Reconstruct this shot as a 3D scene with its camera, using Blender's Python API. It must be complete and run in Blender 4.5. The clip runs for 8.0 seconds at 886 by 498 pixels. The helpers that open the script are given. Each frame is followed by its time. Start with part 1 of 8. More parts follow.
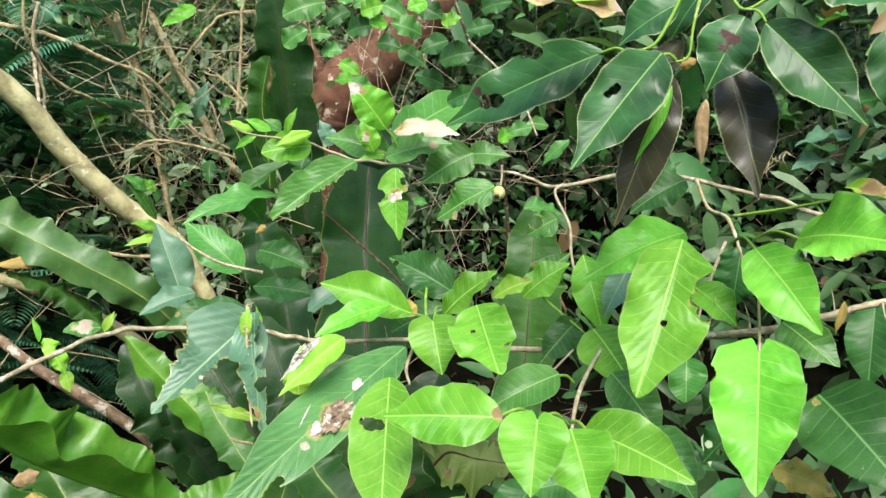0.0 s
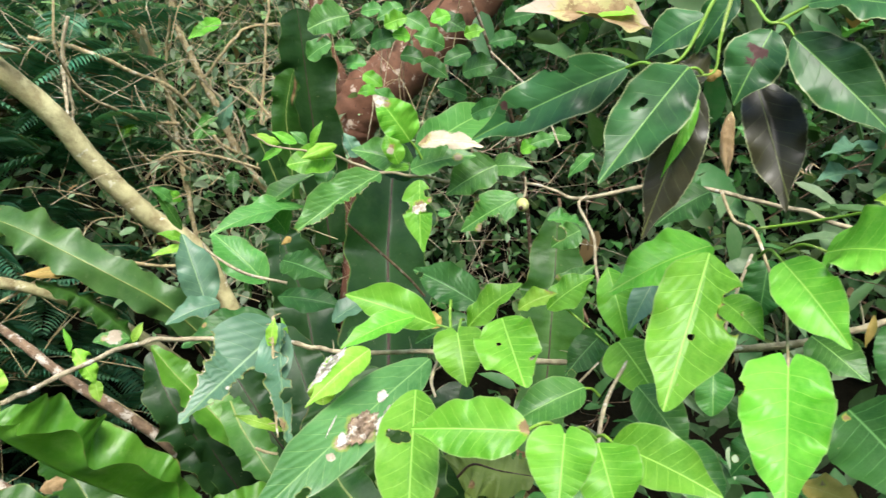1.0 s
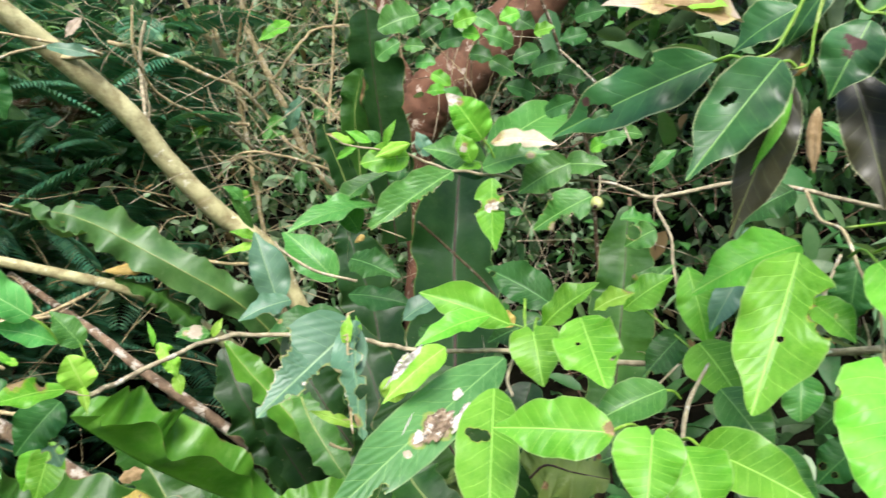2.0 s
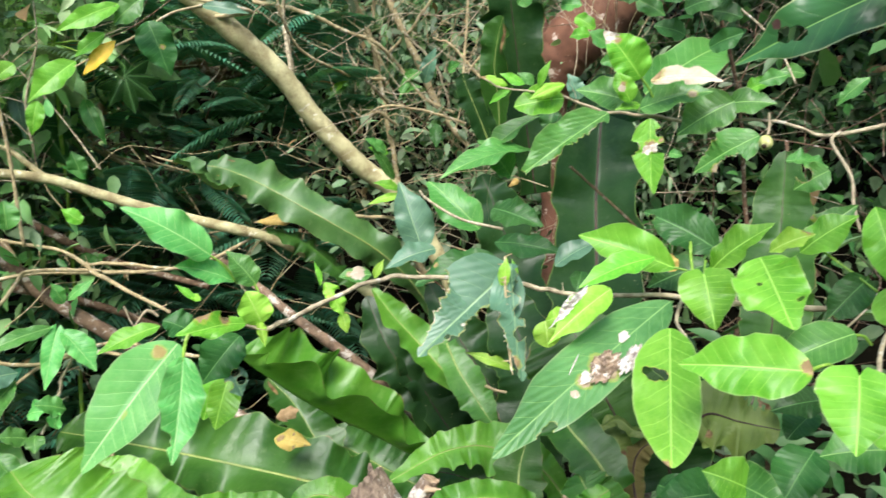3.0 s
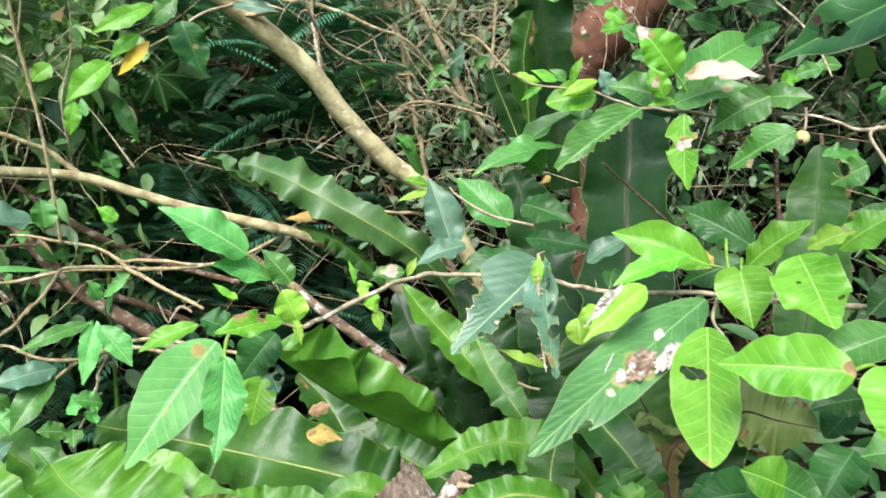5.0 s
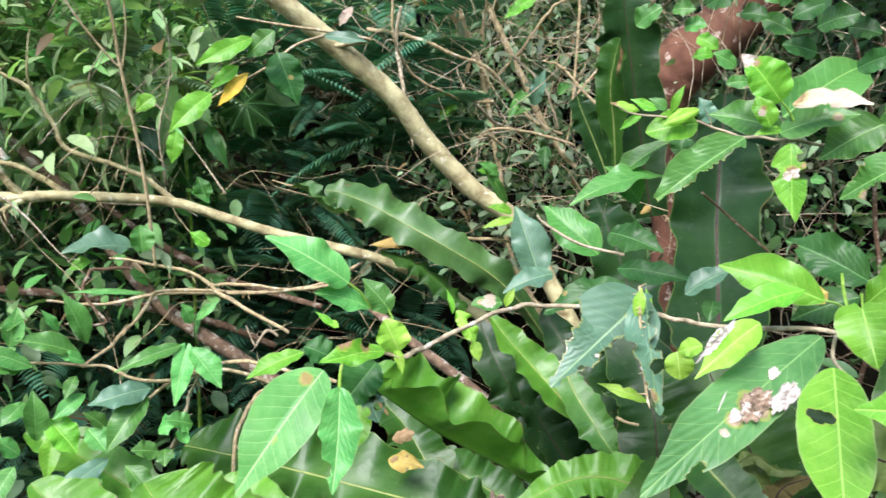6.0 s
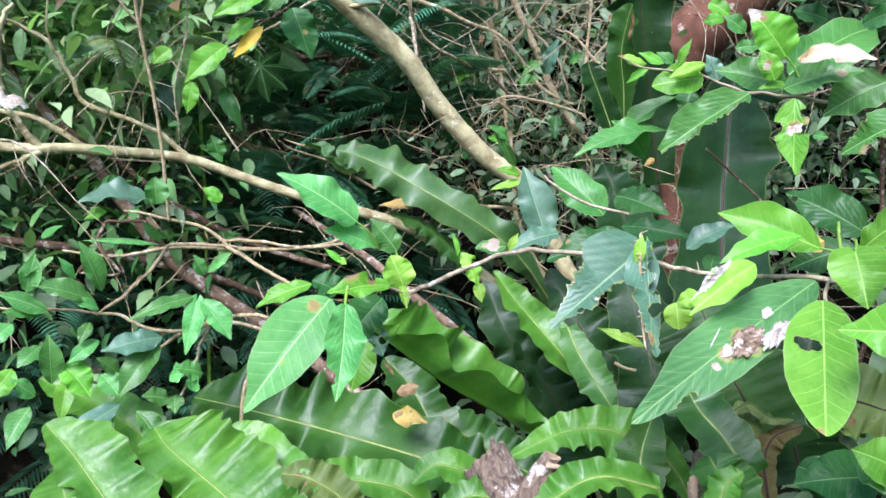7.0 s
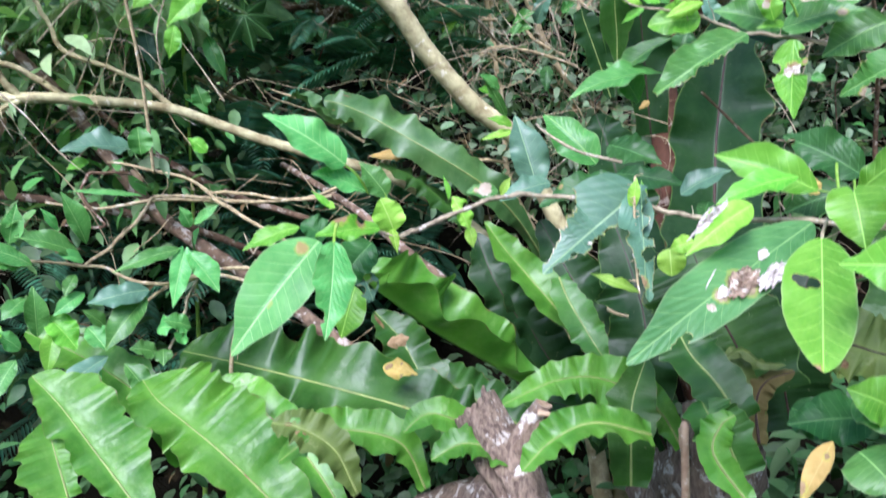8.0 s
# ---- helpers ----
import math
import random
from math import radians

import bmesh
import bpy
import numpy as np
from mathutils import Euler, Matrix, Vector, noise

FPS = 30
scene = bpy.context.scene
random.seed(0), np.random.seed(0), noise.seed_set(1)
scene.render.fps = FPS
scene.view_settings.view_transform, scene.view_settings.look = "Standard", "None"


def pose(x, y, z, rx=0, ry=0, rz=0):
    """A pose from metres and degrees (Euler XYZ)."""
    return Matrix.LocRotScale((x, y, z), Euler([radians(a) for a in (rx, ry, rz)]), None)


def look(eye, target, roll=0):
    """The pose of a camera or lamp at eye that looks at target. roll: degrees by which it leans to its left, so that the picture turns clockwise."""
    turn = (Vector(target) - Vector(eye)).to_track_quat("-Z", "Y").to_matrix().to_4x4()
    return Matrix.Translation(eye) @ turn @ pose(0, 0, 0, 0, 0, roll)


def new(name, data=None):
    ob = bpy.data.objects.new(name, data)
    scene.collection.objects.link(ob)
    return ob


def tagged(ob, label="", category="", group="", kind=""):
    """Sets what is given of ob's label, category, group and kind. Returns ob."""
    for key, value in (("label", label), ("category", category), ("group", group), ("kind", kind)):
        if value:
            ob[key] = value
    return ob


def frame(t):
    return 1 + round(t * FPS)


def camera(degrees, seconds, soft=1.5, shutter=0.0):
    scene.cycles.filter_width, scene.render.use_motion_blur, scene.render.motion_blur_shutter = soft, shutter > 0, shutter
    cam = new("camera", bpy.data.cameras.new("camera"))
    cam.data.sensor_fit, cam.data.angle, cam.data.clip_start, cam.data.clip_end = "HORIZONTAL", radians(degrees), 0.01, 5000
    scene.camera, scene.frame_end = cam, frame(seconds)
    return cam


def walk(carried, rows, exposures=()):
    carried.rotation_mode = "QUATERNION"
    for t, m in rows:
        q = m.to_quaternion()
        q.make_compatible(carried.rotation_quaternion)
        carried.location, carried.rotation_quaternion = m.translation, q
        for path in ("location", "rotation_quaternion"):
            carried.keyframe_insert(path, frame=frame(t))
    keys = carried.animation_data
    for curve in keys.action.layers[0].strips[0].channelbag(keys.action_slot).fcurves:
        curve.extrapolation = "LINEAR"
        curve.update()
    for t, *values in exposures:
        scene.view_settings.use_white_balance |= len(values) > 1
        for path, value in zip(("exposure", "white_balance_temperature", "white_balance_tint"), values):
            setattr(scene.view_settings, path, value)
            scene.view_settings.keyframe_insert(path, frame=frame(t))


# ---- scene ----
cam = camera(59.7, 8.0, soft=1.5, shutter=0.6)
PATH = [
    (0, (-0.003, 0.047, 1.451), (0.007, 2.028, 1.174), -0.0),
    (0.5, (0.001, 0.045, 1.454), (0.006, 2.027, 1.185), 0.2),
    (1, (-0.009, 0.044, 1.455), (-0.049, 2.028, 1.201), -0.1),
    (2.3, (-0.04, 0.046, 1.45), (-0.309, 2.011, 1.195), -0.8),
    (2.5, (-0.051, 0.044, 1.444), (-0.388, 1.995, 1.163), -1.3),
    (3, (-0.076, 0.041, 1.432), (-0.562, 1.95, 1.083), -1.7),
    (3.5, (-0.081, 0.04, 1.433), (-0.599, 1.937, 1.074), -2.0),
    (4, (-0.075, 0.038, 1.432), (-0.6, 1.931, 1.059), -2.2),
    (4.2, (-0.072, 0.038, 1.431), (-0.595, 1.931, 1.055), -2.3),
    (5.3, (-0.094, 0.036, 1.441), (-0.68, 1.917, 1.1), -2.2),
    (5.5, (-0.102, 0.035, 1.443), (-0.725, 1.908, 1.122), -2.2),
    (6, (-0.124, 0.03, 1.446), (-0.831, 1.877, 1.15), -2.4),
    (6.5, (-0.127, 0.025, 1.433), (-0.88, 1.853, 1.128), -2.2),
    (7, (-0.109, 0.002, 1.402), (-0.84, 1.833, 1.065), -1.1),
    (7.5, (-0.112, 0.007, 1.403), (-0.83, 1.838, 1.041), -0.8),
    (8, (-0.116, 0.014, 1.38), (-0.816, 1.836, 0.943), -1.1),
]
walk(cam, [(t, look(eye, target, roll)) for t, eye, target, roll in PATH], [(0, 1.22, 6400, 8), (3, 1.3, 6250, 11), (4.2, 1.3, 6200, 11), (5.5, 1.36, 6050, 16), (6.5, 1.37, 5750, 21), (7, 1.31, 5450, 23), (8, 1.31, 5350, 24)])

# ---------------------------------------------------------------- light
world = bpy.data.worlds.new("sky")
scene.world = world
world.use_nodes = True
SUN_UP, SUN_TURN = 52.0, 176.0
sky = world.node_tree.nodes.new("ShaderNodeTexSky")
sky.sky_type, sky.sun_disc = "NISHITA", False
sky.air_density, sky.dust_density, sky.ozone_density = 1.0, 2.5, 1.0
sky.sun_elevation, sky.sun_rotation = radians(SUN_UP), radians(SUN_TURN)
background = world.node_tree.nodes["Background"]
background.inputs["Strength"].default_value = 0.15
world.node_tree.links.new(sky.outputs[0], background.inputs["Color"])

sun = new("sun", bpy.data.lights.new("sun", "SUN"))
sun.data.energy, sun.data.angle, sun.data.color = 2.1, radians(28), (1.0, 0.97, 0.9)
sun_from = Vector((math.sin(radians(SUN_TURN)) * math.cos(radians(SUN_UP)), math.cos(radians(SUN_TURN)) * math.cos(radians(SUN_UP)), math.sin(radians(SUN_UP))))
sun.matrix_world = look(sun_from * 20, (0, 0, 0))


# ---------------------------------------------------------------- materials
class Nodes:
    """A material's node tree, with short ways to add nodes."""

    def __init__(self, name):
        self.mat = bpy.data.materials.new(name)
        self.mat.use_nodes = True
        self.tree = self.mat.node_tree
        self.shader = self.tree.nodes["Principled BSDF"]
        self.out = self.tree.nodes["Material Output"]

    def add(self, kind):
        return self.tree.nodes.new(kind)

    def put(self, socket, value):
        if isinstance(value, bpy.types.NodeSocket):
            self.tree.links.new(value, socket)
        elif isinstance(value, tuple) and len(value) == 3 and socket.type == "RGBA":
            socket.default_value = (*value, 1)
        else:
            socket.default_value = value

    def math(self, op, a, b=0.0, c=0.0):
        node = self.add("ShaderNodeMath")
        node.operation = op
        for socket, value in zip(node.inputs, (a, b, c)):
            self.put(socket, value)
        return node.outputs[0]

    def mix(self, factor, a, b, blend="MIX"):
        node = self.add("ShaderNodeMix")
        node.data_type, node.blend_type = "RGBA", blend
        self.put(node.inputs[0], factor)
        self.put(node.inputs[6], a)
        self.put(node.inputs[7], b)
        return node.outputs[2]

    def ramp(self, value, low, high, a=0.0, b=1.0):
        node = self.add("ShaderNodeMapRange")
        node.interpolation_type = "SMOOTHSTEP"
        for socket, v in zip(node.inputs, (value, low, high, a, b)):
            self.put(socket, v)
        return node.outputs[0]

    def noise(self, scale, detail=3.0, rough=0.55, where=None, stretch=None):
        node = self.add("ShaderNodeTexNoise")
        if where is None:
            where = self.add("ShaderNodeTexCoord").outputs["Object"]
        if stretch:
            mapping = self.add("ShaderNodeMapping")
            mapping.inputs["Scale"].default_value = stretch
            self.put(mapping.inputs["Vector"], where)
            where = mapping.outputs[0]
        self.put(node.inputs["Vector"], where)
        node.inputs["Scale"].default_value, node.inputs["Detail"].default_value, node.inputs["Roughness"].default_value = scale, detail, rough
        return node.outputs[0]

    def leaf_map(self):
        node = self.add("ShaderNodeUVMap")
        node.uv_map = "leaf"
        return node.outputs[0]

    def wear(self, key):
        node = self.add("ShaderNodeAttribute")
        node.attribute_name = key
        return node.outputs["Fac"]

    def hue(self, colour, hue, sat, value):
        node = self.add("ShaderNodeHueSaturation")
        for key, v in (("Hue", hue), ("Saturation", sat), ("Value", value), ("Color", colour)):
            self.put(node.inputs[key], v)
        return node.outputs[0]

    def bump(self, height, strength, distance):
        node = self.add("ShaderNodeBump")
        self.put(node.inputs["Height"], height)
        node.inputs["Strength"].default_value, node.inputs["Distance"].default_value = strength, distance
        self.put(self.shader.inputs["Normal"], node.outputs[0])
        return node.outputs[0]


def leaf_material(name, colour, vein, rough=0.42, thin_mix=0.3, veins=9.0, slant=0.3, vein_mix=0.75, relief=0.35, margin=0.0, halo=0.5, shine=0.28, dry=(0.36, 0.25, 0.13), blotch=0.25, flecks=0.5, glow=(1.0, 1.15, 0.5)):
    """A broad leaf: midrib and side veins from its own map, blotches, flecks, dead patches; thin enough to pass light."""
    n = Nodes(name)
    uv = n.leaf_map()
    parts = n.add("ShaderNodeSeparateXYZ")
    n.put(parts.inputs[0], uv)
    u = parts.outputs[0]
    v = n.math("ABSOLUTE", n.math("SUBTRACT", parts.outputs[1], 0.5))
    chance = n.add("ShaderNodeObjectInfo").outputs["Random"]
    wobble = n.math("MULTIPLY", n.math("SUBTRACT", n.noise(25.0, 2.0), 0.5), 0.5)
    side = n.math("ADD", n.math("SUBTRACT", n.math("MULTIPLY", u, veins), n.math("MULTIPLY", n.math("POWER", v, 0.85), veins * slant)), wobble)
    tri = n.math("ABSOLUTE", n.math("SUBTRACT", n.math("FRACT", n.math("ADD", side, 40.0)), 0.5))
    line = n.math("MULTIPLY", n.ramp(tri, 0.004, 0.045, 1.0, 0.0), n.ramp(v, 0.25, 0.48, 1.0, 0.25))
    minor = n.math("MULTIPLY", n.ramp(n.math("ABSOLUTE", n.math("SUBTRACT", n.math("FRACT", n.math("ADD", n.math("MULTIPLY", side, 4.0), 40.0)), 0.5)), 0.02, 0.14, 0.13, 0.0), n.ramp(v, 0.02, 0.2))
    mid = n.ramp(v, 0.005, 0.017, 1.0, 0.0)
    fine = n.add("ShaderNodeTexVoronoi")
    fine.feature = "DISTANCE_TO_EDGE"
    fine.inputs["Scale"].default_value = 220.0
    n.put(fine.inputs["Vector"], n.add("ShaderNodeTexCoord").outputs["Object"])
    net = n.ramp(fine.outputs[0], 0.0, 0.1, 0.13, 0.0)
    mask = n.math("MAXIMUM", n.math("MAXIMUM", n.math("MULTIPLY", n.math("MAXIMUM", line, minor), vein_mix), mid), n.math("MULTIPLY", net, vein_mix))
    big = n.noise(11.0, 4.0)
    small = n.noise(90.0, 4.0, 0.65)
    frayed = n.math("MULTIPLY", n.math("SUBTRACT", n.noise(330.0, 4.0, 0.7), 0.5), 1.1)
    base = n.mix(n.ramp(big, 0.3, 0.7), n.hue(colour, 0.5, 1.0, 1.0 - blotch), n.hue(colour, 0.49, 0.95, 1.0 + blotch))
    base = n.mix(n.ramp(small, 0.35, 0.75, 0.0, 0.3), base, n.hue(colour, 0.47, 0.9, 1.4))
    base = n.hue(base, n.math("ADD", 0.494, n.math("MULTIPLY", chance, 0.02)), 1.0, n.math("ADD", 0.8, n.math("MULTIPLY", chance, 0.4)))
    base = n.mix(mask, base, vein)
    if margin:
        base = n.mix(n.math("MULTIPLY", n.ramp(n.wear("rim"), 0.93, 0.995), margin), base, (0.4, 0.45, 0.22))
    speck = n.math("MULTIPLY", n.ramp(n.noise(160.0, 2.0, 0.7), 0.7, 0.76), n.ramp(big, 0.45, 0.6, 0.0, flecks))
    base = n.mix(speck, base, (0.42, 0.36, 0.2))
    dead = n.wear("dead")
    pale = n.wear("pale")
    yellow = n.ramp(n.math("ADD", dead, n.math("MULTIPLY", n.math("SUBTRACT", small, 0.5), 0.3)), 0.08, 0.3)
    base = n.mix(n.math("MULTIPLY", yellow, halo), base, (0.4, 0.4, 0.06))
    brown = n.ramp(n.math("ADD", n.math("MULTIPLY", n.math("SUBTRACT", small, 0.5), 0.6), n.math("ADD", dead, n.math("MULTIPLY", frayed, n.ramp(dead, 0.0, 0.12)))), 0.38, 0.55)
    base = n.mix(brown, base, n.mix(n.ramp(small, 0.35, 0.65), dry, n.hue(dry, 0.5, 1.1, 0.62)))
    chalk = n.ramp(n.math("ADD", n.math("MULTIPLY", n.math("SUBTRACT", small, 0.5), 0.8), n.math("ADD", pale, n.math("MULTIPLY", frayed, n.ramp(pale, 0.0, 0.12)))), 0.5, 0.62)
    base = n.mix(chalk, base, n.mix(n.ramp(n.noise(110.0, 4.0, 0.7), 0.36, 0.54), (0.74, 0.69, 0.6), (0.4, 0.33, 0.24)))
    n.put(n.shader.inputs["Base Color"], base)
    wet = n.math("ADD", rough - 0.08, n.math("MULTIPLY", small, 0.16))
    n.put(n.shader.inputs["Roughness"], n.math("MAXIMUM", wet, n.math("MULTIPLY", n.math("MAXIMUM", brown, chalk), 0.8)))
    n.shader.inputs["Specular IOR Level"].default_value = shine
    quilt = n.math("MULTIPLY", n.ramp(tri, 0.0, 0.5, 0.0, 0.45), n.ramp(v, 0.02, 0.2))
    height = n.math("ADD", n.math("ADD", quilt, n.math("MULTIPLY", big, 2.2)), n.math("SUBTRACT", n.math("MULTIPLY", small, 0.35), n.math("MAXIMUM", n.math("MULTIPLY", mid, 0.8), n.math("MULTIPLY", line, 0.7))))
    normal = n.bump(height, relief, 0.0011)
    thin = n.add("ShaderNodeBsdfTranslucent")
    n.put(thin.inputs["Color"], n.mix(1.0, base, glow, "MULTIPLY"))
    n.put(thin.inputs["Normal"], normal)
    both = n.add("ShaderNodeMixShader")
    n.put(both.inputs[0], n.math("MULTIPLY", n.math("SUBTRACT", 1.0, n.math("MULTIPLY", n.math("MAXIMUM", brown, chalk), 0.6)), thin_mix))
    n.put(both.inputs[1], n.shader.outputs[0])
    n.put(both.inputs[2], thin.outputs[0])
    n.put(n.out.inputs["Surface"], both.outputs[0])
    return n.mat


def frond_material(name, colour, rough=0.33, thin_mix=0.2, shine=0.42):
    """A strap frond: fine cross veins, paler towards the midrib, glossy."""
    n = Nodes(name)
    uv = n.leaf_map()
    parts = n.add("ShaderNodeSeparateXYZ")
    n.put(parts.inputs[0], uv)
    v = n.math("ABSOLUTE", n.math("SUBTRACT", parts.outputs[1], 0.5))
    chance = n.add("ShaderNodeObjectInfo").outputs["Random"]
    fine = n.math("SINE", n.math("MULTIPLY", n.math("SUBTRACT", parts.outputs[0], n.math("MULTIPLY", v, 0.06)), 700.0))
    pleat = n.noise(1.0, 3.0, 0.5, uv, (34.0, 2.2, 1.0))
    lump = n.noise(22.0, 3.0)
    big, small = n.noise(7.0, 4.0), n.noise(60.0, 4.0, 0.65)
    base = n.mix(n.ramp(big, 0.3, 0.7), n.hue(colour, 0.505, 1.0, 0.75), n.hue(colour, 0.485, 1.0, 1.3))
    base = n.mix(n.ramp(small, 0.4, 0.8, 0.0, 0.35), base, n.hue(colour, 0.47, 0.85, 1.5))
    base = n.mix(n.ramp(fine, -1.0, 1.0, 0.0, 0.03), base, n.hue(colour, 0.49, 0.9, 1.6))
    base = n.mix(n.ramp(pleat, 0.35, 0.7, 0.0, 0.16), base, n.hue(colour, 0.51, 1.0, 0.5))
    scuff = n.math("MULTIPLY", n.ramp(n.noise(34.0, 5.0, 0.7), 0.58, 0.68), n.ramp(big, 0.45, 0.6, 0.1, 0.5))
    base = n.mix(scuff, base, n.hue(colour, 0.46, 0.7, 1.9))
    base = n.mix(n.ramp(v, 0.0, 0.18, 0.4, 0.0), base, n.hue(colour, 0.48, 0.95, 1.7))
    base = n.hue(base, 0.5, 1.0, n.math("ADD", 0.8, n.math("MULTIPLY", chance, 0.4)))
    edge = n.math("MULTIPLY", n.ramp(v, 0.475, 0.495), n.ramp(n.noise(30.0), 0.55, 0.65))
    base = n.mix(n.ramp(v, 0.482, 0.495, 0.0, 0.55), base, (0.16, 0.26, 0.06))
    dead = n.wear("dead")
    brown = n.ramp(n.math("ADD", dead, n.math("MULTIPLY", n.math("SUBTRACT", small, 0.5), 0.7)), 0.35, 0.55)
    base = n.mix(n.math("MAXIMUM", brown, n.math("MULTIPLY", edge, 0.7)), base, n.mix(n.ramp(small, 0.4, 0.6), (0.3, 0.19, 0.09), (0.12, 0.06, 0.03)))
    speck = n.math("MULTIPLY", n.ramp(n.noise(140.0, 2.0, 0.7), 0.71, 0.77), 0.6)
    base = n.mix(speck, base, (0.25, 0.24, 0.12))
    n.put(n.shader.inputs["Base Color"], base)
    n.put(n.shader.inputs["Roughness"], n.math("ADD", rough - 0.05, n.math("MULTIPLY", small, 0.18)))
    n.shader.inputs["Specular IOR Level"].default_value = shine
    height = n.math("ADD", n.math("MULTIPLY", small, 0.1), n.math("ADD", n.math("MULTIPLY", pleat, 0.3), n.math("MULTIPLY", lump, 0.9)))
    normal = n.bump(n.math("ADD", height, n.math("MULTIPLY", fine, 0.004)), 0.5, 0.007)
    thin = n.add("ShaderNodeBsdfTranslucent")
    n.put(thin.inputs["Color"], n.mix(1.0, base, (1.0, 1.1, 0.5), "MULTIPLY"))
    n.put(thin.inputs["Normal"], normal)
    both = n.add("ShaderNodeMixShader")
    both.inputs[0].default_value = thin_mix
    n.put(both.inputs[1], n.shader.outputs[0])
    n.put(both.inputs[2], thin.outputs[0])
    n.put(n.out.inputs["Surface"], both.outputs[0])
    return n.mat


def bark_material(name, light, dark, lichen, grain=(1, 1, 1), scale=40.0, patch=9.0, lichen_from=0.58, depth=0.004, rough=0.85, shine=0.3):
    """Bark with mottling at two scales, dark pores and lichen."""
    n = Nodes(name)
    big, mid, small = n.noise(patch, 4.0), n.noise(scale, 4.0, 0.6, stretch=grain), n.noise(scale * 5, 3.0, 0.7)
    base = n.mix(n.ramp(mid, 0.32, 0.68), dark, light)
    base = n.mix(n.ramp(big, 0.35, 0.65, 0.0, 0.5), base, n.hue(light, 0.49, 1.1, 0.8))
    base = n.mix(n.ramp(small, 0.62, 0.72, 0.0, 0.6), base, n.hue(dark, 0.5, 1.0, 0.6))
    spot = n.math("MULTIPLY", n.ramp(n.noise(patch * 2.3, 5.0, 0.65), lichen_from, lichen_from + 0.06), n.ramp(small, 0.3, 0.5))
    base = n.mix(spot, base, lichen)
    n.put(n.shader.inputs["Base Color"], base)
    n.shader.inputs["Roughness"].default_value = rough
    n.shader.inputs["Specular IOR Level"].default_value = shine
    n.bump(n.math("ADD", mid, n.math("MULTIPLY", small, 0.4)), 0.7, depth)
    return n.mat


def plain_leaf_material(name, colour, rough=0.5, thin_mix=0.25, spread=0.5):
    """Small far leaves of one joined mesh: each leaf takes its own shade."""
    n = Nodes(name)
    chance = n.add("ShaderNodeNewGeometry").outputs["Random Per Island"]
    base = n.hue(colour, n.math("ADD", 0.47, n.math("MULTIPLY", chance, 0.05)), n.math("ADD", 0.8, n.math("MULTIPLY", chance, 0.3)),
                 n.math("ADD", 1.0 - spread, n.math("MULTIPLY", n.math("FRACT", n.math("MULTIPLY", chance, 7.13)), 2 * spread)))
    base = n.mix(n.ramp(n.noise(45.0, 4.0), 0.4, 0.7, 0.0, 0.35), base, n.hue(colour, 0.47, 0.8, 1.6))
    base = n.mix(n.ramp(n.math("FRACT", n.math("MULTIPLY", chance, 31.7)), 0.972, 0.977), base, (0.24, 0.16, 0.07))
    n.put(n.shader.inputs["Base Color"], base)
    n.shader.inputs["Roughness"].default_value = rough
    n.bump(n.noise(120.0, 3.0), 0.3, 0.002)
    thin = n.add("ShaderNodeBsdfTranslucent")
    n.put(thin.inputs["Color"], n.mix(1.0, base, (1.0, 1.1, 0.5), "MULTIPLY"))
    both = n.add("ShaderNodeMixShader")
    both.inputs[0].default_value = thin_mix
    n.put(both.inputs[1], n.shader.outputs[0])
    n.put(both.inputs[2], thin.outputs[0])
    n.put(n.out.inputs["Surface"], both.outputs[0])
    return n.mat


BRIGHT = leaf_material("bright_leaf", (0.125, 0.42, 0.016), (0.38, 0.68, 0.12), veins=10.0, thin_mix=0.34, margin=0.4, vein_mix=0.6, shine=0.36, rough=0.38)
MID = leaf_material("green_leaf", (0.062, 0.235, 0.034), (0.27, 0.5, 0.14), veins=11.0, margin=0.35, vein_mix=0.6, dry=(0.42, 0.33, 0.21), shine=0.42, rough=0.38)
FRESH = leaf_material("fresh_leaf", (0.1, 0.4, 0.075), (0.4, 0.68, 0.25), veins=11.0, margin=0.35, vein_mix=0.65, thin_mix=0.34, shine=0.4, rough=0.38, dry=(0.5, 0.4, 0.16))
DEEP = leaf_material("deep_green_leaf", (0.026, 0.105, 0.019), (0.12, 0.27, 0.08), veins=10.0, rough=0.36, thin_mix=0.22, shine=0.22, vein_mix=0.6)
# blue-green leaf, its base colour lifted to imitate reflected sky
BLUE_SHEEN = leaf_material("blue_green_sheen_leaf", (0.09, 0.2, 0.12), (0.24, 0.38, 0.19), veins=9.0, rough=0.38, thin_mix=0.2, vein_mix=0.4, relief=0.25, shine=0.42)
SAGE = leaf_material("sage_leaf", (0.075, 0.215, 0.055), (0.26, 0.46, 0.16), veins=11.0, margin=0.35, vein_mix=0.6, dry=(0.42, 0.33, 0.21), shine=0.45, rough=0.38)
SOFT = leaf_material("soft_green_leaf", (0.24, 0.44, 0.15), (0.25, 0.42, 0.16), veins=6.0, rough=0.5, thin_mix=0.3, vein_mix=0.4, shine=0.3)
# the strong blotch setting paints in a mottled sheen
GLOSSY = leaf_material("glossy_dark_leaf", (0.022, 0.09, 0.022), (0.16, 0.32, 0.08), veins=9.0, rough=0.34, thin_mix=0.1, vein_mix=0.2, relief=0.22, margin=0.8, halo=0.0, blotch=0.55, shine=0.27, dry=(0.1, 0.05, 0.045))
PURPLE = leaf_material("purple_brown_leaf", (0.042, 0.042, 0.018), (0.15, 0.17, 0.06), veins=9.0, rough=0.34, thin_mix=0.1, vein_mix=0.25, relief=0.22, margin=0.6, shine=0.3, blotch=0.6, glow=(1.0, 0.7, 0.5))
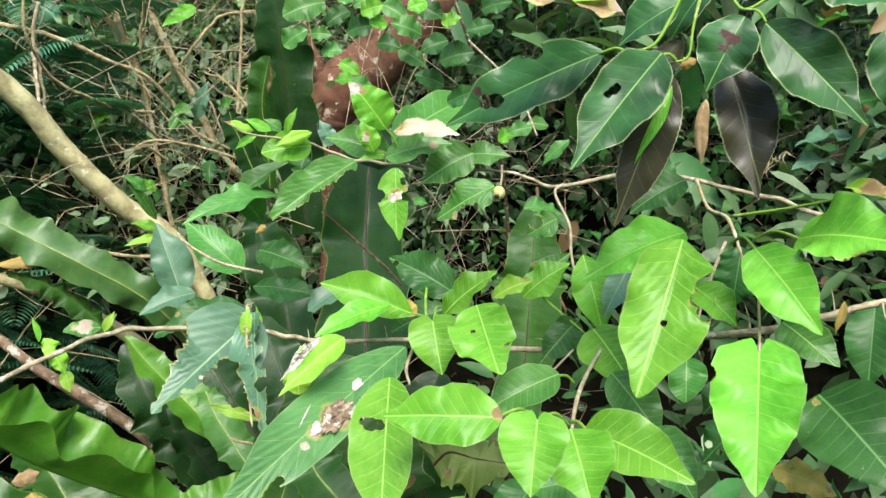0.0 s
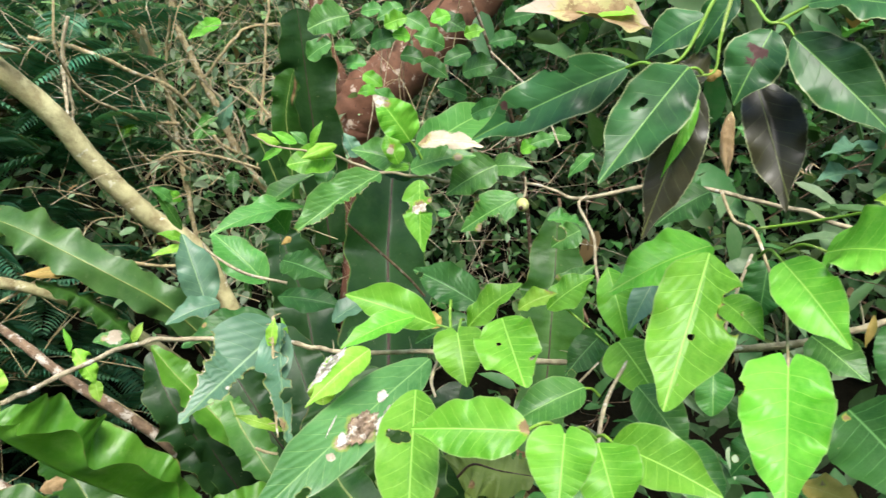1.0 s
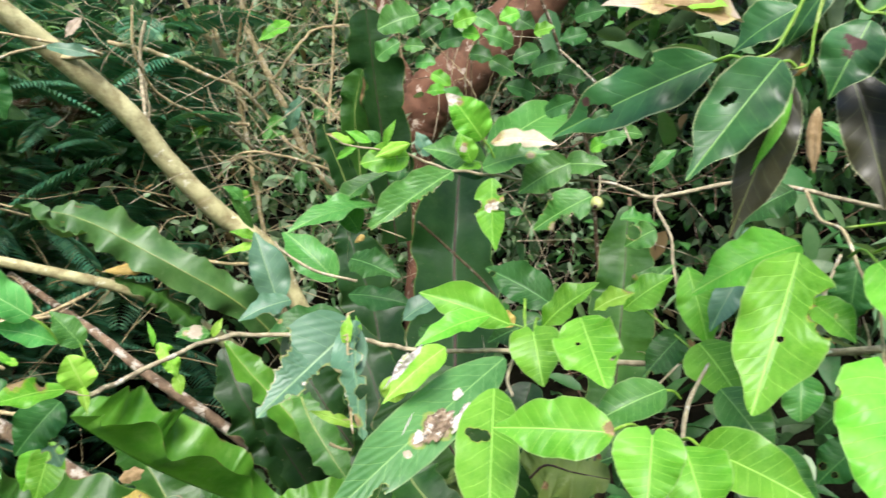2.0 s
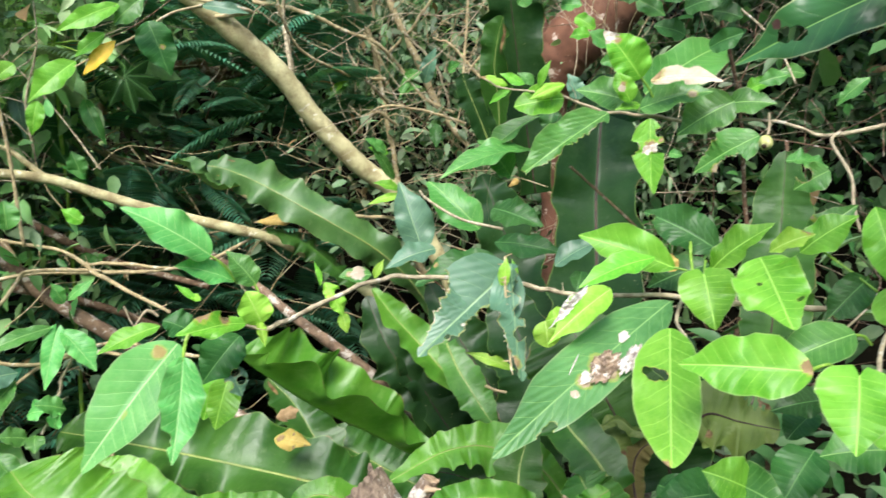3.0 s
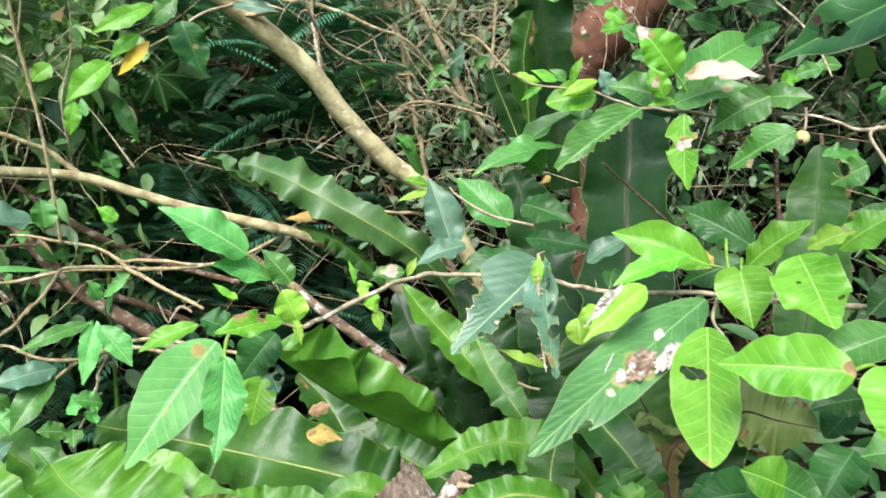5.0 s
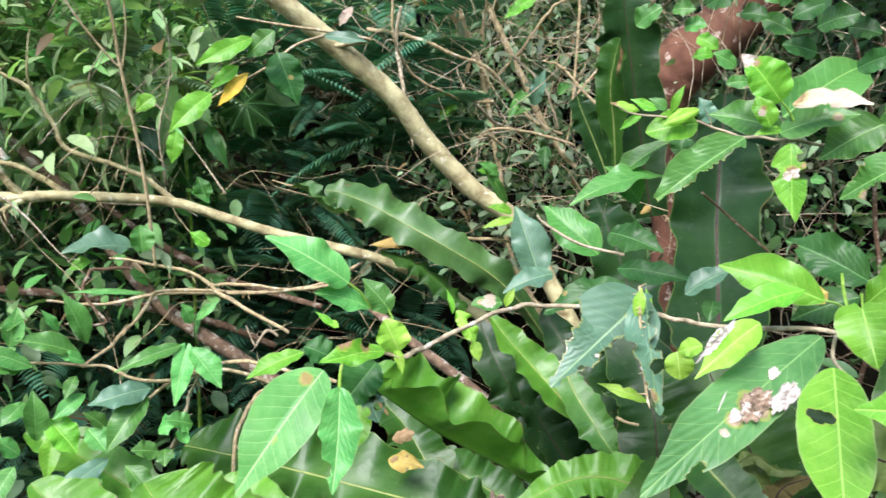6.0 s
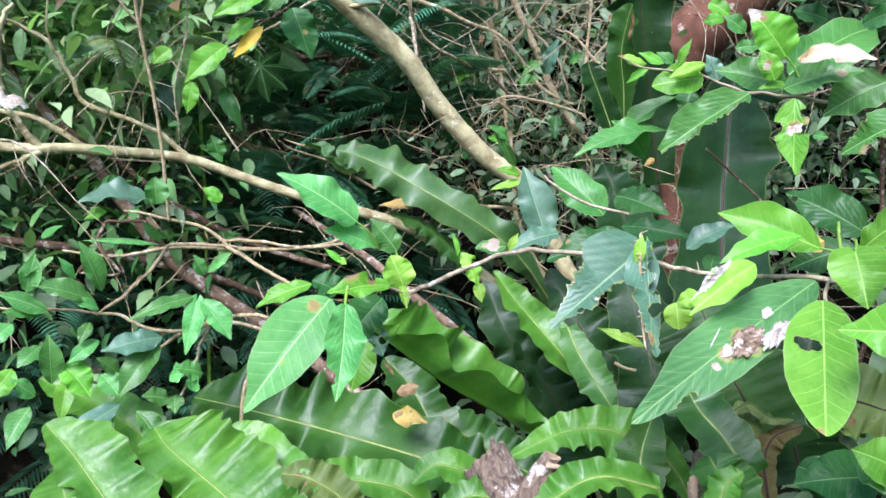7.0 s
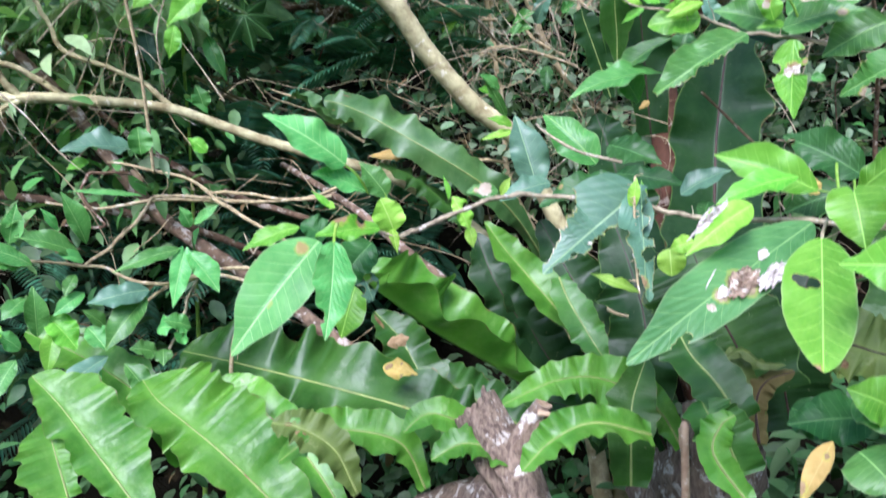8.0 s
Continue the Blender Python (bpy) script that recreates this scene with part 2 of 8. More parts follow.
LIME = leaf_material("lime_leaf", (0.27, 0.56, 0.04), (0.55, 0.72, 0.2), veins=8.0, thin_mix=0.35, vein_mix=0.35)
DRY = leaf_material("dry_leaf", (0.58, 0.49, 0.35), (0.38, 0.27, 0.16), rough=0.8, thin_mix=0.15, vein_mix=0.5, flecks=1.0, glow=(1, 0.9, 0.7))
YELLOW = leaf_material("yellow_leaf", (0.72, 0.46, 0.03), (0.75, 0.55, 0.1), rough=0.55, thin_mix=0.3, vein_mix=0.3, flecks=1.0, glow=(1, 0.85, 0.4))
OCHRE = leaf_material("ochre_leaf", (0.46, 0.33, 0.075), (0.55, 0.45, 0.16), rough=0.7, thin_mix=0.25, vein_mix=0.4, flecks=1.0, blotch=0.4, glow=(1, 0.85, 0.5))
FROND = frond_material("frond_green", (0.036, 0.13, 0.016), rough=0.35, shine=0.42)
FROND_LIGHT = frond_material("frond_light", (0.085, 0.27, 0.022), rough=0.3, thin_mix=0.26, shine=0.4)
# near-black frond green: shade from the canopy is put into the base colour
FROND_SHADED = frond_material("frond_shaded", (0.012, 0.046, 0.009), rough=0.34, shine=0.26)
# paler greyish green: light falling on the wavy frond's top, put into colour
FROND_TOP_LIT = frond_material("frond_top_lit", (0.07, 0.18, 0.042), rough=0.36, shine=0.42)
# frond green darkened part way for the shade of leaves above
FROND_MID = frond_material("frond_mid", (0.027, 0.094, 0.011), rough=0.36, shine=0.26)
FROND_DEAD = frond_material("frond_dead", (0.12, 0.105, 0.035), rough=0.8, shine=0.1)
FROND_OLIVE = frond_material("frond_olive", (0.13, 0.2, 0.04), rough=0.45, shine=0.3, thin_mix=0.3)
PALE_BARK = bark_material("pale_bark", (0.6, 0.56, 0.3), (0.2, 0.155, 0.07), (0.66, 0.62, 0.44), scale=26, patch=15, lichen_from=0.6, depth=0.006)
RED_BARK = bark_material("red_bark", (0.2, 0.1, 0.058), (0.085, 0.042, 0.026), (0.46, 0.37, 0.29), scale=16, patch=9, lichen_from=0.575, depth=0.002)
DULL_BARK = bark_material("dull_bark", (0.27, 0.185, 0.115), (0.1, 0.07, 0.045), (0.5, 0.44, 0.36), grain=(1, 1, 1), scale=46, patch=18, lichen_from=0.53, depth=0.008)
GREY_TWIG = bark_material("grey_twig", (0.5, 0.43, 0.28), (0.2, 0.165, 0.1), (0.56, 0.52, 0.42), scale=80, patch=20)
TAN_TWIG = bark_material("tan_twig", (0.57, 0.47, 0.26), (0.27, 0.21, 0.11), (0.62, 0.56, 0.42), scale=80, patch=20)
BROWN_TWIG = bark_material("brown_twig", (0.21, 0.135, 0.08), (0.08, 0.05, 0.03), (0.42, 0.36, 0.28), scale=60, patch=22, lichen_from=0.54)
STUMP_BARK = bark_material("stump_bark", (0.3, 0.23, 0.16), (0.085, 0.058, 0.045), (0.58, 0.54, 0.46), grain=(4, 4, 1), scale=35, patch=12, lichen_from=0.55, depth=0.008)
CUT_WOOD = bark_material("cut_wood", (0.5, 0.38, 0.24), (0.33, 0.22, 0.13), (0.6, 0.5, 0.36), scale=60, patch=14)
GREEN_STEM = bark_material("green_stem", (0.24, 0.42, 0.06), (0.15, 0.3, 0.04), (0.4, 0.5, 0.15), scale=60, patch=20, depth=0.001, rough=0.5)
DARK_RIB = bark_material("dark_rib", (0.06, 0.035, 0.022), (0.025, 0.015, 0.012), (0.1, 0.08, 0.05), scale=60, depth=0.001, rough=0.5)
PALE_RIB = bark_material("pale_rib", (0.3, 0.38, 0.11), (0.2, 0.25, 0.08), (0.2, 0.12, 0.05), scale=50, patch=12, lichen_from=0.62, depth=0.001, rough=0.5)
FIG_SKIN = bark_material("fig_skin", (0.5, 0.52, 0.2), (0.38, 0.42, 0.13), (0.6, 0.55, 0.3), scale=60, depth=0.001, rough=0.5)
# soil colour near black: shade between and below the plants is painted in
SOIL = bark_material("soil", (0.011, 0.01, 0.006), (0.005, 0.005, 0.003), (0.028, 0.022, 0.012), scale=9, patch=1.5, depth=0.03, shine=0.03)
# dark copy of the far leaves: the wood's shade is put into the colour
FAR_SHADED = plain_leaf_material("far_shaded_leaves", (0.06, 0.155, 0.045))
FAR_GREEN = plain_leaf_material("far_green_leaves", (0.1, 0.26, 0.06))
# light copy: base colour raised in place of light on the open slope
FAR_LIT = plain_leaf_material("far_lit_leaves", (0.29, 0.5, 0.18), thin_mix=0.4)
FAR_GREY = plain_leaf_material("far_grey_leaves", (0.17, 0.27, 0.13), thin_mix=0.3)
FERN_GREEN = plain_leaf_material("far_fern", (0.06, 0.2, 0.105), spread=0.4)
DEAD_TISSUE = bark_material("dead_leaf_tissue", (0.38, 0.29, 0.2), (0.16, 0.11, 0.08), (0.62, 0.56, 0.48), scale=130, patch=60, lichen_from=0.55, depth=0.002, rough=0.9)
WHITE_WEB = bark_material("white_papery_web", (0.74, 0.71, 0.66), (0.42, 0.36, 0.31), (0.86, 0.85, 0.82), scale=150, patch=70, depth=0.002, rough=0.85)


# ---------------------------------------------------------------- shapes
WORLD = {}


def put_under(ob, parent, m):
    """Parents ob so that it stands at m in the world."""
    WORLD[ob.name] = m
    if parent is not None:
        ob.parent = parent
        m = WORLD[parent.name].inverted() @ m
    ob.matrix_basis = m
    return ob


def thing(name, place, label, category, group=""):
    """An Empty at a thing's base."""
    ob = new(name)
    ob.empty_display_size = 0.05
    put_under(ob, None, Matrix.Translation(place))
    return tagged(ob, label, category, group)


def mesh_object(name, verts, faces, material, parent, m, uvs=None, attributes=None, label="", smooth=True):
    data = bpy.data.meshes.new(name)
    data.from_pydata(verts, [], faces)
    if smooth:
        data.polygons.foreach_set("use_smooth", [True] * len(data.polygons))
    if uvs is not None:
        layer = data.uv_layers.new(name="leaf")
        index = np.empty(len(data.loops), dtype=np.int32)
        data.loops.foreach_get("vertex_index", index)
        layer.data.foreach_set("uv", np.asarray(uvs, dtype=np.float32)[index].ravel())
    for key, values in (attributes or {}).items():
        data.attributes.new(key, "FLOAT", "POINT").data.foreach_set("value", np.asarray(values, dtype=np.float32))
    data.materials.append(material)
    ob = new(name, data)
    put_under(ob, parent, m)
    return tagged(ob, label) if label else ob


PROFILES = {  # where it is widest, how full, how blunt, how drawn out the tip is
    "heart": (0.56, 2.0, 0.78, 0.2), "ovate": (0.74, 2.0, 0.85, 0.3), "elliptic": (0.92, 2.0, 0.92, 0.3), "lance": (0.8, 2.0, 1.2, 0.2),
    "drip": (0.78, 2.0, 0.98, 0.42), "round": (0.9, 2.2, 0.65, 0.08), "oblong": (0.9, 2.5, 0.8, 0.3), "spoon": (1.02, 2.7, 0.72, 0.06),
}


def half_width(u, shape):
    shift, full, blunt, tip = PROFILES[shape]
    w = np.clip(1 - np.abs(2 * u ** shift - 1) ** full, 0, 1) ** blunt
    return w * (1 - tip * np.sin(np.clip((u - 0.7) / 0.3, 0, 1) ** 1.5 * math.pi))


def leaf_sheet(length, width, shape, fold, droop, wave, curl, bites, dead, pale, seed, veins=9, teeth=0.0, chew=()):
    """Vertices, faces, map and wear of a leaf that runs along x from its base, faces z."""
    rng = np.random.default_rng(seed)
    big = width * length > 0.004 or bool(bites)
    nu, nv = (110, 56) if bites or chew else ((48 if teeth else 32, 20 if teeth else 16) if big else (18, 8))
    u = np.linspace(0.004, 0.998, nu + 1)[:, None] * np.ones((1, nv + 1))
    v = np.linspace(-1, 1, nv + 1)[None, :] * np.ones((nu + 1, 1))
    half = half_width(u, shape) * width / 2
    ragged = 1 + 0.008 * np.sin(u * 37 + rng.uniform(0, 6)) + 0.006 * np.sin(u * 71 + v + rng.uniform(0, 6))
    ragged = ragged + teeth * (np.abs(v) > 0.9) * (np.arange(nu + 1) % 2)[:, None]
    eaten = np.zeros_like(u)
    for side, start, end, keep in chew:
        jag = np.interp(u, np.linspace(0, 1, 60), rng.uniform(-1, 1, 60)) + 0.6 * np.interp(u, np.linspace(0, 1, 23), rng.uniform(-1, 1, 23))
        inside = np.clip((u - start) / 0.025, 0, 1) * np.clip((end - u) / 0.025, 0, 1) * (v * side > 0)
        ragged = ragged * (1 - inside * np.clip((1 - keep) + 0.11 * jag, 0.02, 0.97))
        eaten = np.maximum(eaten, inside * (np.abs(v) > 0.9))
    sway = 0.045 * length * rng.uniform(-1, 1) * np.sin(u * math.pi * rng.uniform(0.8, 1.6))
    y = v * half * ragged
    x = u * length
    if shape == "heart":
        x = x - 0.12 * length * np.exp(-u * 8) * np.sin(np.abs(v) * 2.1)
    phase, turns = rng.uniform(0, 6, 4), rng.uniform(1.3, 2.6)
    lift = np.abs(v) * half
    z = lift * math.sin(fold) + droop * length * 4 * u * (1 - u)
    z = z + wave * half * v * v * (np.sin(u * turns * 6.3 + phase[0] + (v > 0) * phase[1]) + 0.5 * np.sin(u * turns * 13 + phase[2]))
    z = z + (0.0008 if teeth else 0.003) * length * np.sin((u * veins - np.abs(v) * half / (width / 2) * veins * 0.5) * 6.283) * np.abs(v) * (1 - np.abs(v)) * 2
    z = z - curl * half * np.abs(v) ** 3
    z = z + rng.uniform(-0.24, 0.24) * v * half * (u - 0.3) * 2
    y = y * math.cos(fold) + sway
    verts = np.stack([x, y, z], -1).reshape(-1, 3)
    uvs = np.stack([u, 0.5 + y / width], -1).reshape(-1, 2)
    px, py = x / length, y / length
    index = np.arange((nu + 1) * (nv + 1)).reshape(nu + 1, nv + 1)
    rough = 1 + 0.1 * np.sin(px * 60 + phase[3]) * np.sin(py * 70) + 0.06 * np.sin(px * 120 + py * 90)
    rough = rough + 0.06 * np.sin(px * 230 + phase[0]) * np.sin(py * 260 + phase[1])
    worn, chalk = np.zeros_like(px), np.zeros_like(px)
    inside = np.zeros(px.shape, dtype=bool)
    for bx, by, br in bites:
        dx, dy = px - bx, py - by
        gap = np.hypot(dx, dy) / (br * rough)
        inside |= gap < 1
    edge = inside.copy()
    for bx, by, br in bites:
        dx, dy = px - bx, py - by
        gap = np.hypot(dx, dy) / (br * rough) + 1e-6
        pull = (gap > 0.72) & (gap < 1) | (gap >= 1) & (gap < 1.12)
        verts = verts.reshape(nu + 1, nv + 1, 3)
        shift = np.where(pull, 1 / gap - 1, 0.0) * length
        verts[..., 0] += dx * shift
        verts[..., 1] += dy * shift
        edge &= ~((gap > 0.72) & (gap < 1))
        worn = np.maximum(worn, np.clip(3.2 * (1.16 - gap), 0, 0.5) * (gap < 1.16))
    worn, chalk = np.maximum(worn, 0.45 * eaten), np.maximum(chalk, 0.5 * eaten)
    verts = verts.reshape(-1, 3)
    gone = (inside[1:, 1:] & inside[:-1, 1:] & inside[1:, :-1] & inside[:-1, :-1]) | edge[1:, 1:] | edge[:-1, 1:] | edge[1:, :-1] | edge[:-1, :-1]
    for bx, by, br in dead:
        worn = np.maximum(worn, np.clip(1.25 - np.hypot(px - bx, py - by) / (br * rough), 0, 1))
    for bx, by, br in pale:
        chalk = np.maximum(chalk, np.clip(1.35 - np.hypot(px - bx, py - by) / (br * rough), 0, 1))
    faces = np.stack([index[:-1, :-1], index[1:, :-1], index[1:, 1:], index[:-1, 1:]], -1)[~gone]
    return verts, faces.reshape(-1, 4).tolist(), uvs, {"dead": worn.ravel(), "pale": chalk.ravel(), "rim": np.abs(v).ravel()}


LEAVES = [0]


def leaf(plant, base, tip, width, shape, normal, material, fold=0.26, droop=0.08, wave=0.19, curl=0.0, bites=(), dead=(), pale=(), stalk=None, teeth=0.0, chew=(), label=""):
    """A leaf from base to tip whose upper side faces normal, with its stalk to the stem."""
    LEAVES[0] += 1
    base, tip, n = Vector(base), Vector(tip), Vector(normal)
    along = tip - base
    length = along.length
    ax = along.normalized()
    az = (n - ax * n.dot(ax)).normalized()
    ay = az.cross(ax)
    m = Matrix.Translation(base) @ Matrix((ax, ay, az)).transposed().to_4x4()
    verts, faces, uvs, wear = leaf_sheet(length, width, shape, fold, droop, wave, curl, bites, dead, pale, LEAVES[0], teeth=teeth, chew=chew)
    ob = mesh_object("leaf", verts, faces, material, plant, m, uvs, wear, label)
    if stalk:
        start = Vector(stalk)
        middle = (start + base) / 2 + Vector((0, 0, 0.1 * (base - start).length))
        tube("stalk", [(*start, 0.0016), (*middle, 0.0014), (*(base + ax * 0.004), 0.0013)], GREEN_STEM, ob)
    return ob


def scab(leaf_ob, at, size, material, seed, high=0.003, turn=0.0, name="scab", label=""):
    """A crumpled ragged flake of dead tissue on a leaf: at and size along and across it, in parts of its length."""
    rng = np.random.default_rng(seed)
    flat = np.empty(len(leaf_ob.data.vertices) * 3)
    leaf_ob.data.vertices.foreach_get("co", flat)
    flat = flat.reshape(-1, 3)
    length = flat[:, 0].max()
    rings, spokes = 10, 60
    angle = np.arange(spokes) / spokes * 2 * math.pi
    edge = 1 + 0.26 * np.interp(angle, np.linspace(0, 2 * math.pi, 14), np.append(rng.uniform(-1, 1, 13), 0)) + 0.12 * rng.uniform(-1, 1, spokes)
    spots = [(0.0, 0.0, 1.0)]
    for k in range(1, rings + 1):
        for a, e in zip(angle, edge):
            spots.append((math.cos(a) * size[0] * e * k / rings, math.sin(a) * size[1] * e * k / rings, 1 - k / rings))
    verts = []
    for dx, dy, inner in spots:
        x, y = (at[0] + dx * math.cos(turn) - dy * math.sin(turn)) * length, (at[1] + dx * math.sin(turn) + dy * math.cos(turn)) * length
        near = np.argsort((flat[:, 0] - x) ** 2 + (flat[:, 1] - y) ** 2)[:4]
        lump = noise.noise(Vector((x * 260, y * 260, seed))) + 0.6 * noise.noise(Vector((x * 620, y * 620, seed + 5)))
        verts.append((x, y, flat[near, 2].mean() + high * (0.25 + 0.5 * inner ** 0.5 + 0.75 * lump * (0.4 + 0.6 * inner)) + high * 0.5 * (inner == 0) * rng.uniform(0, 1.5)))
    faces = [(0, 1 + k, 1 + (k + 1) % spokes) for k in range(spokes)]
    for r in range(rings - 1):
        faces += [(1 + r * spokes + k, 1 + (r + 1) * spokes + k, 1 + (r + 1) * spokes + (k + 1) % spokes, 1 + r * spokes + (k + 1) % spokes) for k in range(spokes)]
    return mesh_object(name, verts, faces, material, leaf_ob, WORLD[leaf_ob.name], label=label, smooth=False)


def lobed_leaf(plant, base, tip, normal, material, lobes=5, depth=0.3):
    """A broad leaf cut into pointed lobes, from its stalk's end to the tip of the middle lobe."""
    LEAVES[0] += 1
    rng = np.random.default_rng(LEAVES[0])
    base, tip, n = Vector(base), Vector(tip), Vector(normal)
    ax = (tip - base).normalized()
    length = (tip - base).length
    az = (n - ax * n.dot(ax)).normalized()
    m = Matrix.Translation(base) @ Matrix((ax, az.cross(ax), az)).transposed().to_4x4()
    per, rings = 10, 8
    count = lobes * per
    verts, uvs, rim = [(0.0, 0.0, 0.0)], [(0.0, 0.5)], [0.0]
    for r in range(1, rings + 1):
        for k in range(count + 1):
            turn = (k / count - 0.5) * 2 * 2.5
            off = (k % per) / per - 0.5
            lobe = min(k // per, lobes - 1)
            size = length * (1 - 0.1 * abs(turn)) * (0.92 + 0.16 * ((lobe * 37) % 11) / 11)
            reach = size * (1 - depth * min(1, (abs(off if k % per else 0.5) * 2) ** 0.8))
            q = r / rings
            z = -0.25 * length * q * q + 0.05 * length * q * (0.5 - abs(off)) + 0.02 * length * math.sin(k * 0.9 + LEAVES[0]) * q
            verts.append((math.cos(turn) * reach * q, math.sin(turn) * reach * q, z))
            uvs.append((q, 0.5 + off * 0.6 * q))
            rim.append(q)
    wide = count + 1
    faces = [(0, 1 + k, 2 + k) for k in range(count)]
    for r in range(rings - 1):
        faces += [(1 + r * wide + k, 1 + (r + 1) * wide + k, 2 + (r + 1) * wide + k, 2 + r * wide + k) for k in range(count)]
    zero = [0.0] * len(verts)
    return mesh_object("leaf", verts, faces, material, plant, m, uvs, {"dead": zero, "pale": zero, "rim": rim})


def smooth_path(points, steps):
    """Points along a smooth curve through the given ones (any number of values each)."""
    p = np.asarray(points, dtype=float)
    p = np.vstack([2 * p[0] - p[1], p, 2 * p[-1] - p[-2]])
    out = []
    for i in range(1, len(p) - 2):
        for k in range(steps):
            t = k / steps
            out.append(0.5 * (2 * p[i] + (p[i + 1] - p[i - 1]) * t + (2 * p[i - 1] - 5 * p[i] + 4 * p[i + 1] - p[i + 2]) * t * t + (3 * p[i] - p[i - 1] - 3 * p[i + 1] + p[i + 2]) * t ** 3))
    out.append(p[-2])
    return np.array(out)


def tube_sheet(points, sides=8, steps=8, rough=0.08, seed=1):
    rng = np.random.default_rng(seed)
    path = smooth_path(points, steps)
    count = len(path)
    spot, radius = path[:, :3], path[:, 3]
    tangent = np.gradient(spot, axis=0)
    tangent /= np.linalg.norm(tangent, axis=1)[:, None] + 1e-9
    ref = np.array((0.31, 0.17, 0.93)) if abs(tangent[0][2]) < 0.9 else np.array((0.9, 0.3, 0.1))
    verts = np.empty((count, sides, 3))
    for i in range(count):
        a = np.cross(tangent[i], ref)
        a /= np.linalg.norm(a) + 1e-9
        b = np.cross(tangent[i], a)
        ref = np.cross(a, tangent[i])
        angle = np.arange(sides) / sides * 2 * math.pi
        r = radius[i] * (1 + rough * rng.uniform(-1, 1) + rough * rng.uniform(-1, 1, sides))
        verts[i] = spot[i] + (np.cos(angle) * r)[:, None] * a + (np.sin(angle) * r)[:, None] * b
    index = np.arange(count * sides).reshape(count, sides)
    nxt = np.roll(index, -1, axis=1)
    faces = np.stack([index[:-1], nxt[:-1], nxt[1:], index[1:]], -1).reshape(-1, 4).tolist()
    faces += [index[0, ::-1].tolist(), index[-1].tolist()]
    return verts.reshape(-1, 3), faces


TUBES = [0]


def tube(name, points, material, parent, sides=8, steps=8, rough=0.08, spurs=0, label=""):
    """A stem through points of (x, y, z, radius), with some short side shoots."""
    TUBES[0] += 1
    if spurs:
        kink = np.random.default_rng(TUBES[0] + 900)
        points = smooth_path(points, 3)
        points[1:-1, :3] += kink.normal(size=(len(points) - 2, 3)) * np.clip(points[1:-1, 3:] * 0.5, 0.0, 0.0013)
        points = [tuple(p) for p in points.tolist()]
        steps = 5
    verts, faces = tube_sheet(points, sides, steps, rough, TUBES[0])
    if spurs:
        rng = np.random.default_rng(TUBES[0] + 500)
        path = smooth_path(points, 6)
        for _ in range(spurs):
            spot = path[rng.integers(1, len(path))]
            way = rng.normal(size=3)
            way /= np.linalg.norm(way)
            size, r, at = rng.uniform(0.015, 0.06), max(spot[3] * 0.35, 0.0007), spot[:3].copy()
            line = []
            for k in range(4):
                line.append((*at, r * (1 - 0.25 * k)))
                at = at + way * size / 3
                way = way + rng.normal(size=3) * 0.45
                way /= np.linalg.norm(way)
            more, shell = tube_sheet(line, 5, 3, 0.15, TUBES[0])
            faces += [[i + len(verts) for i in face] for face in shell]
            verts = np.vstack([verts, more])
    origin = Vector(points[0][:3])
    return mesh_object(name, verts - np.array(origin), faces, material, parent, Matrix.Translation(origin), label=label)


def log(name, points, material, parent, ridges=9, depth=0.12, slope=0.0, seed=3, label=""):
    """A dead log through points of (x, y, z, radius): ridged flaking bark, a broken slanting top."""
    rng = np.random.default_rng(seed)
    path = smooth_path(points, 14)
    sides, count = 44, len(path)
    tangent = unit(np.gradient(path[:, :3], axis=0))
    ref = np.array((0.2, -1.0, 0.1))
    verts = np.empty((count, sides, 3))
    angle = np.arange(sides) / sides * 2 * math.pi
    for i in range(count):
        a = np.cross(tangent[i], ref)
        a /= np.linalg.norm(a)
        b = np.cross(tangent[i], a)
        flake = np.array([noise.noise(Vector((math.cos(t) * 2.2, math.sin(t) * 2.2, path[i, 2] * 9 + seed))) for t in angle])
        fine = np.array([noise.noise(Vector((math.cos(t) * ridges, math.sin(t) * ridges, path[i, 2] * 22 + seed))) for t in angle])
        r = path[i, 3] * (1 + depth * np.where(flake > 0.05, 0.6, -0.4) + depth * 0.7 * fine)
        lift = slope * path[i, 3] * np.cos(angle) * max(0.0, (i / (count - 1) - 0.75) * 4) + (rng.uniform(-0.08, 0.08, sides) * path[i, 3] if i == count - 1 else 0)
        verts[i] = path[i, :3] + (np.cos(angle) * r)[:, None] * a + (np.sin(angle) * r)[:, None] * b + np.outer(lift, tangent[i])
    flat = verts.reshape(-1, 3)
    index = np.arange(count * sides).reshape(count, sides)
    nxt = np.roll(index, -1, axis=1)
    faces = np.stack([index[:-1], nxt[:-1], nxt[1:], index[1:]], -1).reshape(-1, 4).tolist()
    origin = Vector(points[0][:3])
    ob = mesh_object(name, flat - np.array(origin), faces, material, parent, Matrix.Translation(origin), label=label)
    rim = verts[-1]
    centre = rim.mean(axis=0) - tangent[-1] * path[-1, 3] * 0.15
    cap = np.vstack([rim, rim * 0.5 + centre * 0.5 + rng.normal(size=(sides, 3)) * path[-1, 3] * 0.06, centre[None]])
    shell = [(k, (k + 1) % sides, sides + (k + 1) % sides, sides + k) for k in range(sides)] + [(sides + k, sides + (k + 1) % sides, 2 * sides) for k in range(sides)]
    mesh_object("broken_end", cap - np.array(origin), shell, CUT_WOOD, ob, Matrix.Translation(origin), label="pale broken wood")
    return ob


def unit(a):
    return a / (np.linalg.norm(a, axis=-1)[..., None] + 1e-9)


FRONDS = [0]


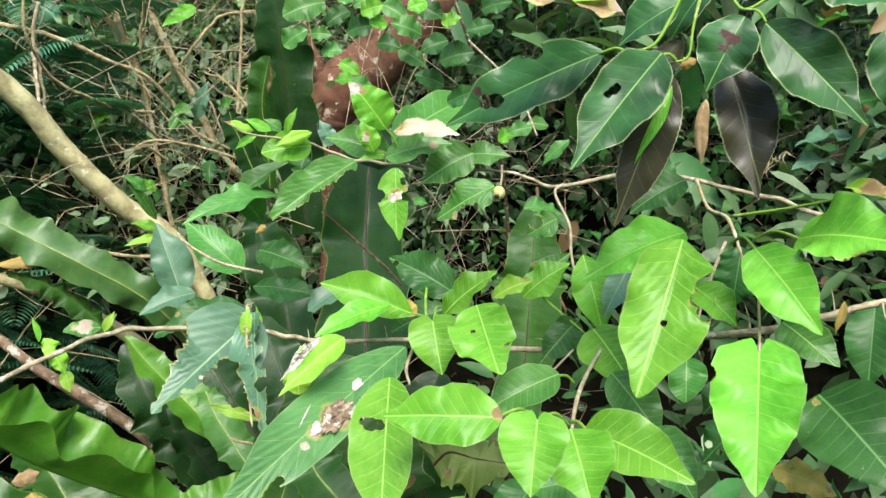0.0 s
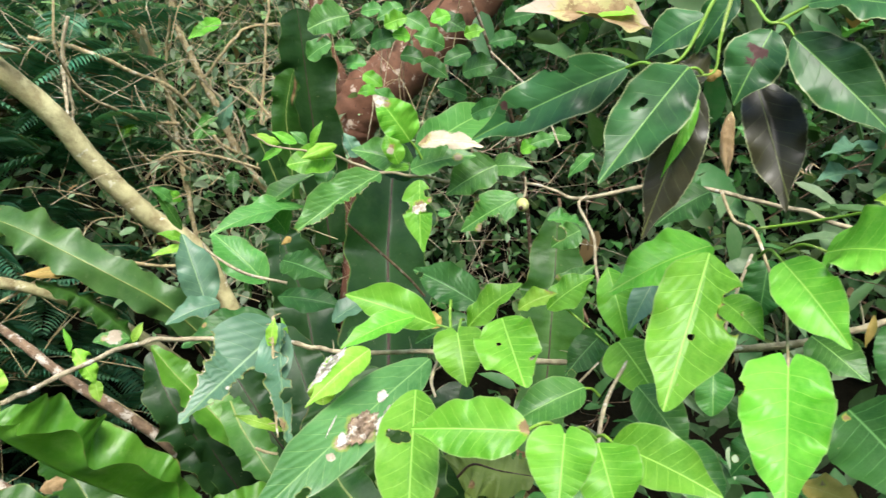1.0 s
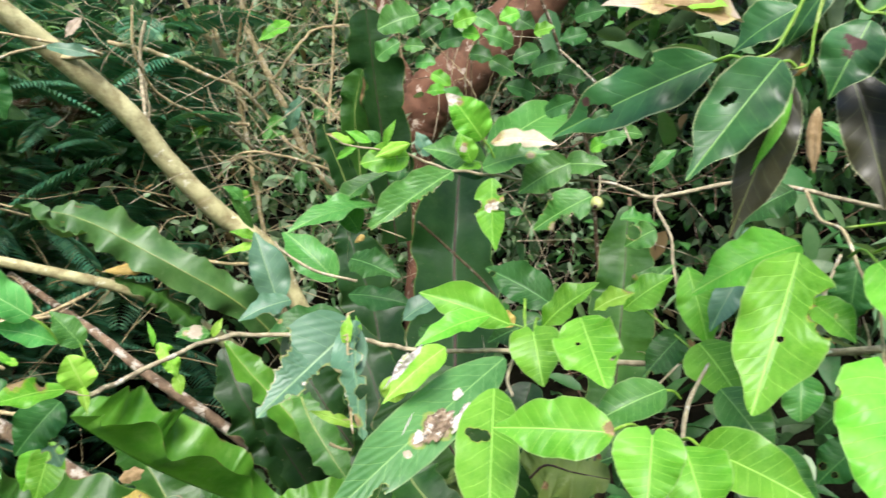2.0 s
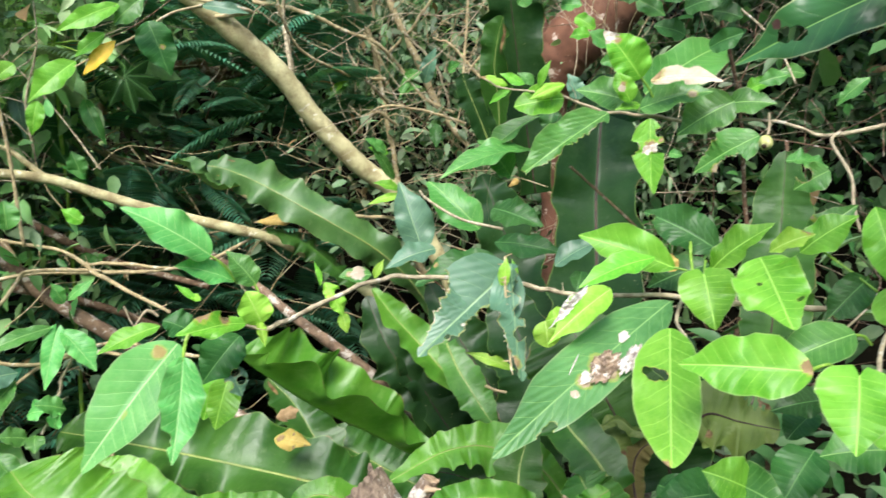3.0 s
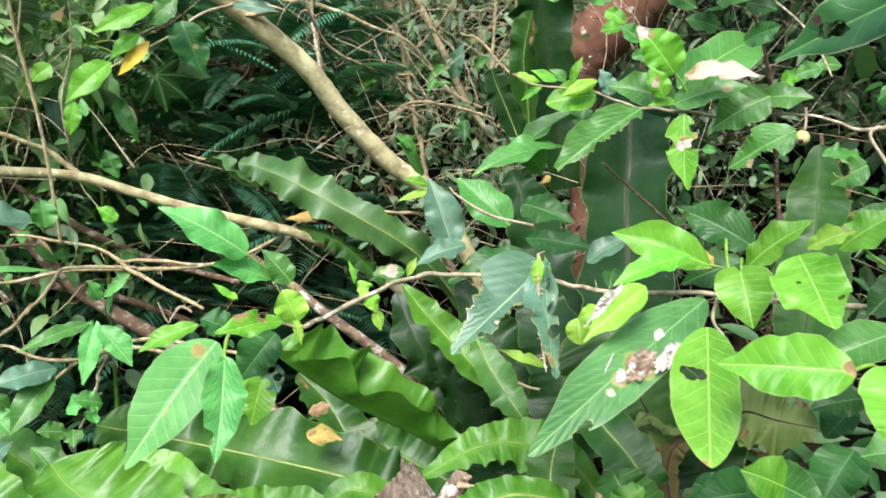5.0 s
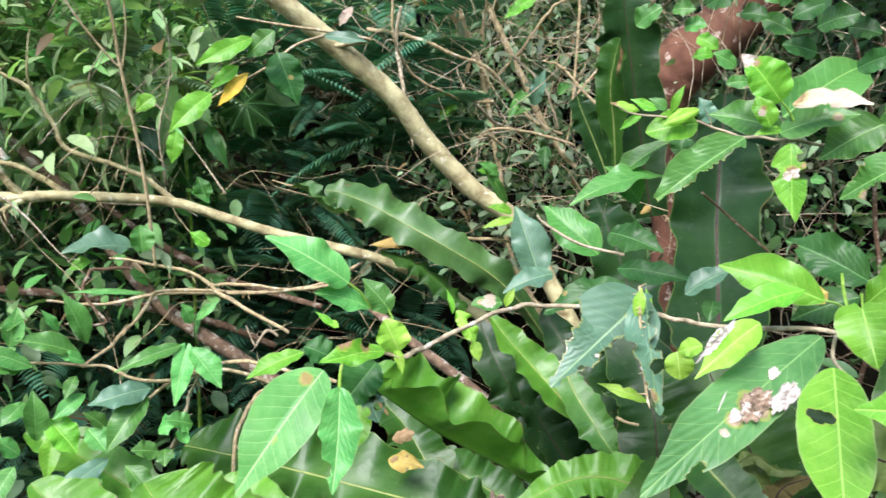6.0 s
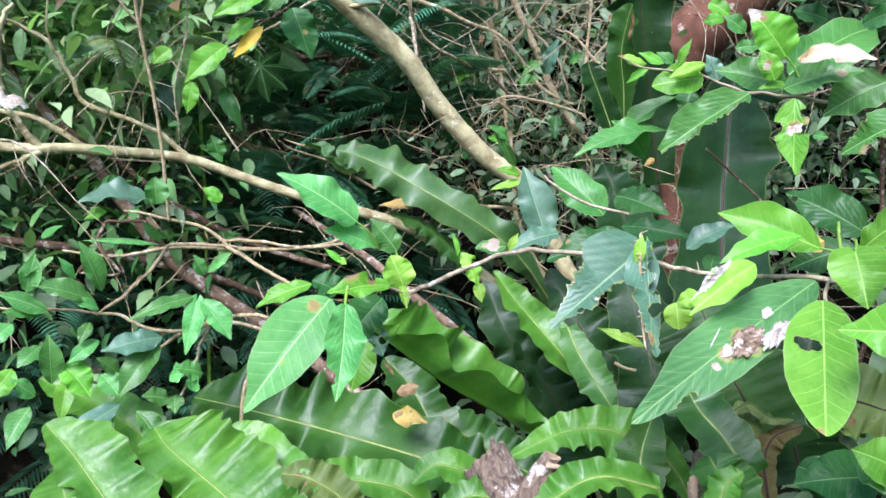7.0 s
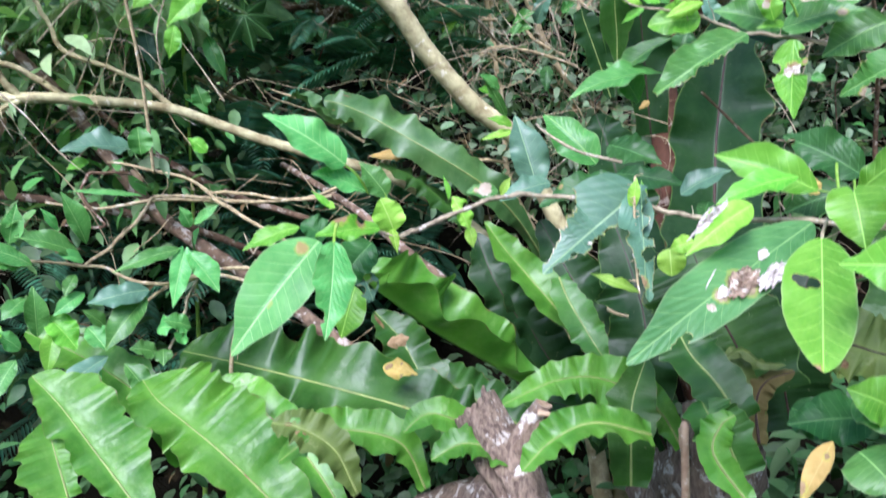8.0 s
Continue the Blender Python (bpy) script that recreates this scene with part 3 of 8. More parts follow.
def frond(plant, points, width, normal, material, waves=9, ruffle=0.25, fold=0.35, taper=0.35, start=0.25, rib=PALE_RIB, rib_size=0.0021, twist=0.0, curl=0.0, reach=1.6, sides=(1.0, 1.0), bites=(), dead=(), pleat=0.013, ruffles=(1.0, 1.0), label=""):
    """A strap frond with a wavy margin along points from base to tip; normal is its upper side."""
    FRONDS[0] += 1
    rng = np.random.default_rng(1000 + FRONDS[0])
    path = smooth_path(points, 30)
    nu, nv = len(path) - 1, 22
    tangent = np.gradient(path, axis=0)
    tangent /= np.linalg.norm(tangent, axis=1)[:, None]
    u = np.linspace(0, 1, nu + 1)
    v = np.linspace(-1, 1, nv + 1)
    half = width / 2 * np.clip(start + (1 - start) * (u / 0.35), 0, 1) * np.clip(((1 - u) / taper), 0.0004, 1) ** 0.5
    half = half * (1 + 0.06 * np.sin(u * 17 + rng.uniform(0, 6)) + 0.03 * np.sin(u * 47 + rng.uniform(0, 6)))
    verts = np.empty((nu + 1, nv + 1, 3))
    nick = np.ones((2, nu + 1))
    for _ in range(7):
        nick[rng.integers(0, 2)] *= 1 - rng.uniform(0.03, 0.12) * np.exp(-((u - rng.uniform(0.1, 0.97)) / rng.uniform(0.004, 0.02)) ** 2)
    phase = rng.uniform(0, 6, 2)
    stray = rng.uniform(-1.2, 1.2, 8)
    for i in range(nu + 1):
        t = tangent[i]
        n = np.array(normal) - t * np.dot(normal, t)
        n /= np.linalg.norm(n)
        b = np.cross(n, t)
        turn = twist * u[i]
        n, b = n * math.cos(turn) + b * math.sin(turn), b * math.cos(turn) - n * math.sin(turn)
        for j in range(nv + 1):
            s = 1 if v[j] > 0 else 0
            a = abs(v[j])
            beat = u[i] * waves * 6.283 + phase[s] + 0.8 * math.sin(u[i] * 9 + stray[s]) + 0.5 * math.sin(u[i] * 21 + stray[s + 2])
            crest = 1.9 * math.sqrt(math.sin(beat / 2) ** 2 + 0.08) - 1.25
            lift = a * half[i] * math.sin(fold) - curl * half[i] * a ** 3
            bulge = ruffle * ruffles[s] * half[i] * a ** reach * crest * (0.7 + 0.3 * math.sin(u[i] * 13 + stray[s + 4]) + 0.25 * math.sin(u[i] * 31 + stray[s + 5]))
            lift += pleat * half[i] * a ** 0.8 * (math.sin(u[i] * waves * 14 + 3 * math.sin(u[i] * 8 + stray[s + 3]) + 1.4 * a + stray[s + 6]) + 0.6 * math.sin(u[i] * waves * 25 + 2.2 * a + stray[s]))
            out = v[j] * half[i] * sides[s] * (1 - (1 - nick[s, i]) * a) * (math.cos(fold) + 0.16 * ruffle * a * math.cos(2 * beat) + 0.05 * a * math.sin(beat + 1.0))
            out -= (2 * s - 1) * bulge * math.sin(fold)
            lift += bulge * math.cos(fold)
            verts[i, j] = path[i] + b * out + n * lift + t * (0.12 * ruffle * half[i] * a * a * math.cos(beat))
    U, V = np.meshgrid(u, v, indexing="ij")
    worn = np.zeros_like(U)
    for bx, by, br in dead:
        worn = np.maximum(worn, np.clip(1.25 - np.hypot((U - bx), (V - by) * 0.5) / br, 0, 1))
    gone = np.zeros((nu, nv), dtype=bool)
    for bx, by, br in bites:
        gone |= np.hypot((U[1:, 1:] - bx), (V[1:, 1:] - by) * 0.4) < br * (1 + 0.3 * np.sin(U[1:, 1:] * 90))
    uvs = np.stack([U, 0.5 + V / 2], -1).reshape(-1, 2)
    index = np.arange((nu + 1) * (nv + 1)).reshape(nu + 1, nv + 1)
    faces = np.stack([index[:-1, :-1], index[:-1, 1:], index[1:, 1:], index[1:, :-1]], -1)[~gone].reshape(-1, 4).tolist()
    origin = Vector(points[0])
    ob = mesh_object("frond", verts.reshape(-1, 3) - np.array(origin), faces, material, plant, Matrix.Translation(origin), uvs, {"dead": worn.ravel()}, label)
    if rib:
        line = [(*p, rib_size * (1 - 0.75 * k / (len(points) - 1))) for k, p in enumerate(points)]
        tube("midrib", line, rib, ob, sides=6, steps=10)
    return ob


# ---------------------------------------------------------------- the ground and the wood behind
def ground_height(x, y):
    """A bank that rises behind the plants and goes on as a wooded hill."""
    d = y + 0.5 * np.clip(-x - 0.8, 0, 99) + 0.25 * np.clip(x - 0.8, 0, 99)
    bank = np.clip((d - 1.2) / 3.5, 0, 1)
    hill = np.clip(d - 5.0, 0, 60)
    return 1.15 * bank * bank * (3 - 2 * bank) + 0.55 * hill * np.exp(-hill / 90) + 0.05 * np.sin(x * 2.1) * np.sin(y * 1.7 + 1)


def make_ground():
    steps = np.concatenate([np.linspace(0, 7, 57), np.geomspace(7.6, 260, 22)])
    line = np.concatenate([-steps[:0:-1], steps])
    X, Y = np.meshgrid(line, line, indexing="ij")
    verts = np.stack([X, Y, ground_height(X, Y)], -1).reshape(-1, 3)
    count = len(line)
    index = np.arange(count * count).reshape(count, count)
    faces = np.stack([index[:-1, :-1], index[1:, :-1], index[1:, 1:], index[:-1, 1:]], -1).reshape(-1, 4).tolist()
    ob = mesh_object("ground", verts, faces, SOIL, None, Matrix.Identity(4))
    tagged(ob, "forest soil under the undergrowth, shade put into its near-black colour", "ground", kind="structure")


make_ground()


def small_leaves(spots, ways, faces_to, lengths, widths):
    """Vertices and faces of many small folded leaves."""
    u = np.array((0.0, 0.14, 0.14, 0.14, 0.4, 0.4, 0.4, 0.72, 0.72, 0.72, 1.0))
    v = np.array((0.0, -0.7, 0.0, 0.7, -1.0, 0.0, 1.0, -0.66, 0.0, 0.66, 0.0))
    z = np.array((0.0, 0.03, -0.01, 0.03, 0.06, 0.0, 0.06, 0.01, -0.05, 0.01, -0.13))
    side = np.cross(faces_to, ways)
    side /= np.linalg.norm(side, axis=1)[:, None] + 1e-9
    up = np.cross(ways, side)
    verts = (spots[:, None] + ways[:, None] * (u[None, :, None] * lengths[:, None, None]) + side[:, None] * (v[None, :, None] * widths[:, None, None] / 2)
             + up[:, None] * (z[None, :, None] * lengths[:, None, None]))
    shape = np.array(((0, 1, 2, 2), (0, 2, 3, 3), (1, 4, 5, 2), (2, 5, 6, 3), (4, 7, 8, 5), (5, 8, 9, 6), (7, 10, 8, 8), (8, 10, 9, 9)))
    faces = (np.arange(len(spots))[:, None, None] * 11 + shape[None]).reshape(-1, 4)
    return verts.reshape(-1, 3), [tuple(dict.fromkeys(f)) for f in faces.tolist()]


def undergrowth(name, label, material, clumps, per, turn, far, high, size, spread, seed, slim=0.5):
    """Clumps of leaves in a ring sector round the path: turn in degrees to the left, far in metres, high above the ground."""
    rng = np.random.default_rng(seed)
    angle, r = np.radians(rng.uniform(*turn, clumps)), rng.uniform(*far, clumps)
    cx, cy = -np.sin(angle) * r, np.cos(angle) * r
    cz = ground_height(cx, cy) * 0.6 + rng.uniform(*high, clumps)
    centre = np.repeat(np.stack([cx, cy, cz], -1), per, axis=0)
    count = clumps * per
    away = unit(rng.normal(size=(count, 3)))
    spots = centre + away * (rng.uniform(0.2, 1, count) ** 0.6 * spread)[:, None] * np.array((1.1, 1.1, 0.8))
    ways = unit(away + rng.normal(size=(count, 3)) * 0.6 + np.array((0, -0.3, -0.35)))
    faces_to = unit(np.array((0.0, -0.35, 1.0)) + rng.normal(size=(count, 3)) * 0.45)
    lengths = rng.uniform(*size, count)
    verts, faces = small_leaves(spots, ways, faces_to, lengths, lengths * rng.uniform(slim * 0.7, slim * 1.3, count))
    ob = mesh_object(name, verts, faces, material, None, Matrix.Identity(4))
    return tagged(ob, label, "undergrowth", kind="stuff")


undergrowth("undergrowth", "dense undergrowth in a dark green with deep shade put in", FAR_SHADED, 330, 60, (-52, 38), (2.9, 4.8), (0.0, 2.8), (0.04, 0.1), 0.32, 1)
undergrowth("undergrowth", "soft green leaves up the open slope", FAR_LIT, 70, 60, (42, 82), (2.9, 4.8), (1.3, 2.0), (0.05, 0.12), 0.32, 14, 0.4)
undergrowth("undergrowth", "dark leaves in the hollow under the slope", FAR_SHADED, 120, 60, (36, 82), (2.7, 4.8), (0.0, 1.3), (0.04, 0.1), 0.32, 35, 0.42)
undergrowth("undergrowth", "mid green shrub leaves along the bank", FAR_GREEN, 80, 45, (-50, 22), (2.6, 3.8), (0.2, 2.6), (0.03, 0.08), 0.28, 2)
undergrowth("undergrowth", "shrub leaves in a light green with sunlight put in", FAR_LIT, 70, 50, (30, 64), (2.5, 3.2), (1.45, 1.9), (0.03, 0.09), 0.22, 3, 0.3)
undergrowth("undergrowth", "small bright leaves on twigs among the branches", FAR_LIT, 30, 12, (-5, 30), (2.3, 3.2), (1.0, 2.3), (0.02, 0.05), 0.22, 4, 0.5)
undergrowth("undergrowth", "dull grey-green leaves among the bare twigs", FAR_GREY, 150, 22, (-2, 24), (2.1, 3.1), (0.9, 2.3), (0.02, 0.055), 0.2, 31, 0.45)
undergrowth("undergrowth", "leaves of the shrub up the slope, sunlight put into the pale colour", FAR_LIT, 60, 16, (40, 64), (2.0, 2.6), (1.42, 1.9), (0.035, 0.09), 0.2, 36, 0.42)
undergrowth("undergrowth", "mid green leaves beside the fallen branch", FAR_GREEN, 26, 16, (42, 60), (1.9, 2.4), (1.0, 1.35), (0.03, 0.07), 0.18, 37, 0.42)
undergrowth("undergrowth", "long dark leaves behind the fig shrub", FAR_SHADED, 36, 12, (-44, -4), (1.75, 2.5), (0.3, 2.0), (0.08, 0.17), 0.26, 5, 0.34)
# the paler grey-green imitates sky glints on leaves
undergrowth("undergrowth", "grey-green leaves behind the dark leaves, glint put into the colour", FAR_GREY, 22, 7, (-44, -14), (1.7, 2.4), (0.7, 1.9), (0.07, 0.13), 0.26, 32, 0.38)
# invented overhang, higher than the view reaches, to darken what lies below
undergrowth("undergrowth", "added unseen overhang of leaves that shades the wood", FAR_SHADED, 110, 60, (-60, 24), (3.8, 5.0), (2.6, 3.8), (0.07, 0.14), 0.4, 6)
# added above the view to keep sun off the leaves behind
undergrowth("undergrowth", "added unseen leaves overhead that shade the back", FAR_SHADED, 70, 45, (-58, 6), (1.9, 3.4), (2.5, 3.2), (0.07, 0.14), 0.36, 33)
undergrowth("undergrowth", "deep dark leaves of the wood further back", FAR_SHADED, 500, 50, (-58, 42), (4.6, 7.0), (-0.4, 4.0), (0.1, 0.2), 0.55, 7)
undergrowth("undergrowth", "leaves of the wood up the open slope, open light put into the colour", FAR_LIT, 170, 50, (40, 86), (4.6, 7.0), (-0.2, 2.6), (0.1, 0.2), 0.55, 15)
undergrowth("undergrowth", "low leaves under the ferns and shrub, shade put into the colour", FAR_SHADED, 90, 40, (0, 60), (1.4, 2.4), (0.0, 0.35), (0.03, 0.07), 0.18, 8)
undergrowth("undergrowth", "green leaves low on the slope, dimmed by shade in the colour", FAR_SHADED, 24, 16, (36, 60), (1.95, 2.5), (0.45, 1.0), (0.03, 0.07), 0.18, 13, 0.5)
undergrowth("undergrowth", "seedlings under the fig shrub, shade put into the dark colour", FAR_SHADED, 110, 22, (-44, 6), (1.0, 1.9), (-0.05, 0.4), (0.05, 0.12), 0.2, 16, 0.42)
undergrowth("undergrowth", "leaves low behind the fig shrub, shade put into the colour", FAR_SHADED, 80, 14, (-44, -4), (1.15, 1.9), (0.3, 0.8), (0.05, 0.12), 0.2, 34, 0.42)
undergrowth("undergrowth", "slender leaves on the open slope", FAR_GREEN, 60, 40, (41, 64), (2.25, 3.0), (1.25, 1.75), (0.03, 0.09), 0.22, 17, 0.34)
# invented ring behind the camera: darkens reflections and cuts light from the horizon
undergrowth("undergrowth", "added unseen foliage behind the camera that blocks low sky light", FAR_GREEN, 360, 40, (112, 300), (5.0, 8.0), (0.0, 4.2), (0.15, 0.3), 0.7, 9)


def pinnate(name, label, material, count, turn, far, high, length, seed):
    """Feathery fern leaves: a stalk with two rows of narrow leaflets."""
    rng = np.random.default_rng(seed)
    spots, ways, tops, lens, wids = [], [], [], [], []
    for _ in range(count):
        a, r = math.radians(rng.uniform(*turn)), rng.uniform(*far)
        start = np.array((-math.sin(a) * r, math.cos(a) * r, rng.uniform(*high)))
        heading = unit(np.array((rng.uniform(-1, 1), rng.uniform(-0.9, 0.1), rng.uniform(-0.2, 0.7))))
        size = rng.uniform(*length)
        side = unit(np.cross(heading, (0, 0.3, 1.0)))
        top = np.cross(side, heading)
        for k in range(26):
            u = (k + 1) / 27
            spot = start + heading * size * u - np.array((0, 0, 0.35 * size * u * u))
            for s in (-1, 1):
                spots.append(spot)
                ways.append(unit(side * s + heading * 0.55 - np.array((0, 0, 0.2 + 0.3 * u))))
                tops.append(top + rng.normal(size=3) * 0.12)
                lens.append(size * 0.24 * math.sin(math.pi * min(1, 0.2 + u * 0.8)) + 0.01)
                wids.append(size * 0.032)
    verts, faces = small_leaves(np.array(spots), np.array(ways), np.array(tops), np.array(lens), np.array(wids))
    ob = mesh_object(name, verts, faces, material, None, Matrix.Identity(4))
    return tagged(ob, label, "fern", kind="stuff")


pinnate("feathery_ferns", "dark blue-green feathery fern leaves in shade", FERN_GREEN, 330, (23, 40), (2.2, 3.0), (0.5, 1.85), (0.14, 0.36), 11)
pinnate("feathery_ferns", "blue-green feathery ferns low on the shaded slope", FERN_GREEN, 130, (40, 62), (2.3, 3.1), (0.4, 1.35), (0.14, 0.36), 18)
# pale grey colour stands in for sky glare on these ferns
pinnate("feathery_ferns", "feathery ferns up the slope, sky glare put into a pale grey-green", FAR_GREY, 60, (42, 62), (2.0, 2.5), (1.5, 2.0), (0.14, 0.3), 19)
pinnate("feathery_leaves", "feathery leaves in a light green with the light put in", FAR_LIT, 70, (34, 64), (2.2, 2.9), (1.4, 2.1), (0.14, 0.26), 12)


def twig_tangle(name, label, material, count, turn, far, high, length, thick, seed, lean=0.6, rise=(0.2, 1.0)):
    """Thin bare twigs, joined."""
    rng = np.random.default_rng(seed)
    verts, faces, base = [], [], 0
    for _ in range(count):
        a, r = math.radians(rng.uniform(*turn)), rng.uniform(*far)
        spot = np.array((-math.sin(a) * r, math.cos(a) * r, rng.uniform(*high)))
        way = unit(np.array((rng.normal() * lean, rng.normal() * 0.35, rng.uniform(*rise))))
        size, points = rng.uniform(*length), []
        for k in range(5):
            points.append((*spot, rng.uniform(*thick) * (1 - 0.15 * k)))
            way = unit(way + rng.normal(size=3) * 0.36)
            spot = spot + way * size / 4
        lines = [points]
        for p in points[1:4]:
            side = unit(way + rng.normal(size=3) * 0.9)
            bend = unit(side + rng.normal(size=3) * 0.5)
            reach = size * rng.uniform(0.12, 0.35)
            q = np.array(p[:3])
            lines.append([p[:3] + (p[3] * 0.6,), (*(q + side * reach * 0.5), p[3] * 0.45), (*(q + side * reach * 0.5 + bend * reach * 0.5), p[3] * 0.25)])
        for line in lines:
            v, f = tube_sheet(line, 5, 3, 0.15, 5)
            verts.append(v)
            faces += [tuple(i + base for i in face) for face in f]
            base += len(v)
    ob = mesh_object(name, np.vstack(verts), faces, material, None, Matrix.Identity(4))
    return tagged(ob, label, "twigs", kind="stuff")


twig_tangle("bare_twigs", "tangle of thin pale bare twigs", TAN_TWIG, 80, (2, 24), (2.0, 2.8), (1.0, 2.0), (0.25, 0.7), (0.0007, 0.0024), 21)
twig_tangle("bare_twigs", "fine grey bare twigs and dead vines", GREY_TWIG, 140, (-4, 23), (1.95, 2.8), (0.9, 2.0), (0.25, 0.8), (0.0006, 0.002), 25, 0.9, (-0.3, 1.0))
twig_tangle("bare_twigs", "fine grey twigs hanging above the dark hollow", GREY_TWIG, 45, (20, 33), (2.0, 2.9), (1.5, 2.1), (0.2, 0.6), (0.0006, 0.002), 26, 0.9, (0.0, 1.0))
twig_tangle("bare_twigs", "thin brown twigs and vines in the shade", BROWN_TWIG, 80, (-45, 65), (2.3, 3.4), (0.5, 1.8), (0.5, 1.2), (0.001, 0.004), 22)
twig_tangle("bare_twigs", "thin brown dead stems behind the shrub", BROWN_TWIG, 22, (-42, -8), (1.7, 2.5), (0.7, 1.5), (0.4, 0.8), (0.0008, 0.002), 23, 1.3, (-0.1, 0.5))
twig_tangle("bare_twigs", "pale thin twigs among the leaves up the slope", GREY_TWIG, 40, (36, 58), (1.8, 2.5), (1.3, 1.9), (0.3, 0.8), (0.001, 0.0028), 27, 0.8, (0.1, 1.0))
twig_tangle("bare_twigs", "tangle of dry tan twigs lying over the slope", TAN_TWIG, 40, (24, 56), (1.9, 2.3), (0.8, 1.35), (0.25, 0.7), (0.0008, 0.0022), 24, 1.0, (-0.35, 0.5))


# ---------------------------------------------------------------- the leaning pale-barked tree
leaning_tree = thing("leaning_tree", (-0.35, 1.85, 0.2), "pale-barked leaning tree with bare spreading branches", "tree")
tube("branch", [(-0.2981, 1.7384, 0.0663, 0.0334), (-0.345, 1.7969, 0.5323, 0.0282), (-0.3961, 1.7901, 0.7825, 0.0247), (-0.4725, 1.7836, 0.9706, 0.022), (-0.5365, 1.7793, 1.1039, 0.0198), (-0.5947, 1.7534, 1.2331, 0.0214), (-0.6884, 1.7121, 1.3157, 0.0222), (-0.7723, 1.6541, 1.4288, 0.0223), (-0.825, 1.5968, 1.5294, 0.0219), (-0.9067, 1.5264, 1.6256, 0.0221), (-0.9826, 1.4466, 1.7145, 0.0218), (-1.0623, 1.3491, 1.8046, 0.0216), (-1.2357, 1.2112, 1.9479, 0.0203)], PALE_BARK, leaning_tree, sides=16, rough=0.035, steps=10)
tube("branch", [(-0.3364, 1.7307, 0.062, 0.0274), (-0.3915, 1.7523, 0.4615, 0.0227), (-0.4698, 1.7572, 0.7312, 0.0196), (-0.5794, 1.7208, 0.9126, 0.0169), (-0.6639, 1.6927, 1.016, 0.0146), (-0.764, 1.6344, 1.1077, 0.0129), (-0.8561, 1.5945, 1.1643, 0.0118), (-0.9479, 1.5539, 1.1972, 0.0114), (-1.0832, 1.4919, 1.2425, 0.011), (-1.1797, 1.4418, 1.2834, 0.011), (-1.2852, 1.3875, 1.3253, 0.0107), (-1.4392, 1.2563, 1.3499, 0.0112), (-1.489, 1.2011, 1.3526, 0.0117), (-1.5562, 1.1516, 1.3608, 0.0108), (-1.6642, 1.0558, 1.3942, 0.01), (-1.8123, 0.9043, 1.4692, 0.0082)], PALE_BARK, leaning_tree, sides=14, rough=0.04)
tube("fork", [(-1.4876, 1.2027, 1.3525, 0.0088), (-1.4996, 1.1755, 1.3951, 0.0073), (-1.5059, 1.1529, 1.4304, 0.0067), (-1.4974, 1.1302, 1.4971, 0.0062), (-1.4838, 1.1258, 1.5613, 0.0057), (-1.4642, 1.1277, 1.608, 0.0047), (-1.4493, 1.1413, 1.6344, 0.0028)], PALE_BARK, leaning_tree, rough=0.09, spurs=4)
tube("fork", [(-1.428, 1.2681, 1.3489, 0.0073), (-1.4745, 1.2495, 1.3843, 0.0064), (-1.5156, 1.2192, 1.4163, 0.0059), (-1.5759, 1.1777, 1.4359, 0.0055), (-1.6691, 1.1026, 1.4594, 0.0041)], PALE_BARK, leaning_tree, rough=0.09, spurs=4)
tube("fork", [(-1.2716, 1.3988, 1.3242, 0.0068), (-1.3252, 1.3693, 1.3803, 0.0054), (-1.374, 1.3253, 1.414, 0.0054), (-1.4411, 1.2866, 1.4473, 0.0054), (-1.4584, 1.2663, 1.5072, 0.0049), (-1.4715, 1.2486, 1.5539, 0.0049), (-1.4991, 1.229, 1.5891, 0.0045), (-1.5303, 1.2048, 1.6123, 0.0035), (-1.5865, 1.1634, 1.6357, 0.0025)], PALE_BARK, leaning_tree, rough=0.09, spurs=4)
tube("fork", [(-1.4857, 1.2044, 1.3465, 0.0063), (-1.4942, 1.1623, 1.333, 0.0053), (-1.5024, 1.1021, 1.3133, 0.0052), (-1.5071, 1.0089, 1.2899, 0.0037)], PALE_BARK, leaning_tree, rough=0.09, spurs=4)
tube("fork", [(-1.4715, 1.2486, 1.5539, 0.0035), (-1.4615, 1.2249, 1.5977, 0.0024), (-1.4428, 1.2201, 1.6627, 0.0019), (-1.4371, 1.2221, 1.6844, 0.001)], PALE_BARK, leaning_tree)
tube("fork", [(-0.912, 1.4997, 1.6352, 0.0055), (-0.8342, 1.5154, 1.6418, 0.0036), (-0.8859, 1.4421, 1.6554, 0.0031), (-0.9587, 1.3511, 1.6677, 0.0026), (-1.0032, 1.2958, 1.6775, 0.0017)], TAN_TWIG, leaning_tree)
tube("fork", [(-0.8928, 1.4249, 1.6463, 0.0035), (-0.8799, 1.2956, 1.6162, 0.0024), (-0.8756, 1.184, 1.5684, 0.0019), (-0.9041, 1.1171, 1.5346, 0.0015), (-0.9462, 1.0733, 1.5004, 0.0011)], TAN_TWIG, leaning_tree)

# leaves that hang from its thin twigs
leaf(leaning_tree, (-0.856, 1.194, 1.593), (-0.827, 1.198, 1.503), 0.061, "ovate", (0.61, -0.78, 0.16), DEEP, dead=((0.505, 0.062, 0.045),))
leaf(leaning_tree, (-0.877, 1.135, 1.558), (-0.921, 1.106, 1.506), 0.025, "elliptic", (0.36, -0.91, 0.2), YELLOW, label='yellow-orange dying leaf')
leaf(leaning_tree, (-0.863, 1.137, 1.613), (-0.929, 1.068, 1.567), 0.034, "elliptic", (0.53, -0.76, 0.37), BRIGHT)
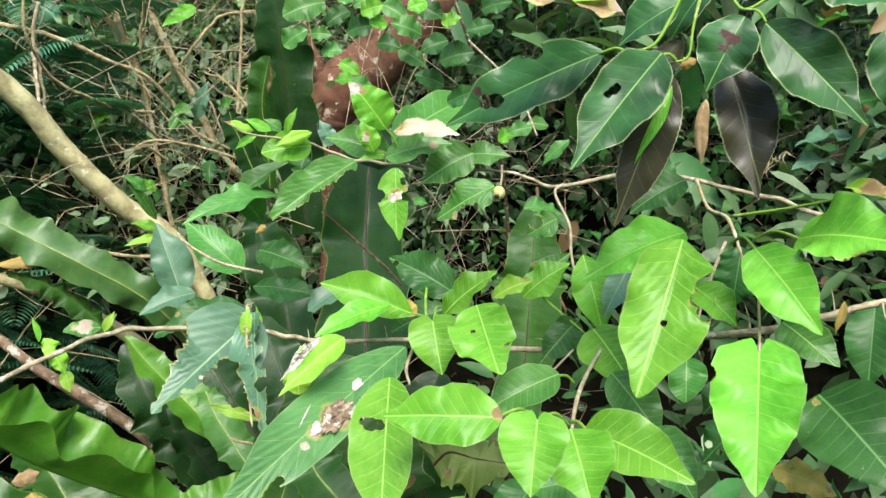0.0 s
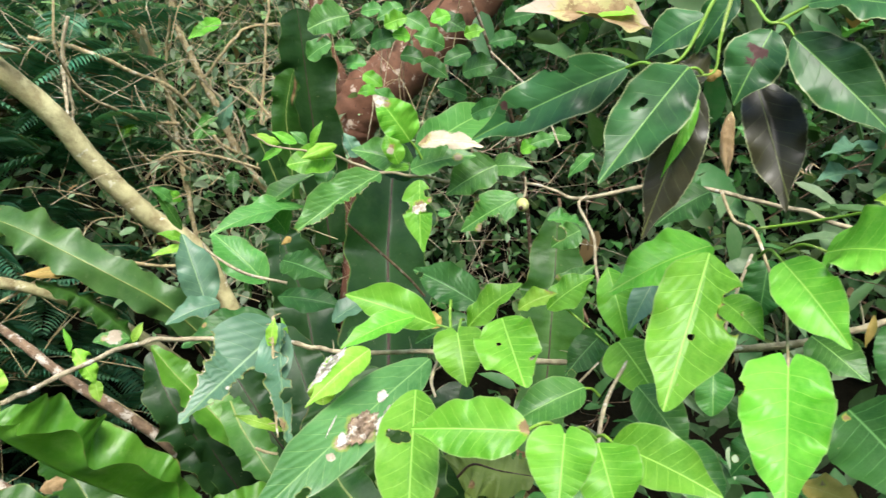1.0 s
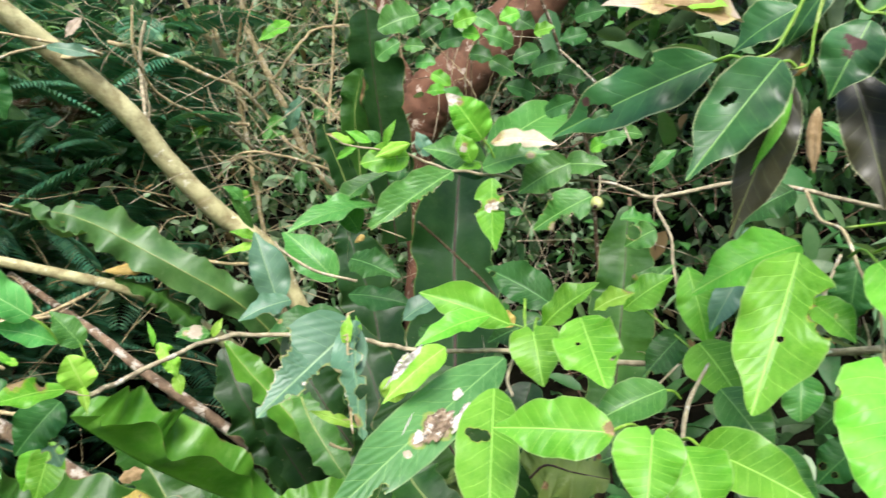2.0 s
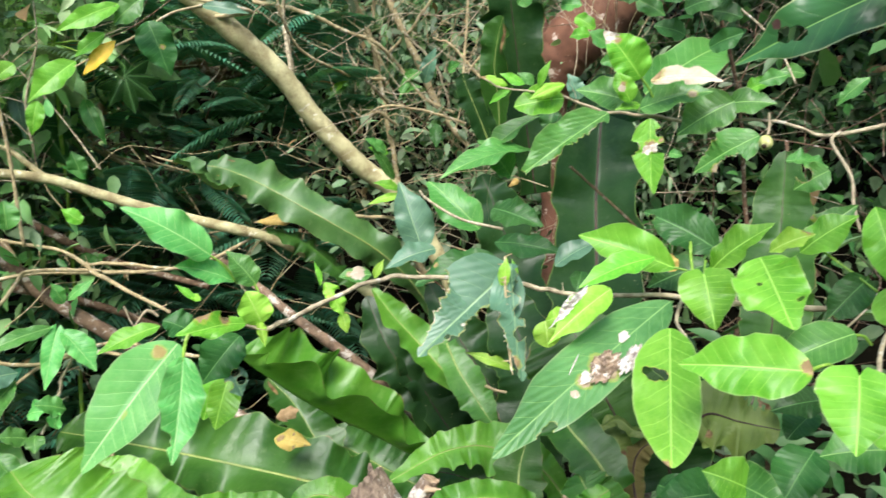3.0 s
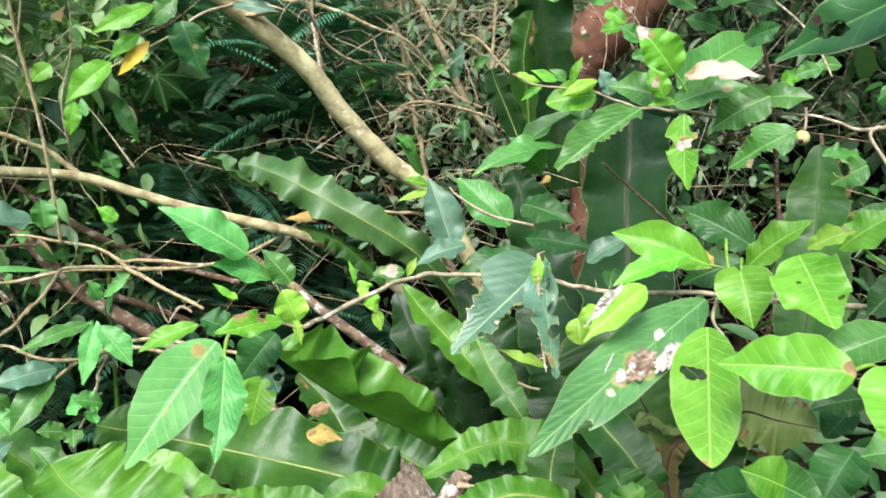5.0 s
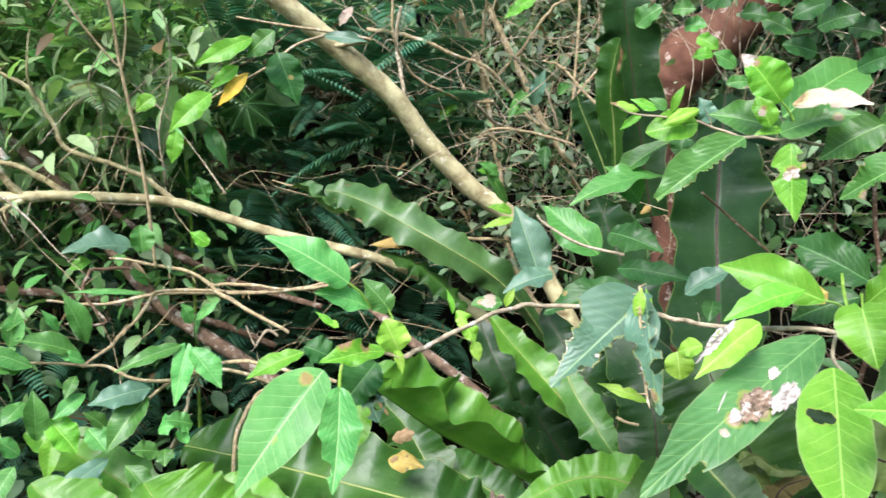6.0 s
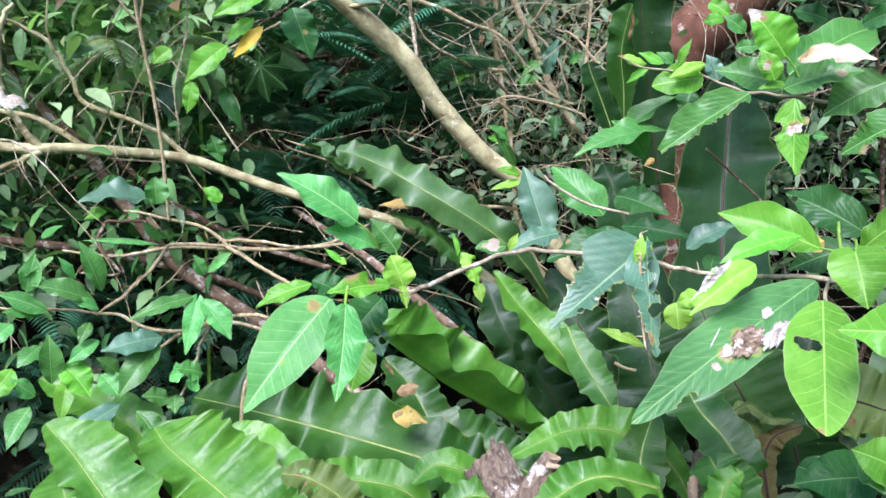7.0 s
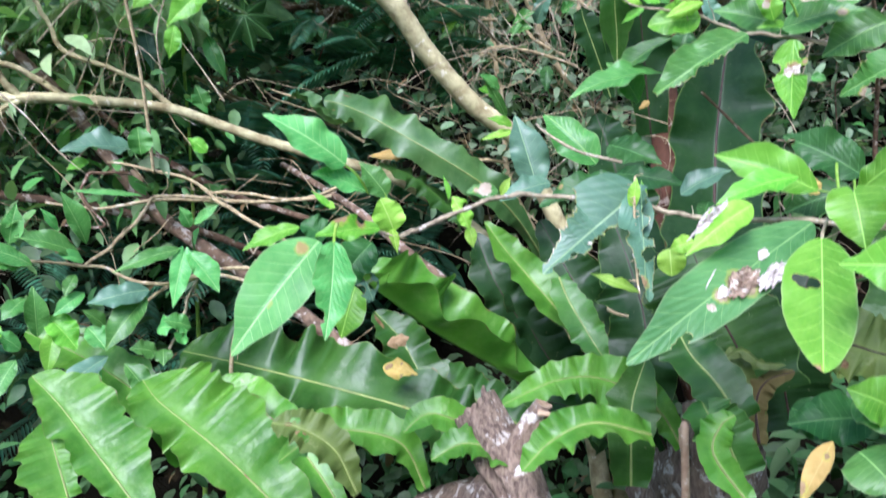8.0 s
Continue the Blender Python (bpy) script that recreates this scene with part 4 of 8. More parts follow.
leaf(leaning_tree, (-0.834, 1.156, 1.624), (-0.876, 1.132, 1.582), 0.041, "elliptic", (0.33, -0.93, 0.18), MID)
leaf(leaning_tree, (-0.888, 1.126, 1.569), (-0.926, 1.1, 1.533), 0.027, "elliptic", (0.37, -0.9, 0.24), BRIGHT)
leaf(leaning_tree, (-0.926, 1.101, 1.527), (-0.971, 1.04, 1.464), 0.044, "lance", (0.52, -0.77, 0.37), BRIGHT)
leaf(leaning_tree, (-0.961, 1.049, 1.467), (-0.971, 1.041, 1.415), 0.027, "ovate", (0.57, -0.82, 0.02), BRIGHT)
leaf(leaning_tree, (-0.893, 1.425, 1.647), (-0.811, 1.449, 1.63), 0.027, "elliptic", (0.34, -0.85, 0.41), BLUE_SHEEN)
leaf(leaning_tree, (-1.085, 1.149, 1.532), (-1.11, 1.128, 1.505), 0.032, "ovate", (0.45, -0.86, 0.25), BRIGHT)
leaf(leaning_tree, (-0.909, 1.498, 1.658), (-0.835, 1.516, 1.636), 0.020, "elliptic", (0.32, -0.85, 0.41), BLUE_SHEEN)
leaf(leaning_tree, (-0.858, 1.493, 1.709), (-0.888, 1.484, 1.671), 0.021, "elliptic", (0.2, -0.98, 0.07), DRY)
leaf(leaning_tree, (-0.601, 1.631, 1.349), (-0.636, 1.598, 1.382), 0.028, "elliptic", (0.78, -0.58, 0.24), MID)

# young leaf shoots near the foot of the branch
leaf(leaning_tree, (-0.593, 1.655, 1.288), (-0.633, 1.608, 1.383), 0.030, "lance", (0.68, -0.73, -0.08), MID, fold=0.6)
leaf(leaning_tree, (-0.548, 1.561, 1.268), (-0.609, 1.52, 1.249), 0.019, "lance", (0.33, -0.75, 0.58), LIME)
leaf(leaning_tree, (-0.554, 1.561, 1.279), (-0.598, 1.529, 1.294), 0.024, "ovate", (0.62, -0.63, 0.47), BRIGHT)


# ---------------------------------------------------------------- red-barked trunk
red_tree = thing("red_tree", (-0.2, 2.35, 0.5), "reddish-brown smooth tree trunk with pale lichen and a bent knee", "tree")
tube("trunk", [(-0.15, 2.45, 0.3, 0.06), (-0.3045, 2.2061, 0.9053, 0.034), (-0.3071, 2.2518, 1.1521, 0.035), (-0.3219, 2.2395, 1.3706, 0.042), (-0.3085, 2.2202, 1.5127, 0.064), (-0.257, 2.2184, 1.6043, 0.079), (-0.165, 2.2345, 1.677, 0.078), (-0.0739, 2.2509, 1.7751, 0.074), (0.0698, 2.2667, 1.9253, 0.07), (0.1315, 2.2753, 2.2387, 0.07), (0.1119, 2.2752, 2.7232, 0.066)], RED_BARK, red_tree, sides=28, rough=0.03, steps=14)
tube("limb", [(-0.303, 2.2167, 1.5649, 0.0357), (-0.3387, 2.2065, 1.6544, 0.0238), (-0.3694, 2.1948, 1.728, 0.0214), (-0.3888, 2.1993, 1.8164, 0.0204), (-0.4396, 2.2023, 2.1184, 0.0187)], RED_BARK, red_tree, sides=14, rough=0.04, label='thin limb with whitish lichen')


# ---------------------------------------------------------------- fallen and dead branches
fallen_branch = thing("fallen_branch", (-1.997, 1.232, 2.026), "long reddish-brown fallen branch lying across the bank", "branch")
tube("bark", [(-1.9967, 1.2315, 2.0255, 0.0062), (-1.8926, 1.3005, 1.7578, 0.0083), (-1.7641, 1.3709, 1.5349, 0.0103), (-1.6997, 1.4189, 1.425, 0.0136), (-1.6346, 1.457, 1.3394, 0.0158), (-1.5375, 1.4927, 1.182, 0.0167), (-1.416, 1.5062, 1.0491, 0.0173), (-1.2511, 1.5397, 0.9367, 0.0169), (-1.0906, 1.5516, 0.84, 0.0175), (-0.8871, 1.5485, 0.71, 0.018), (-0.7685, 1.5899, 0.5685, 0.0196)], DULL_BARK, fallen_branch, sides=12, rough=0.06)
fallen_branch = thing("fallen_branch", (-1.816, 1.241, 1.152), "thin brown fallen stick lying level among the ferns", "branch")
tube("bark", [(-1.8164, 1.2415, 1.1521, 0.0102), (-1.7591, 1.2814, 1.1384, 0.0101), (-1.6178, 1.408, 1.0993, 0.0112), (-1.4791, 1.5187, 1.0505, 0.0111), (-1.367, 1.6347, 0.9853, 0.0101), (-1.2551, 1.7179, 0.9098, 0.0091)], BROWN_TWIG, fallen_branch, sides=10, rough=0.06)
fallen_branch = thing("fallen_branch", (-1.294, 1.853, 1.15), "mottled grey-brown fallen branch running under the fern", "branch")
tube("bark", [(-1.2937, 1.8529, 1.1498, 0.0083), (-1.0527, 1.6422, 1.1222, 0.0082), (-0.8672, 1.5052, 1.0822, 0.0092), (-0.7451, 1.4576, 1.0183, 0.0105), (-0.6114, 1.5156, 0.8897, 0.0117), (-0.5073, 1.5292, 0.7839, 0.0118), (-0.3592, 1.5031, 0.6567, 0.0127)], DULL_BARK, fallen_branch, sides=10, rough=0.06)
fallen_branch = thing("fallen_branch", (-1.486, 2.111, 1.686), "bent brown dead branch in the shade behind", "branch")
tube("bark", [(-1.4861, 2.1111, 1.6857, 0.0108), (-1.4084, 2.1693, 1.5808, 0.0135), (-1.3498, 2.205, 1.5525, 0.0149), (-1.2051, 2.2779, 1.5906, 0.0122)], BROWN_TWIG, fallen_branch, rough=0.08)
fallen_branch = thing("fallen_branch", (-1.64, 1.925, 1.563), "crooked brown dead branch half hidden behind the leaves", "branch")
tube("bark", [(-1.6395, 1.9252, 1.5628, 0.0106), (-1.533, 2.0074, 1.5765, 0.0133), (-1.4045, 2.0953, 1.5868, 0.0133), (-1.3356, 2.1373, 1.5968, 0.0146), (-1.3103, 2.154, 1.5718, 0.0133), (-1.2294, 2.2532, 1.6056, 0.0095)], BROWN_TWIG, fallen_branch, rough=0.1)
fallen_branch = thing("fallen_branch", (-1.664, 1.563, 1.324), "slim brown dead branch lying on the slope", "branch")
tube("bark", [(-1.664, 1.5631, 1.3244, 0.0083), (-1.5464, 1.5983, 1.2227, 0.0093), (-1.4297, 1.6236, 1.149, 0.0102), (-1.3269, 1.6925, 1.0801, 0.0091), (-1.1018, 1.7096, 1.0231, 0.0076)], BROWN_TWIG, fallen_branch, rough=0.08)
dead_twig = thing("dead_twig", (-1.2, 1.8, 0.6), "forked bare tan twig reaching over the ferns", "twig")
tube("stem", [(-1.3292, 1.9555, 1.1873, 0.0062), (-1.4002, 1.9742, 1.2372, 0.0064), (-1.4769, 1.9866, 1.2939, 0.0071), (-1.5543, 1.9939, 1.3273, 0.0066), (-1.6368, 1.9952, 1.3701, 0.0061), (-1.74, 2.015, 1.4134, 0.0042)], TAN_TWIG, dead_twig, spurs=4, rough=0.12)
tube("stem", [(-1.1002, 1.9755, 1.2032, 0.0042), (-1.2287, 2.0238, 1.2468, 0.005), (-1.4383, 2.0147, 1.3074, 0.0052), (-1.5537, 1.995, 1.3388, 0.0046), (-1.5987, 1.962, 1.3871, 0.0027)], TAN_TWIG, dead_twig, spurs=4, rough=0.12)
tube("shoot", [(-1.6106, 1.9901, 1.3616, 0.0034), (-1.6019, 1.9728, 1.4271, 0.0027), (-1.5805, 1.9765, 1.4665, 0.0013)], TAN_TWIG, dead_twig, spurs=4, rough=0.12)
tube("shoot", [(-1.6101, 1.9908, 1.3697, 0.0034), (-1.562, 2.0032, 1.3975, 0.0027), (-1.5364, 2.01, 1.4128, 0.0013)], TAN_TWIG, dead_twig, spurs=4, rough=0.12)
tube("shoot", [(-1.5895, 2.0059, 1.3487, 0.0034), (-1.5273, 2.0035, 1.3705, 0.0026), (-1.4834, 2.023, 1.3767, 0.0013)], TAN_TWIG, dead_twig, spurs=4, rough=0.12)
tube("stem", [(-1.1646, 1.598, 1.3535, 0.0021), (-1.1524, 1.6648, 1.3222, 0.0026), (-1.0659, 1.8851, 1.2515, 0.0034), (-0.9683, 1.9831, 1.194, 0.0041), (-0.8401, 2.0324, 1.1607, 0.0047), (-0.7069, 2.0756, 1.1422, 0.0047)], TAN_TWIG, dead_twig, spurs=4, rough=0.12)

# bare twiggy bush behind the leaning branch
bare_bush = thing("bare_bush", (-0.55, 2.4, 0.55), "leafless tan bush of forking twigs behind the leaning branch", "bush")
tube("stem", [(-0.5, 2.45, 0.5, 0.02), (-0.733, 2.2357, 1.0243, 0.0095), (-0.7545, 2.2052, 1.224, 0.0075), (-0.7797, 2.2072, 1.3819, 0.0075), (-0.8031, 2.1969, 1.5671, 0.0075), (-0.8255, 2.1804, 1.6712, 0.0087), (-0.8482, 2.1629, 1.7429, 0.0075), (-0.8563, 2.1464, 1.8273, 0.0069), (-0.8558, 2.1243, 1.9362, 0.0062)], TAN_TWIG, bare_bush, spurs=9, rough=0.12)
tube("stem", [(-0.578, 2.3706, 1.3267, 0.0078), (-0.6545, 2.3536, 1.4277, 0.0097), (-0.7237, 2.3289, 1.5906, 0.0104), (-0.7742, 2.3013, 1.7153, 0.0097), (-0.8077, 2.2748, 1.8199, 0.0091), (-0.8162, 2.2496, 1.9358, 0.0078)], TAN_TWIG, bare_bush, spurs=9, rough=0.12)
tube("stem", [(-0.7923, 2.2009, 1.5674, 0.0075), (-0.8255, 2.1804, 1.6712, 0.0087), (-0.87, 2.1522, 1.7559, 0.0075), (-0.9113, 2.1214, 1.8368, 0.0062), (-0.941, 2.0978, 1.8881, 0.005)], TAN_TWIG, bare_bush, spurs=9, rough=0.12)
tube("stem", [(-1.0103, 1.8666, 1.7165, 0.0051), (-0.9509, 1.8998, 1.7062, 0.0057), (-0.889, 1.933, 1.6849, 0.0057), (-0.8211, 2.0221, 1.648, 0.0052), (-0.7671, 2.0999, 1.6199, 0.0054), (-0.7216, 2.1736, 1.5511, 0.0055), (-0.6693, 2.1927, 1.4756, 0.0049), (-0.5843, 2.2174, 1.4294, 0.0043)], TAN_TWIG, bare_bush, spurs=9, rough=0.12)
tube("stem", [(-0.7532, 2.1104, 1.526, 0.0048), (-0.8097, 1.9805, 1.5348, 0.004), (-0.8453, 1.8536, 1.5676, 0.0038), (-0.8709, 1.7821, 1.6117, 0.0032), (-0.8696, 1.7184, 1.6815, 0.0031), (-0.8633, 1.707, 1.7712, 0.0026)], TAN_TWIG, bare_bush, spurs=9, rough=0.12)
tube("stem", [(-0.7598, 2.1578, 1.595, 0.0043), (-0.6716, 2.1289, 1.6665, 0.0042), (-0.6122, 2.1383, 1.7404, 0.0042), (-0.5682, 2.1453, 1.7778, 0.0036), (-0.4858, 2.1131, 1.783, 0.0029), (-0.4068, 2.0823, 1.7588, 0.0017)], TAN_TWIG, bare_bush, spurs=9, rough=0.12)
tube("stem", [(-0.7431, 2.1153, 1.4597, 0.0048), (-0.7741, 1.9953, 1.5287, 0.0034), (-0.8011, 1.9819, 1.576, 0.0023), (-0.81, 1.9753, 1.6163, 0.0011)], GREY_TWIG, bare_bush, spurs=9, rough=0.12)
tube("stem", [(-0.7253, 2.121, 1.3999, 0.0042), (-0.7593, 2.056, 1.4377, 0.0041), (-0.7796, 1.994, 1.4099, 0.0034), (-0.7988, 1.9854, 1.382, 0.0017)], TAN_TWIG, bare_bush, spurs=9, rough=0.12)
tube("stem", [(-0.5431, 2.1759, 1.3992, 0.0042), (-0.6408, 2.0969, 1.4378, 0.0041), (-0.7159, 2.0188, 1.4523, 0.0034), (-0.7849, 1.9923, 1.431, 0.0023), (-0.8138, 1.9805, 1.4589, 0.0011)], TAN_TWIG, bare_bush, spurs=9, rough=0.12)
tube("stem", [(-0.4599, 2.0933, 1.4972, 0.004), (-0.5135, 2.0785, 1.5546, 0.004), (-0.552, 2.0653, 1.6037, 0.0034), (-0.5976, 2.0507, 1.6236, 0.0023)], TAN_TWIG, bare_bush, spurs=9, rough=0.12)
tube("stem", [(-0.5143, 2.0793, 1.5329, 0.0034), (-0.4559, 2.0891, 1.6058, 0.0034), (-0.4241, 2.0877, 1.6916, 0.0028), (-0.4067, 2.082, 1.7615, 0.0023)], TAN_TWIG, bare_bush, spurs=9, rough=0.12)
tube("stem", [(-0.6994, 2.1212, 1.651, 0.0036), (-0.6488, 2.1421, 1.5943, 0.0036), (-0.6101, 2.1568, 1.5357, 0.003), (-0.5851, 2.1655, 1.4452, 0.003)], GREY_TWIG, bare_bush, spurs=9, rough=0.12)
tube("stem", [(-0.5302, 2.0766, 1.4748, 0.004), (-0.5119, 2.0722, 1.647, 0.0034), (-0.499, 2.0597, 1.7717, 0.0034), (-0.4826, 2.0494, 1.8523, 0.0028)], TAN_TWIG, bare_bush, spurs=9, rough=0.12)
tube("stem", [(-0.7757, 2.0913, 1.6765, 0.0042), (-0.7621, 2.0855, 1.7607, 0.0036), (-0.7437, 2.0756, 1.8566, 0.0036)], TAN_TWIG, bare_bush, spurs=9, rough=0.12)
tube("stem", [(-0.9086, 1.8159, 1.6456, 0.0043), (-0.8608, 1.7338, 1.5777, 0.0041), (-0.8398, 1.6912, 1.5281, 0.0035)], GREY_TWIG, bare_bush, spurs=9, rough=0.12)
tube("stem", [(-0.9009, 1.8433, 1.7605, 0.0043), (-0.9216, 1.8467, 1.6813, 0.0043), (-0.9142, 1.8577, 1.6128, 0.0038), (-0.9132, 1.8642, 1.529, 0.0032), (-0.8985, 1.8725, 1.4145, 0.0027)], GREY_TWIG, bare_bush, spurs=9, rough=0.12)
leaf(bare_bush, (-0.691, 2.079, 1.525), (-0.634, 2.066, 1.539), 0.034, "ovate", (-0.31, -0.87, 0.38), MID)
leaf(bare_bush, (-0.638, 2.097, 1.511), (-0.595, 2.074, 1.604), 0.043, "ovate", (-0.03, -0.97, -0.23), BLUE_SHEEN)
leaf(bare_bush, (-0.705, 2.075, 1.496), (-0.636, 2.066, 1.5), 0.036, "ovate", (-0.14, -0.87, 0.48), MID)
leaf(bare_bush, (-0.83, 2.027, 1.516), (-0.868, 1.979, 1.473), 0.024, "ovate", (0.4, -0.76, 0.51), MID)
leaf(bare_bush, (-0.608, 2.106, 1.401), (-0.605, 2.073, 1.335), 0.037, "ovate", (0.25, -0.86, 0.45), DEEP)
leaf(bare_bush, (-0.737, 2.061, 1.328), (-0.777, 2.014, 1.345), 0.036, "ovate", (0.76, -0.49, 0.43), BRIGHT)
leaf(bare_bush, (-0.664, 2.088, 1.533), (-0.696, 2.047, 1.474), 0.026, "ovate", (0.28, -0.85, 0.44), MID)
leaf(bare_bush, (-0.575, 2.114, 1.541), (-0.532, 2.094, 1.563), 0.035, "ovate", (-0.5, -0.84, 0.22), MID)
leaf(bare_bush, (-0.621, 2.076, 1.788), (-0.693, 2.029, 1.732), 0.040, "ovate", (0.29, -0.88, 0.37), BRIGHT)
leaf(bare_bush, (-0.873, 2.009, 1.494), (-0.818, 1.999, 1.522), 0.023, "ovate", (-0.28, -0.93, 0.22), BRIGHT)


# ---------------------------------------------------------------- large nest fern
nest_fern = thing("nest_fern", (-0.15, 1.55, 0.35), "large nest fern with long wavy glossy green fronds", "fern")
tube("root_mass", [(-0.2, 1.6, 0.15, 0.09), (-0.2, 1.58, 0.45, 0.1), (-0.1209, 1.3391, 0.7111, 0.0823), (-0.1228, 1.3361, 0.8142, 0.0584)], STUMP_BARK, nest_fern, sides=18, rough=0.12)
frond(nest_fern, [(-0.526, 1.723, 0.967), (-0.567, 1.647, 1.071), (-0.619, 1.594, 1.144), (-0.697, 1.553, 1.205), (-0.794, 1.547, 1.259), (-0.874, 1.554, 1.298), (-0.944, 1.561, 1.323), (-0.984, 1.551, 1.333)], 0.095, (0, -0.86, 0.51), FROND_TOP_LIT, waves=6, ruffle=0.6, fold=-0.3, taper=0.22, start=0.3, reach=1.3, sides=(1.0, 0.85), rib_size=0.002, dead=((0.97, 0, 0.04), (0.9, 0.6, 0.03), (0.86, -0.7, 0.03)), label='long frond with a strongly wavy margin and a withered tip')
frond(nest_fern, [(-0.668, 1.576, 1.065), (-0.72, 1.572, 1.121), (-0.778, 1.555, 1.17), (-0.845, 1.532, 1.201)], 0.063, (0.14, -0.34, 0.93), FROND_MID, waves=6, ruffle=0.5, fold=-0.3, reach=1.3, rib=None, start=0.4, label='olive underside of a drooping frond')
frond(nest_fern, [(-0.913, 1.555, 1.289), (-0.958, 1.547, 1.281), (-0.992, 1.542, 1.302), (-1.023, 1.537, 1.332), (-1.058, 1.533, 1.343)], 0.065, (0.42, -0.01, 0.91), FROND_TOP_LIT, waves=2, ruffle=0.5, fold=0.5, taper=0.25, start=0.6, rib_size=0.0015, dead=((0.62, 0.2, 0.1), (0.97, 0, 0.12)), label='curled torn end of the wavy frond')
tube("dead_tip", [(-1.0449, 1.5354, 1.3399, 0.0039), (-1.0688, 1.5268, 1.3478, 0.0024), (-1.0983, 1.5201, 1.3583, 0.001)], TAN_TWIG, nest_fern, sides=5)
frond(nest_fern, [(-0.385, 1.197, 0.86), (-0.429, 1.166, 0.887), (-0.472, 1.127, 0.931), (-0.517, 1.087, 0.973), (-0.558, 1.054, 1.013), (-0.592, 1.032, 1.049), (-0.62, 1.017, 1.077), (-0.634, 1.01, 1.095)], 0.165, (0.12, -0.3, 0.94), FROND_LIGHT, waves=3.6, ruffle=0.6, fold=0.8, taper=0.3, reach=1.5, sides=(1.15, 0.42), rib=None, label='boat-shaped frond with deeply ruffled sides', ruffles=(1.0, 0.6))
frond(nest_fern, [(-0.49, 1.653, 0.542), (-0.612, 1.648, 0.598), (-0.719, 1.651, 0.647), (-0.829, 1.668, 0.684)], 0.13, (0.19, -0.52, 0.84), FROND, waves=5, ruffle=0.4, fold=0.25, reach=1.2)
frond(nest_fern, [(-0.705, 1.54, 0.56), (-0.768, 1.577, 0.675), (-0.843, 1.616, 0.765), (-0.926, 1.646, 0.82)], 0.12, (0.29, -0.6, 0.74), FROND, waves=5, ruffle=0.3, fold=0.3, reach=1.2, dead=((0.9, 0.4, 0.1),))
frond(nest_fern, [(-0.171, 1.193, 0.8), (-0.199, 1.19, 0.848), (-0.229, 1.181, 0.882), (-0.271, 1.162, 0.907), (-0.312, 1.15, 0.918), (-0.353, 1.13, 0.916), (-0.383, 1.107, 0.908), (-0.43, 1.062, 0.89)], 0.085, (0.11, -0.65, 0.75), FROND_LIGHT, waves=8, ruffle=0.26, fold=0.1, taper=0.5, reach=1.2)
# lit stretch of a frond, made brighter by the lighter frond material
frond(nest_fern, [(-0.38, 1.347, 0.929), (-0.42, 1.339, 0.979), (-0.466, 1.349, 1.023), (-0.508, 1.35, 1.068), (-0.547, 1.353, 1.116)], 0.085, (0.39, -0.6, 0.7), FROND_LIGHT, waves=3.5, ruffle=0.26, fold=0.4, taper=0.6, reach=1.3, rib_size=0.002, label='upright folded frond, the light on it put into a bright yellow-green', start=0.5)
frond(nest_fern, [(-0.395, 1.301, 1.034), (-0.372, 1.274, 1.002), (-0.348, 1.258, 0.973), (-0.321, 1.241, 0.941), (-0.301, 1.234, 0.917)], 0.064, (0.17, -0.75, 0.64), FROND, waves=2.5, ruffle=0.3, fold=0.2, taper=0.4, start=0.5, rib_size=0.0018)
frond(nest_fern, [(-0.324, 1.491, 0.637), (-0.42, 1.498, 0.767), (-0.509, 1.493, 0.874), (-0.574, 1.503, 0.963), (-0.629, 1.546, 1.053)], 0.110, (0.2, -0.76, 0.62), FROND_SHADED, waves=6, ruffle=0.5, fold=0.2, rib=DARK_RIB, start=0.7)
frond(nest_fern, [(-0.334, 1.48, 0.653), (-0.418, 1.487, 0.759), (-0.48, 1.494, 0.846), (-0.526, 1.509, 0.923), (-0.576, 1.529, 0.999)], 0.108, (0.19, -0.75, 0.63), FROND_SHADED, waves=5, ruffle=0.45, fold=0.2, rib=DARK_RIB, start=0.7, sides=(1.2, 0.7))
frond(nest_fern, [(-0.204, 1.352, 0.715), (-0.289, 1.374, 0.865), (-0.347, 1.393, 0.941), (-0.407, 1.417, 1.022), (-0.468, 1.459, 1.104)], 0.11, (0.14, -0.85, 0.51), FROND_SHADED, waves=6, ruffle=0.34, fold=0.2, rib=DARK_RIB, rib_size=0.0024)
frond(nest_fern, [(-0.114, 1.085, 0.881), (-0.146, 1.104, 0.949), (-0.168, 1.12, 0.993), (-0.189, 1.144, 1.036)], 0.038, (0.04, -0.84, 0.53), FROND_SHADED, waves=3, ruffle=0.16, fold=0.2)
frond(nest_fern, [(-0.209, 1.282, 0.778), (-0.238, 1.303, 0.873), (-0.251, 1.337, 0.959), (-0.285, 1.382, 1.043), (-0.332, 1.44, 1.131)], 0.133, (0.08, -0.84, 0.53), FROND_SHADED, waves=4.6, ruffle=0.32, fold=0.2, rib=DARK_RIB)
frond(nest_fern, [(-0.114, 1.398, 0.8), (-0.143, 1.505, 0.936), (-0.153, 1.6, 1.095), (-0.159, 1.677, 1.259), (-0.153, 1.736, 1.397), (-0.147, 1.786, 1.504)], 0.193, (0.06, -0.94, 0.34), FROND_SHADED, waves=4, ruffle=0.2, fold=0.42, reach=1.1, rib=DARK_RIB, rib_size=0.005, label='tall upright frond with shade put into its dark green, black midrib')
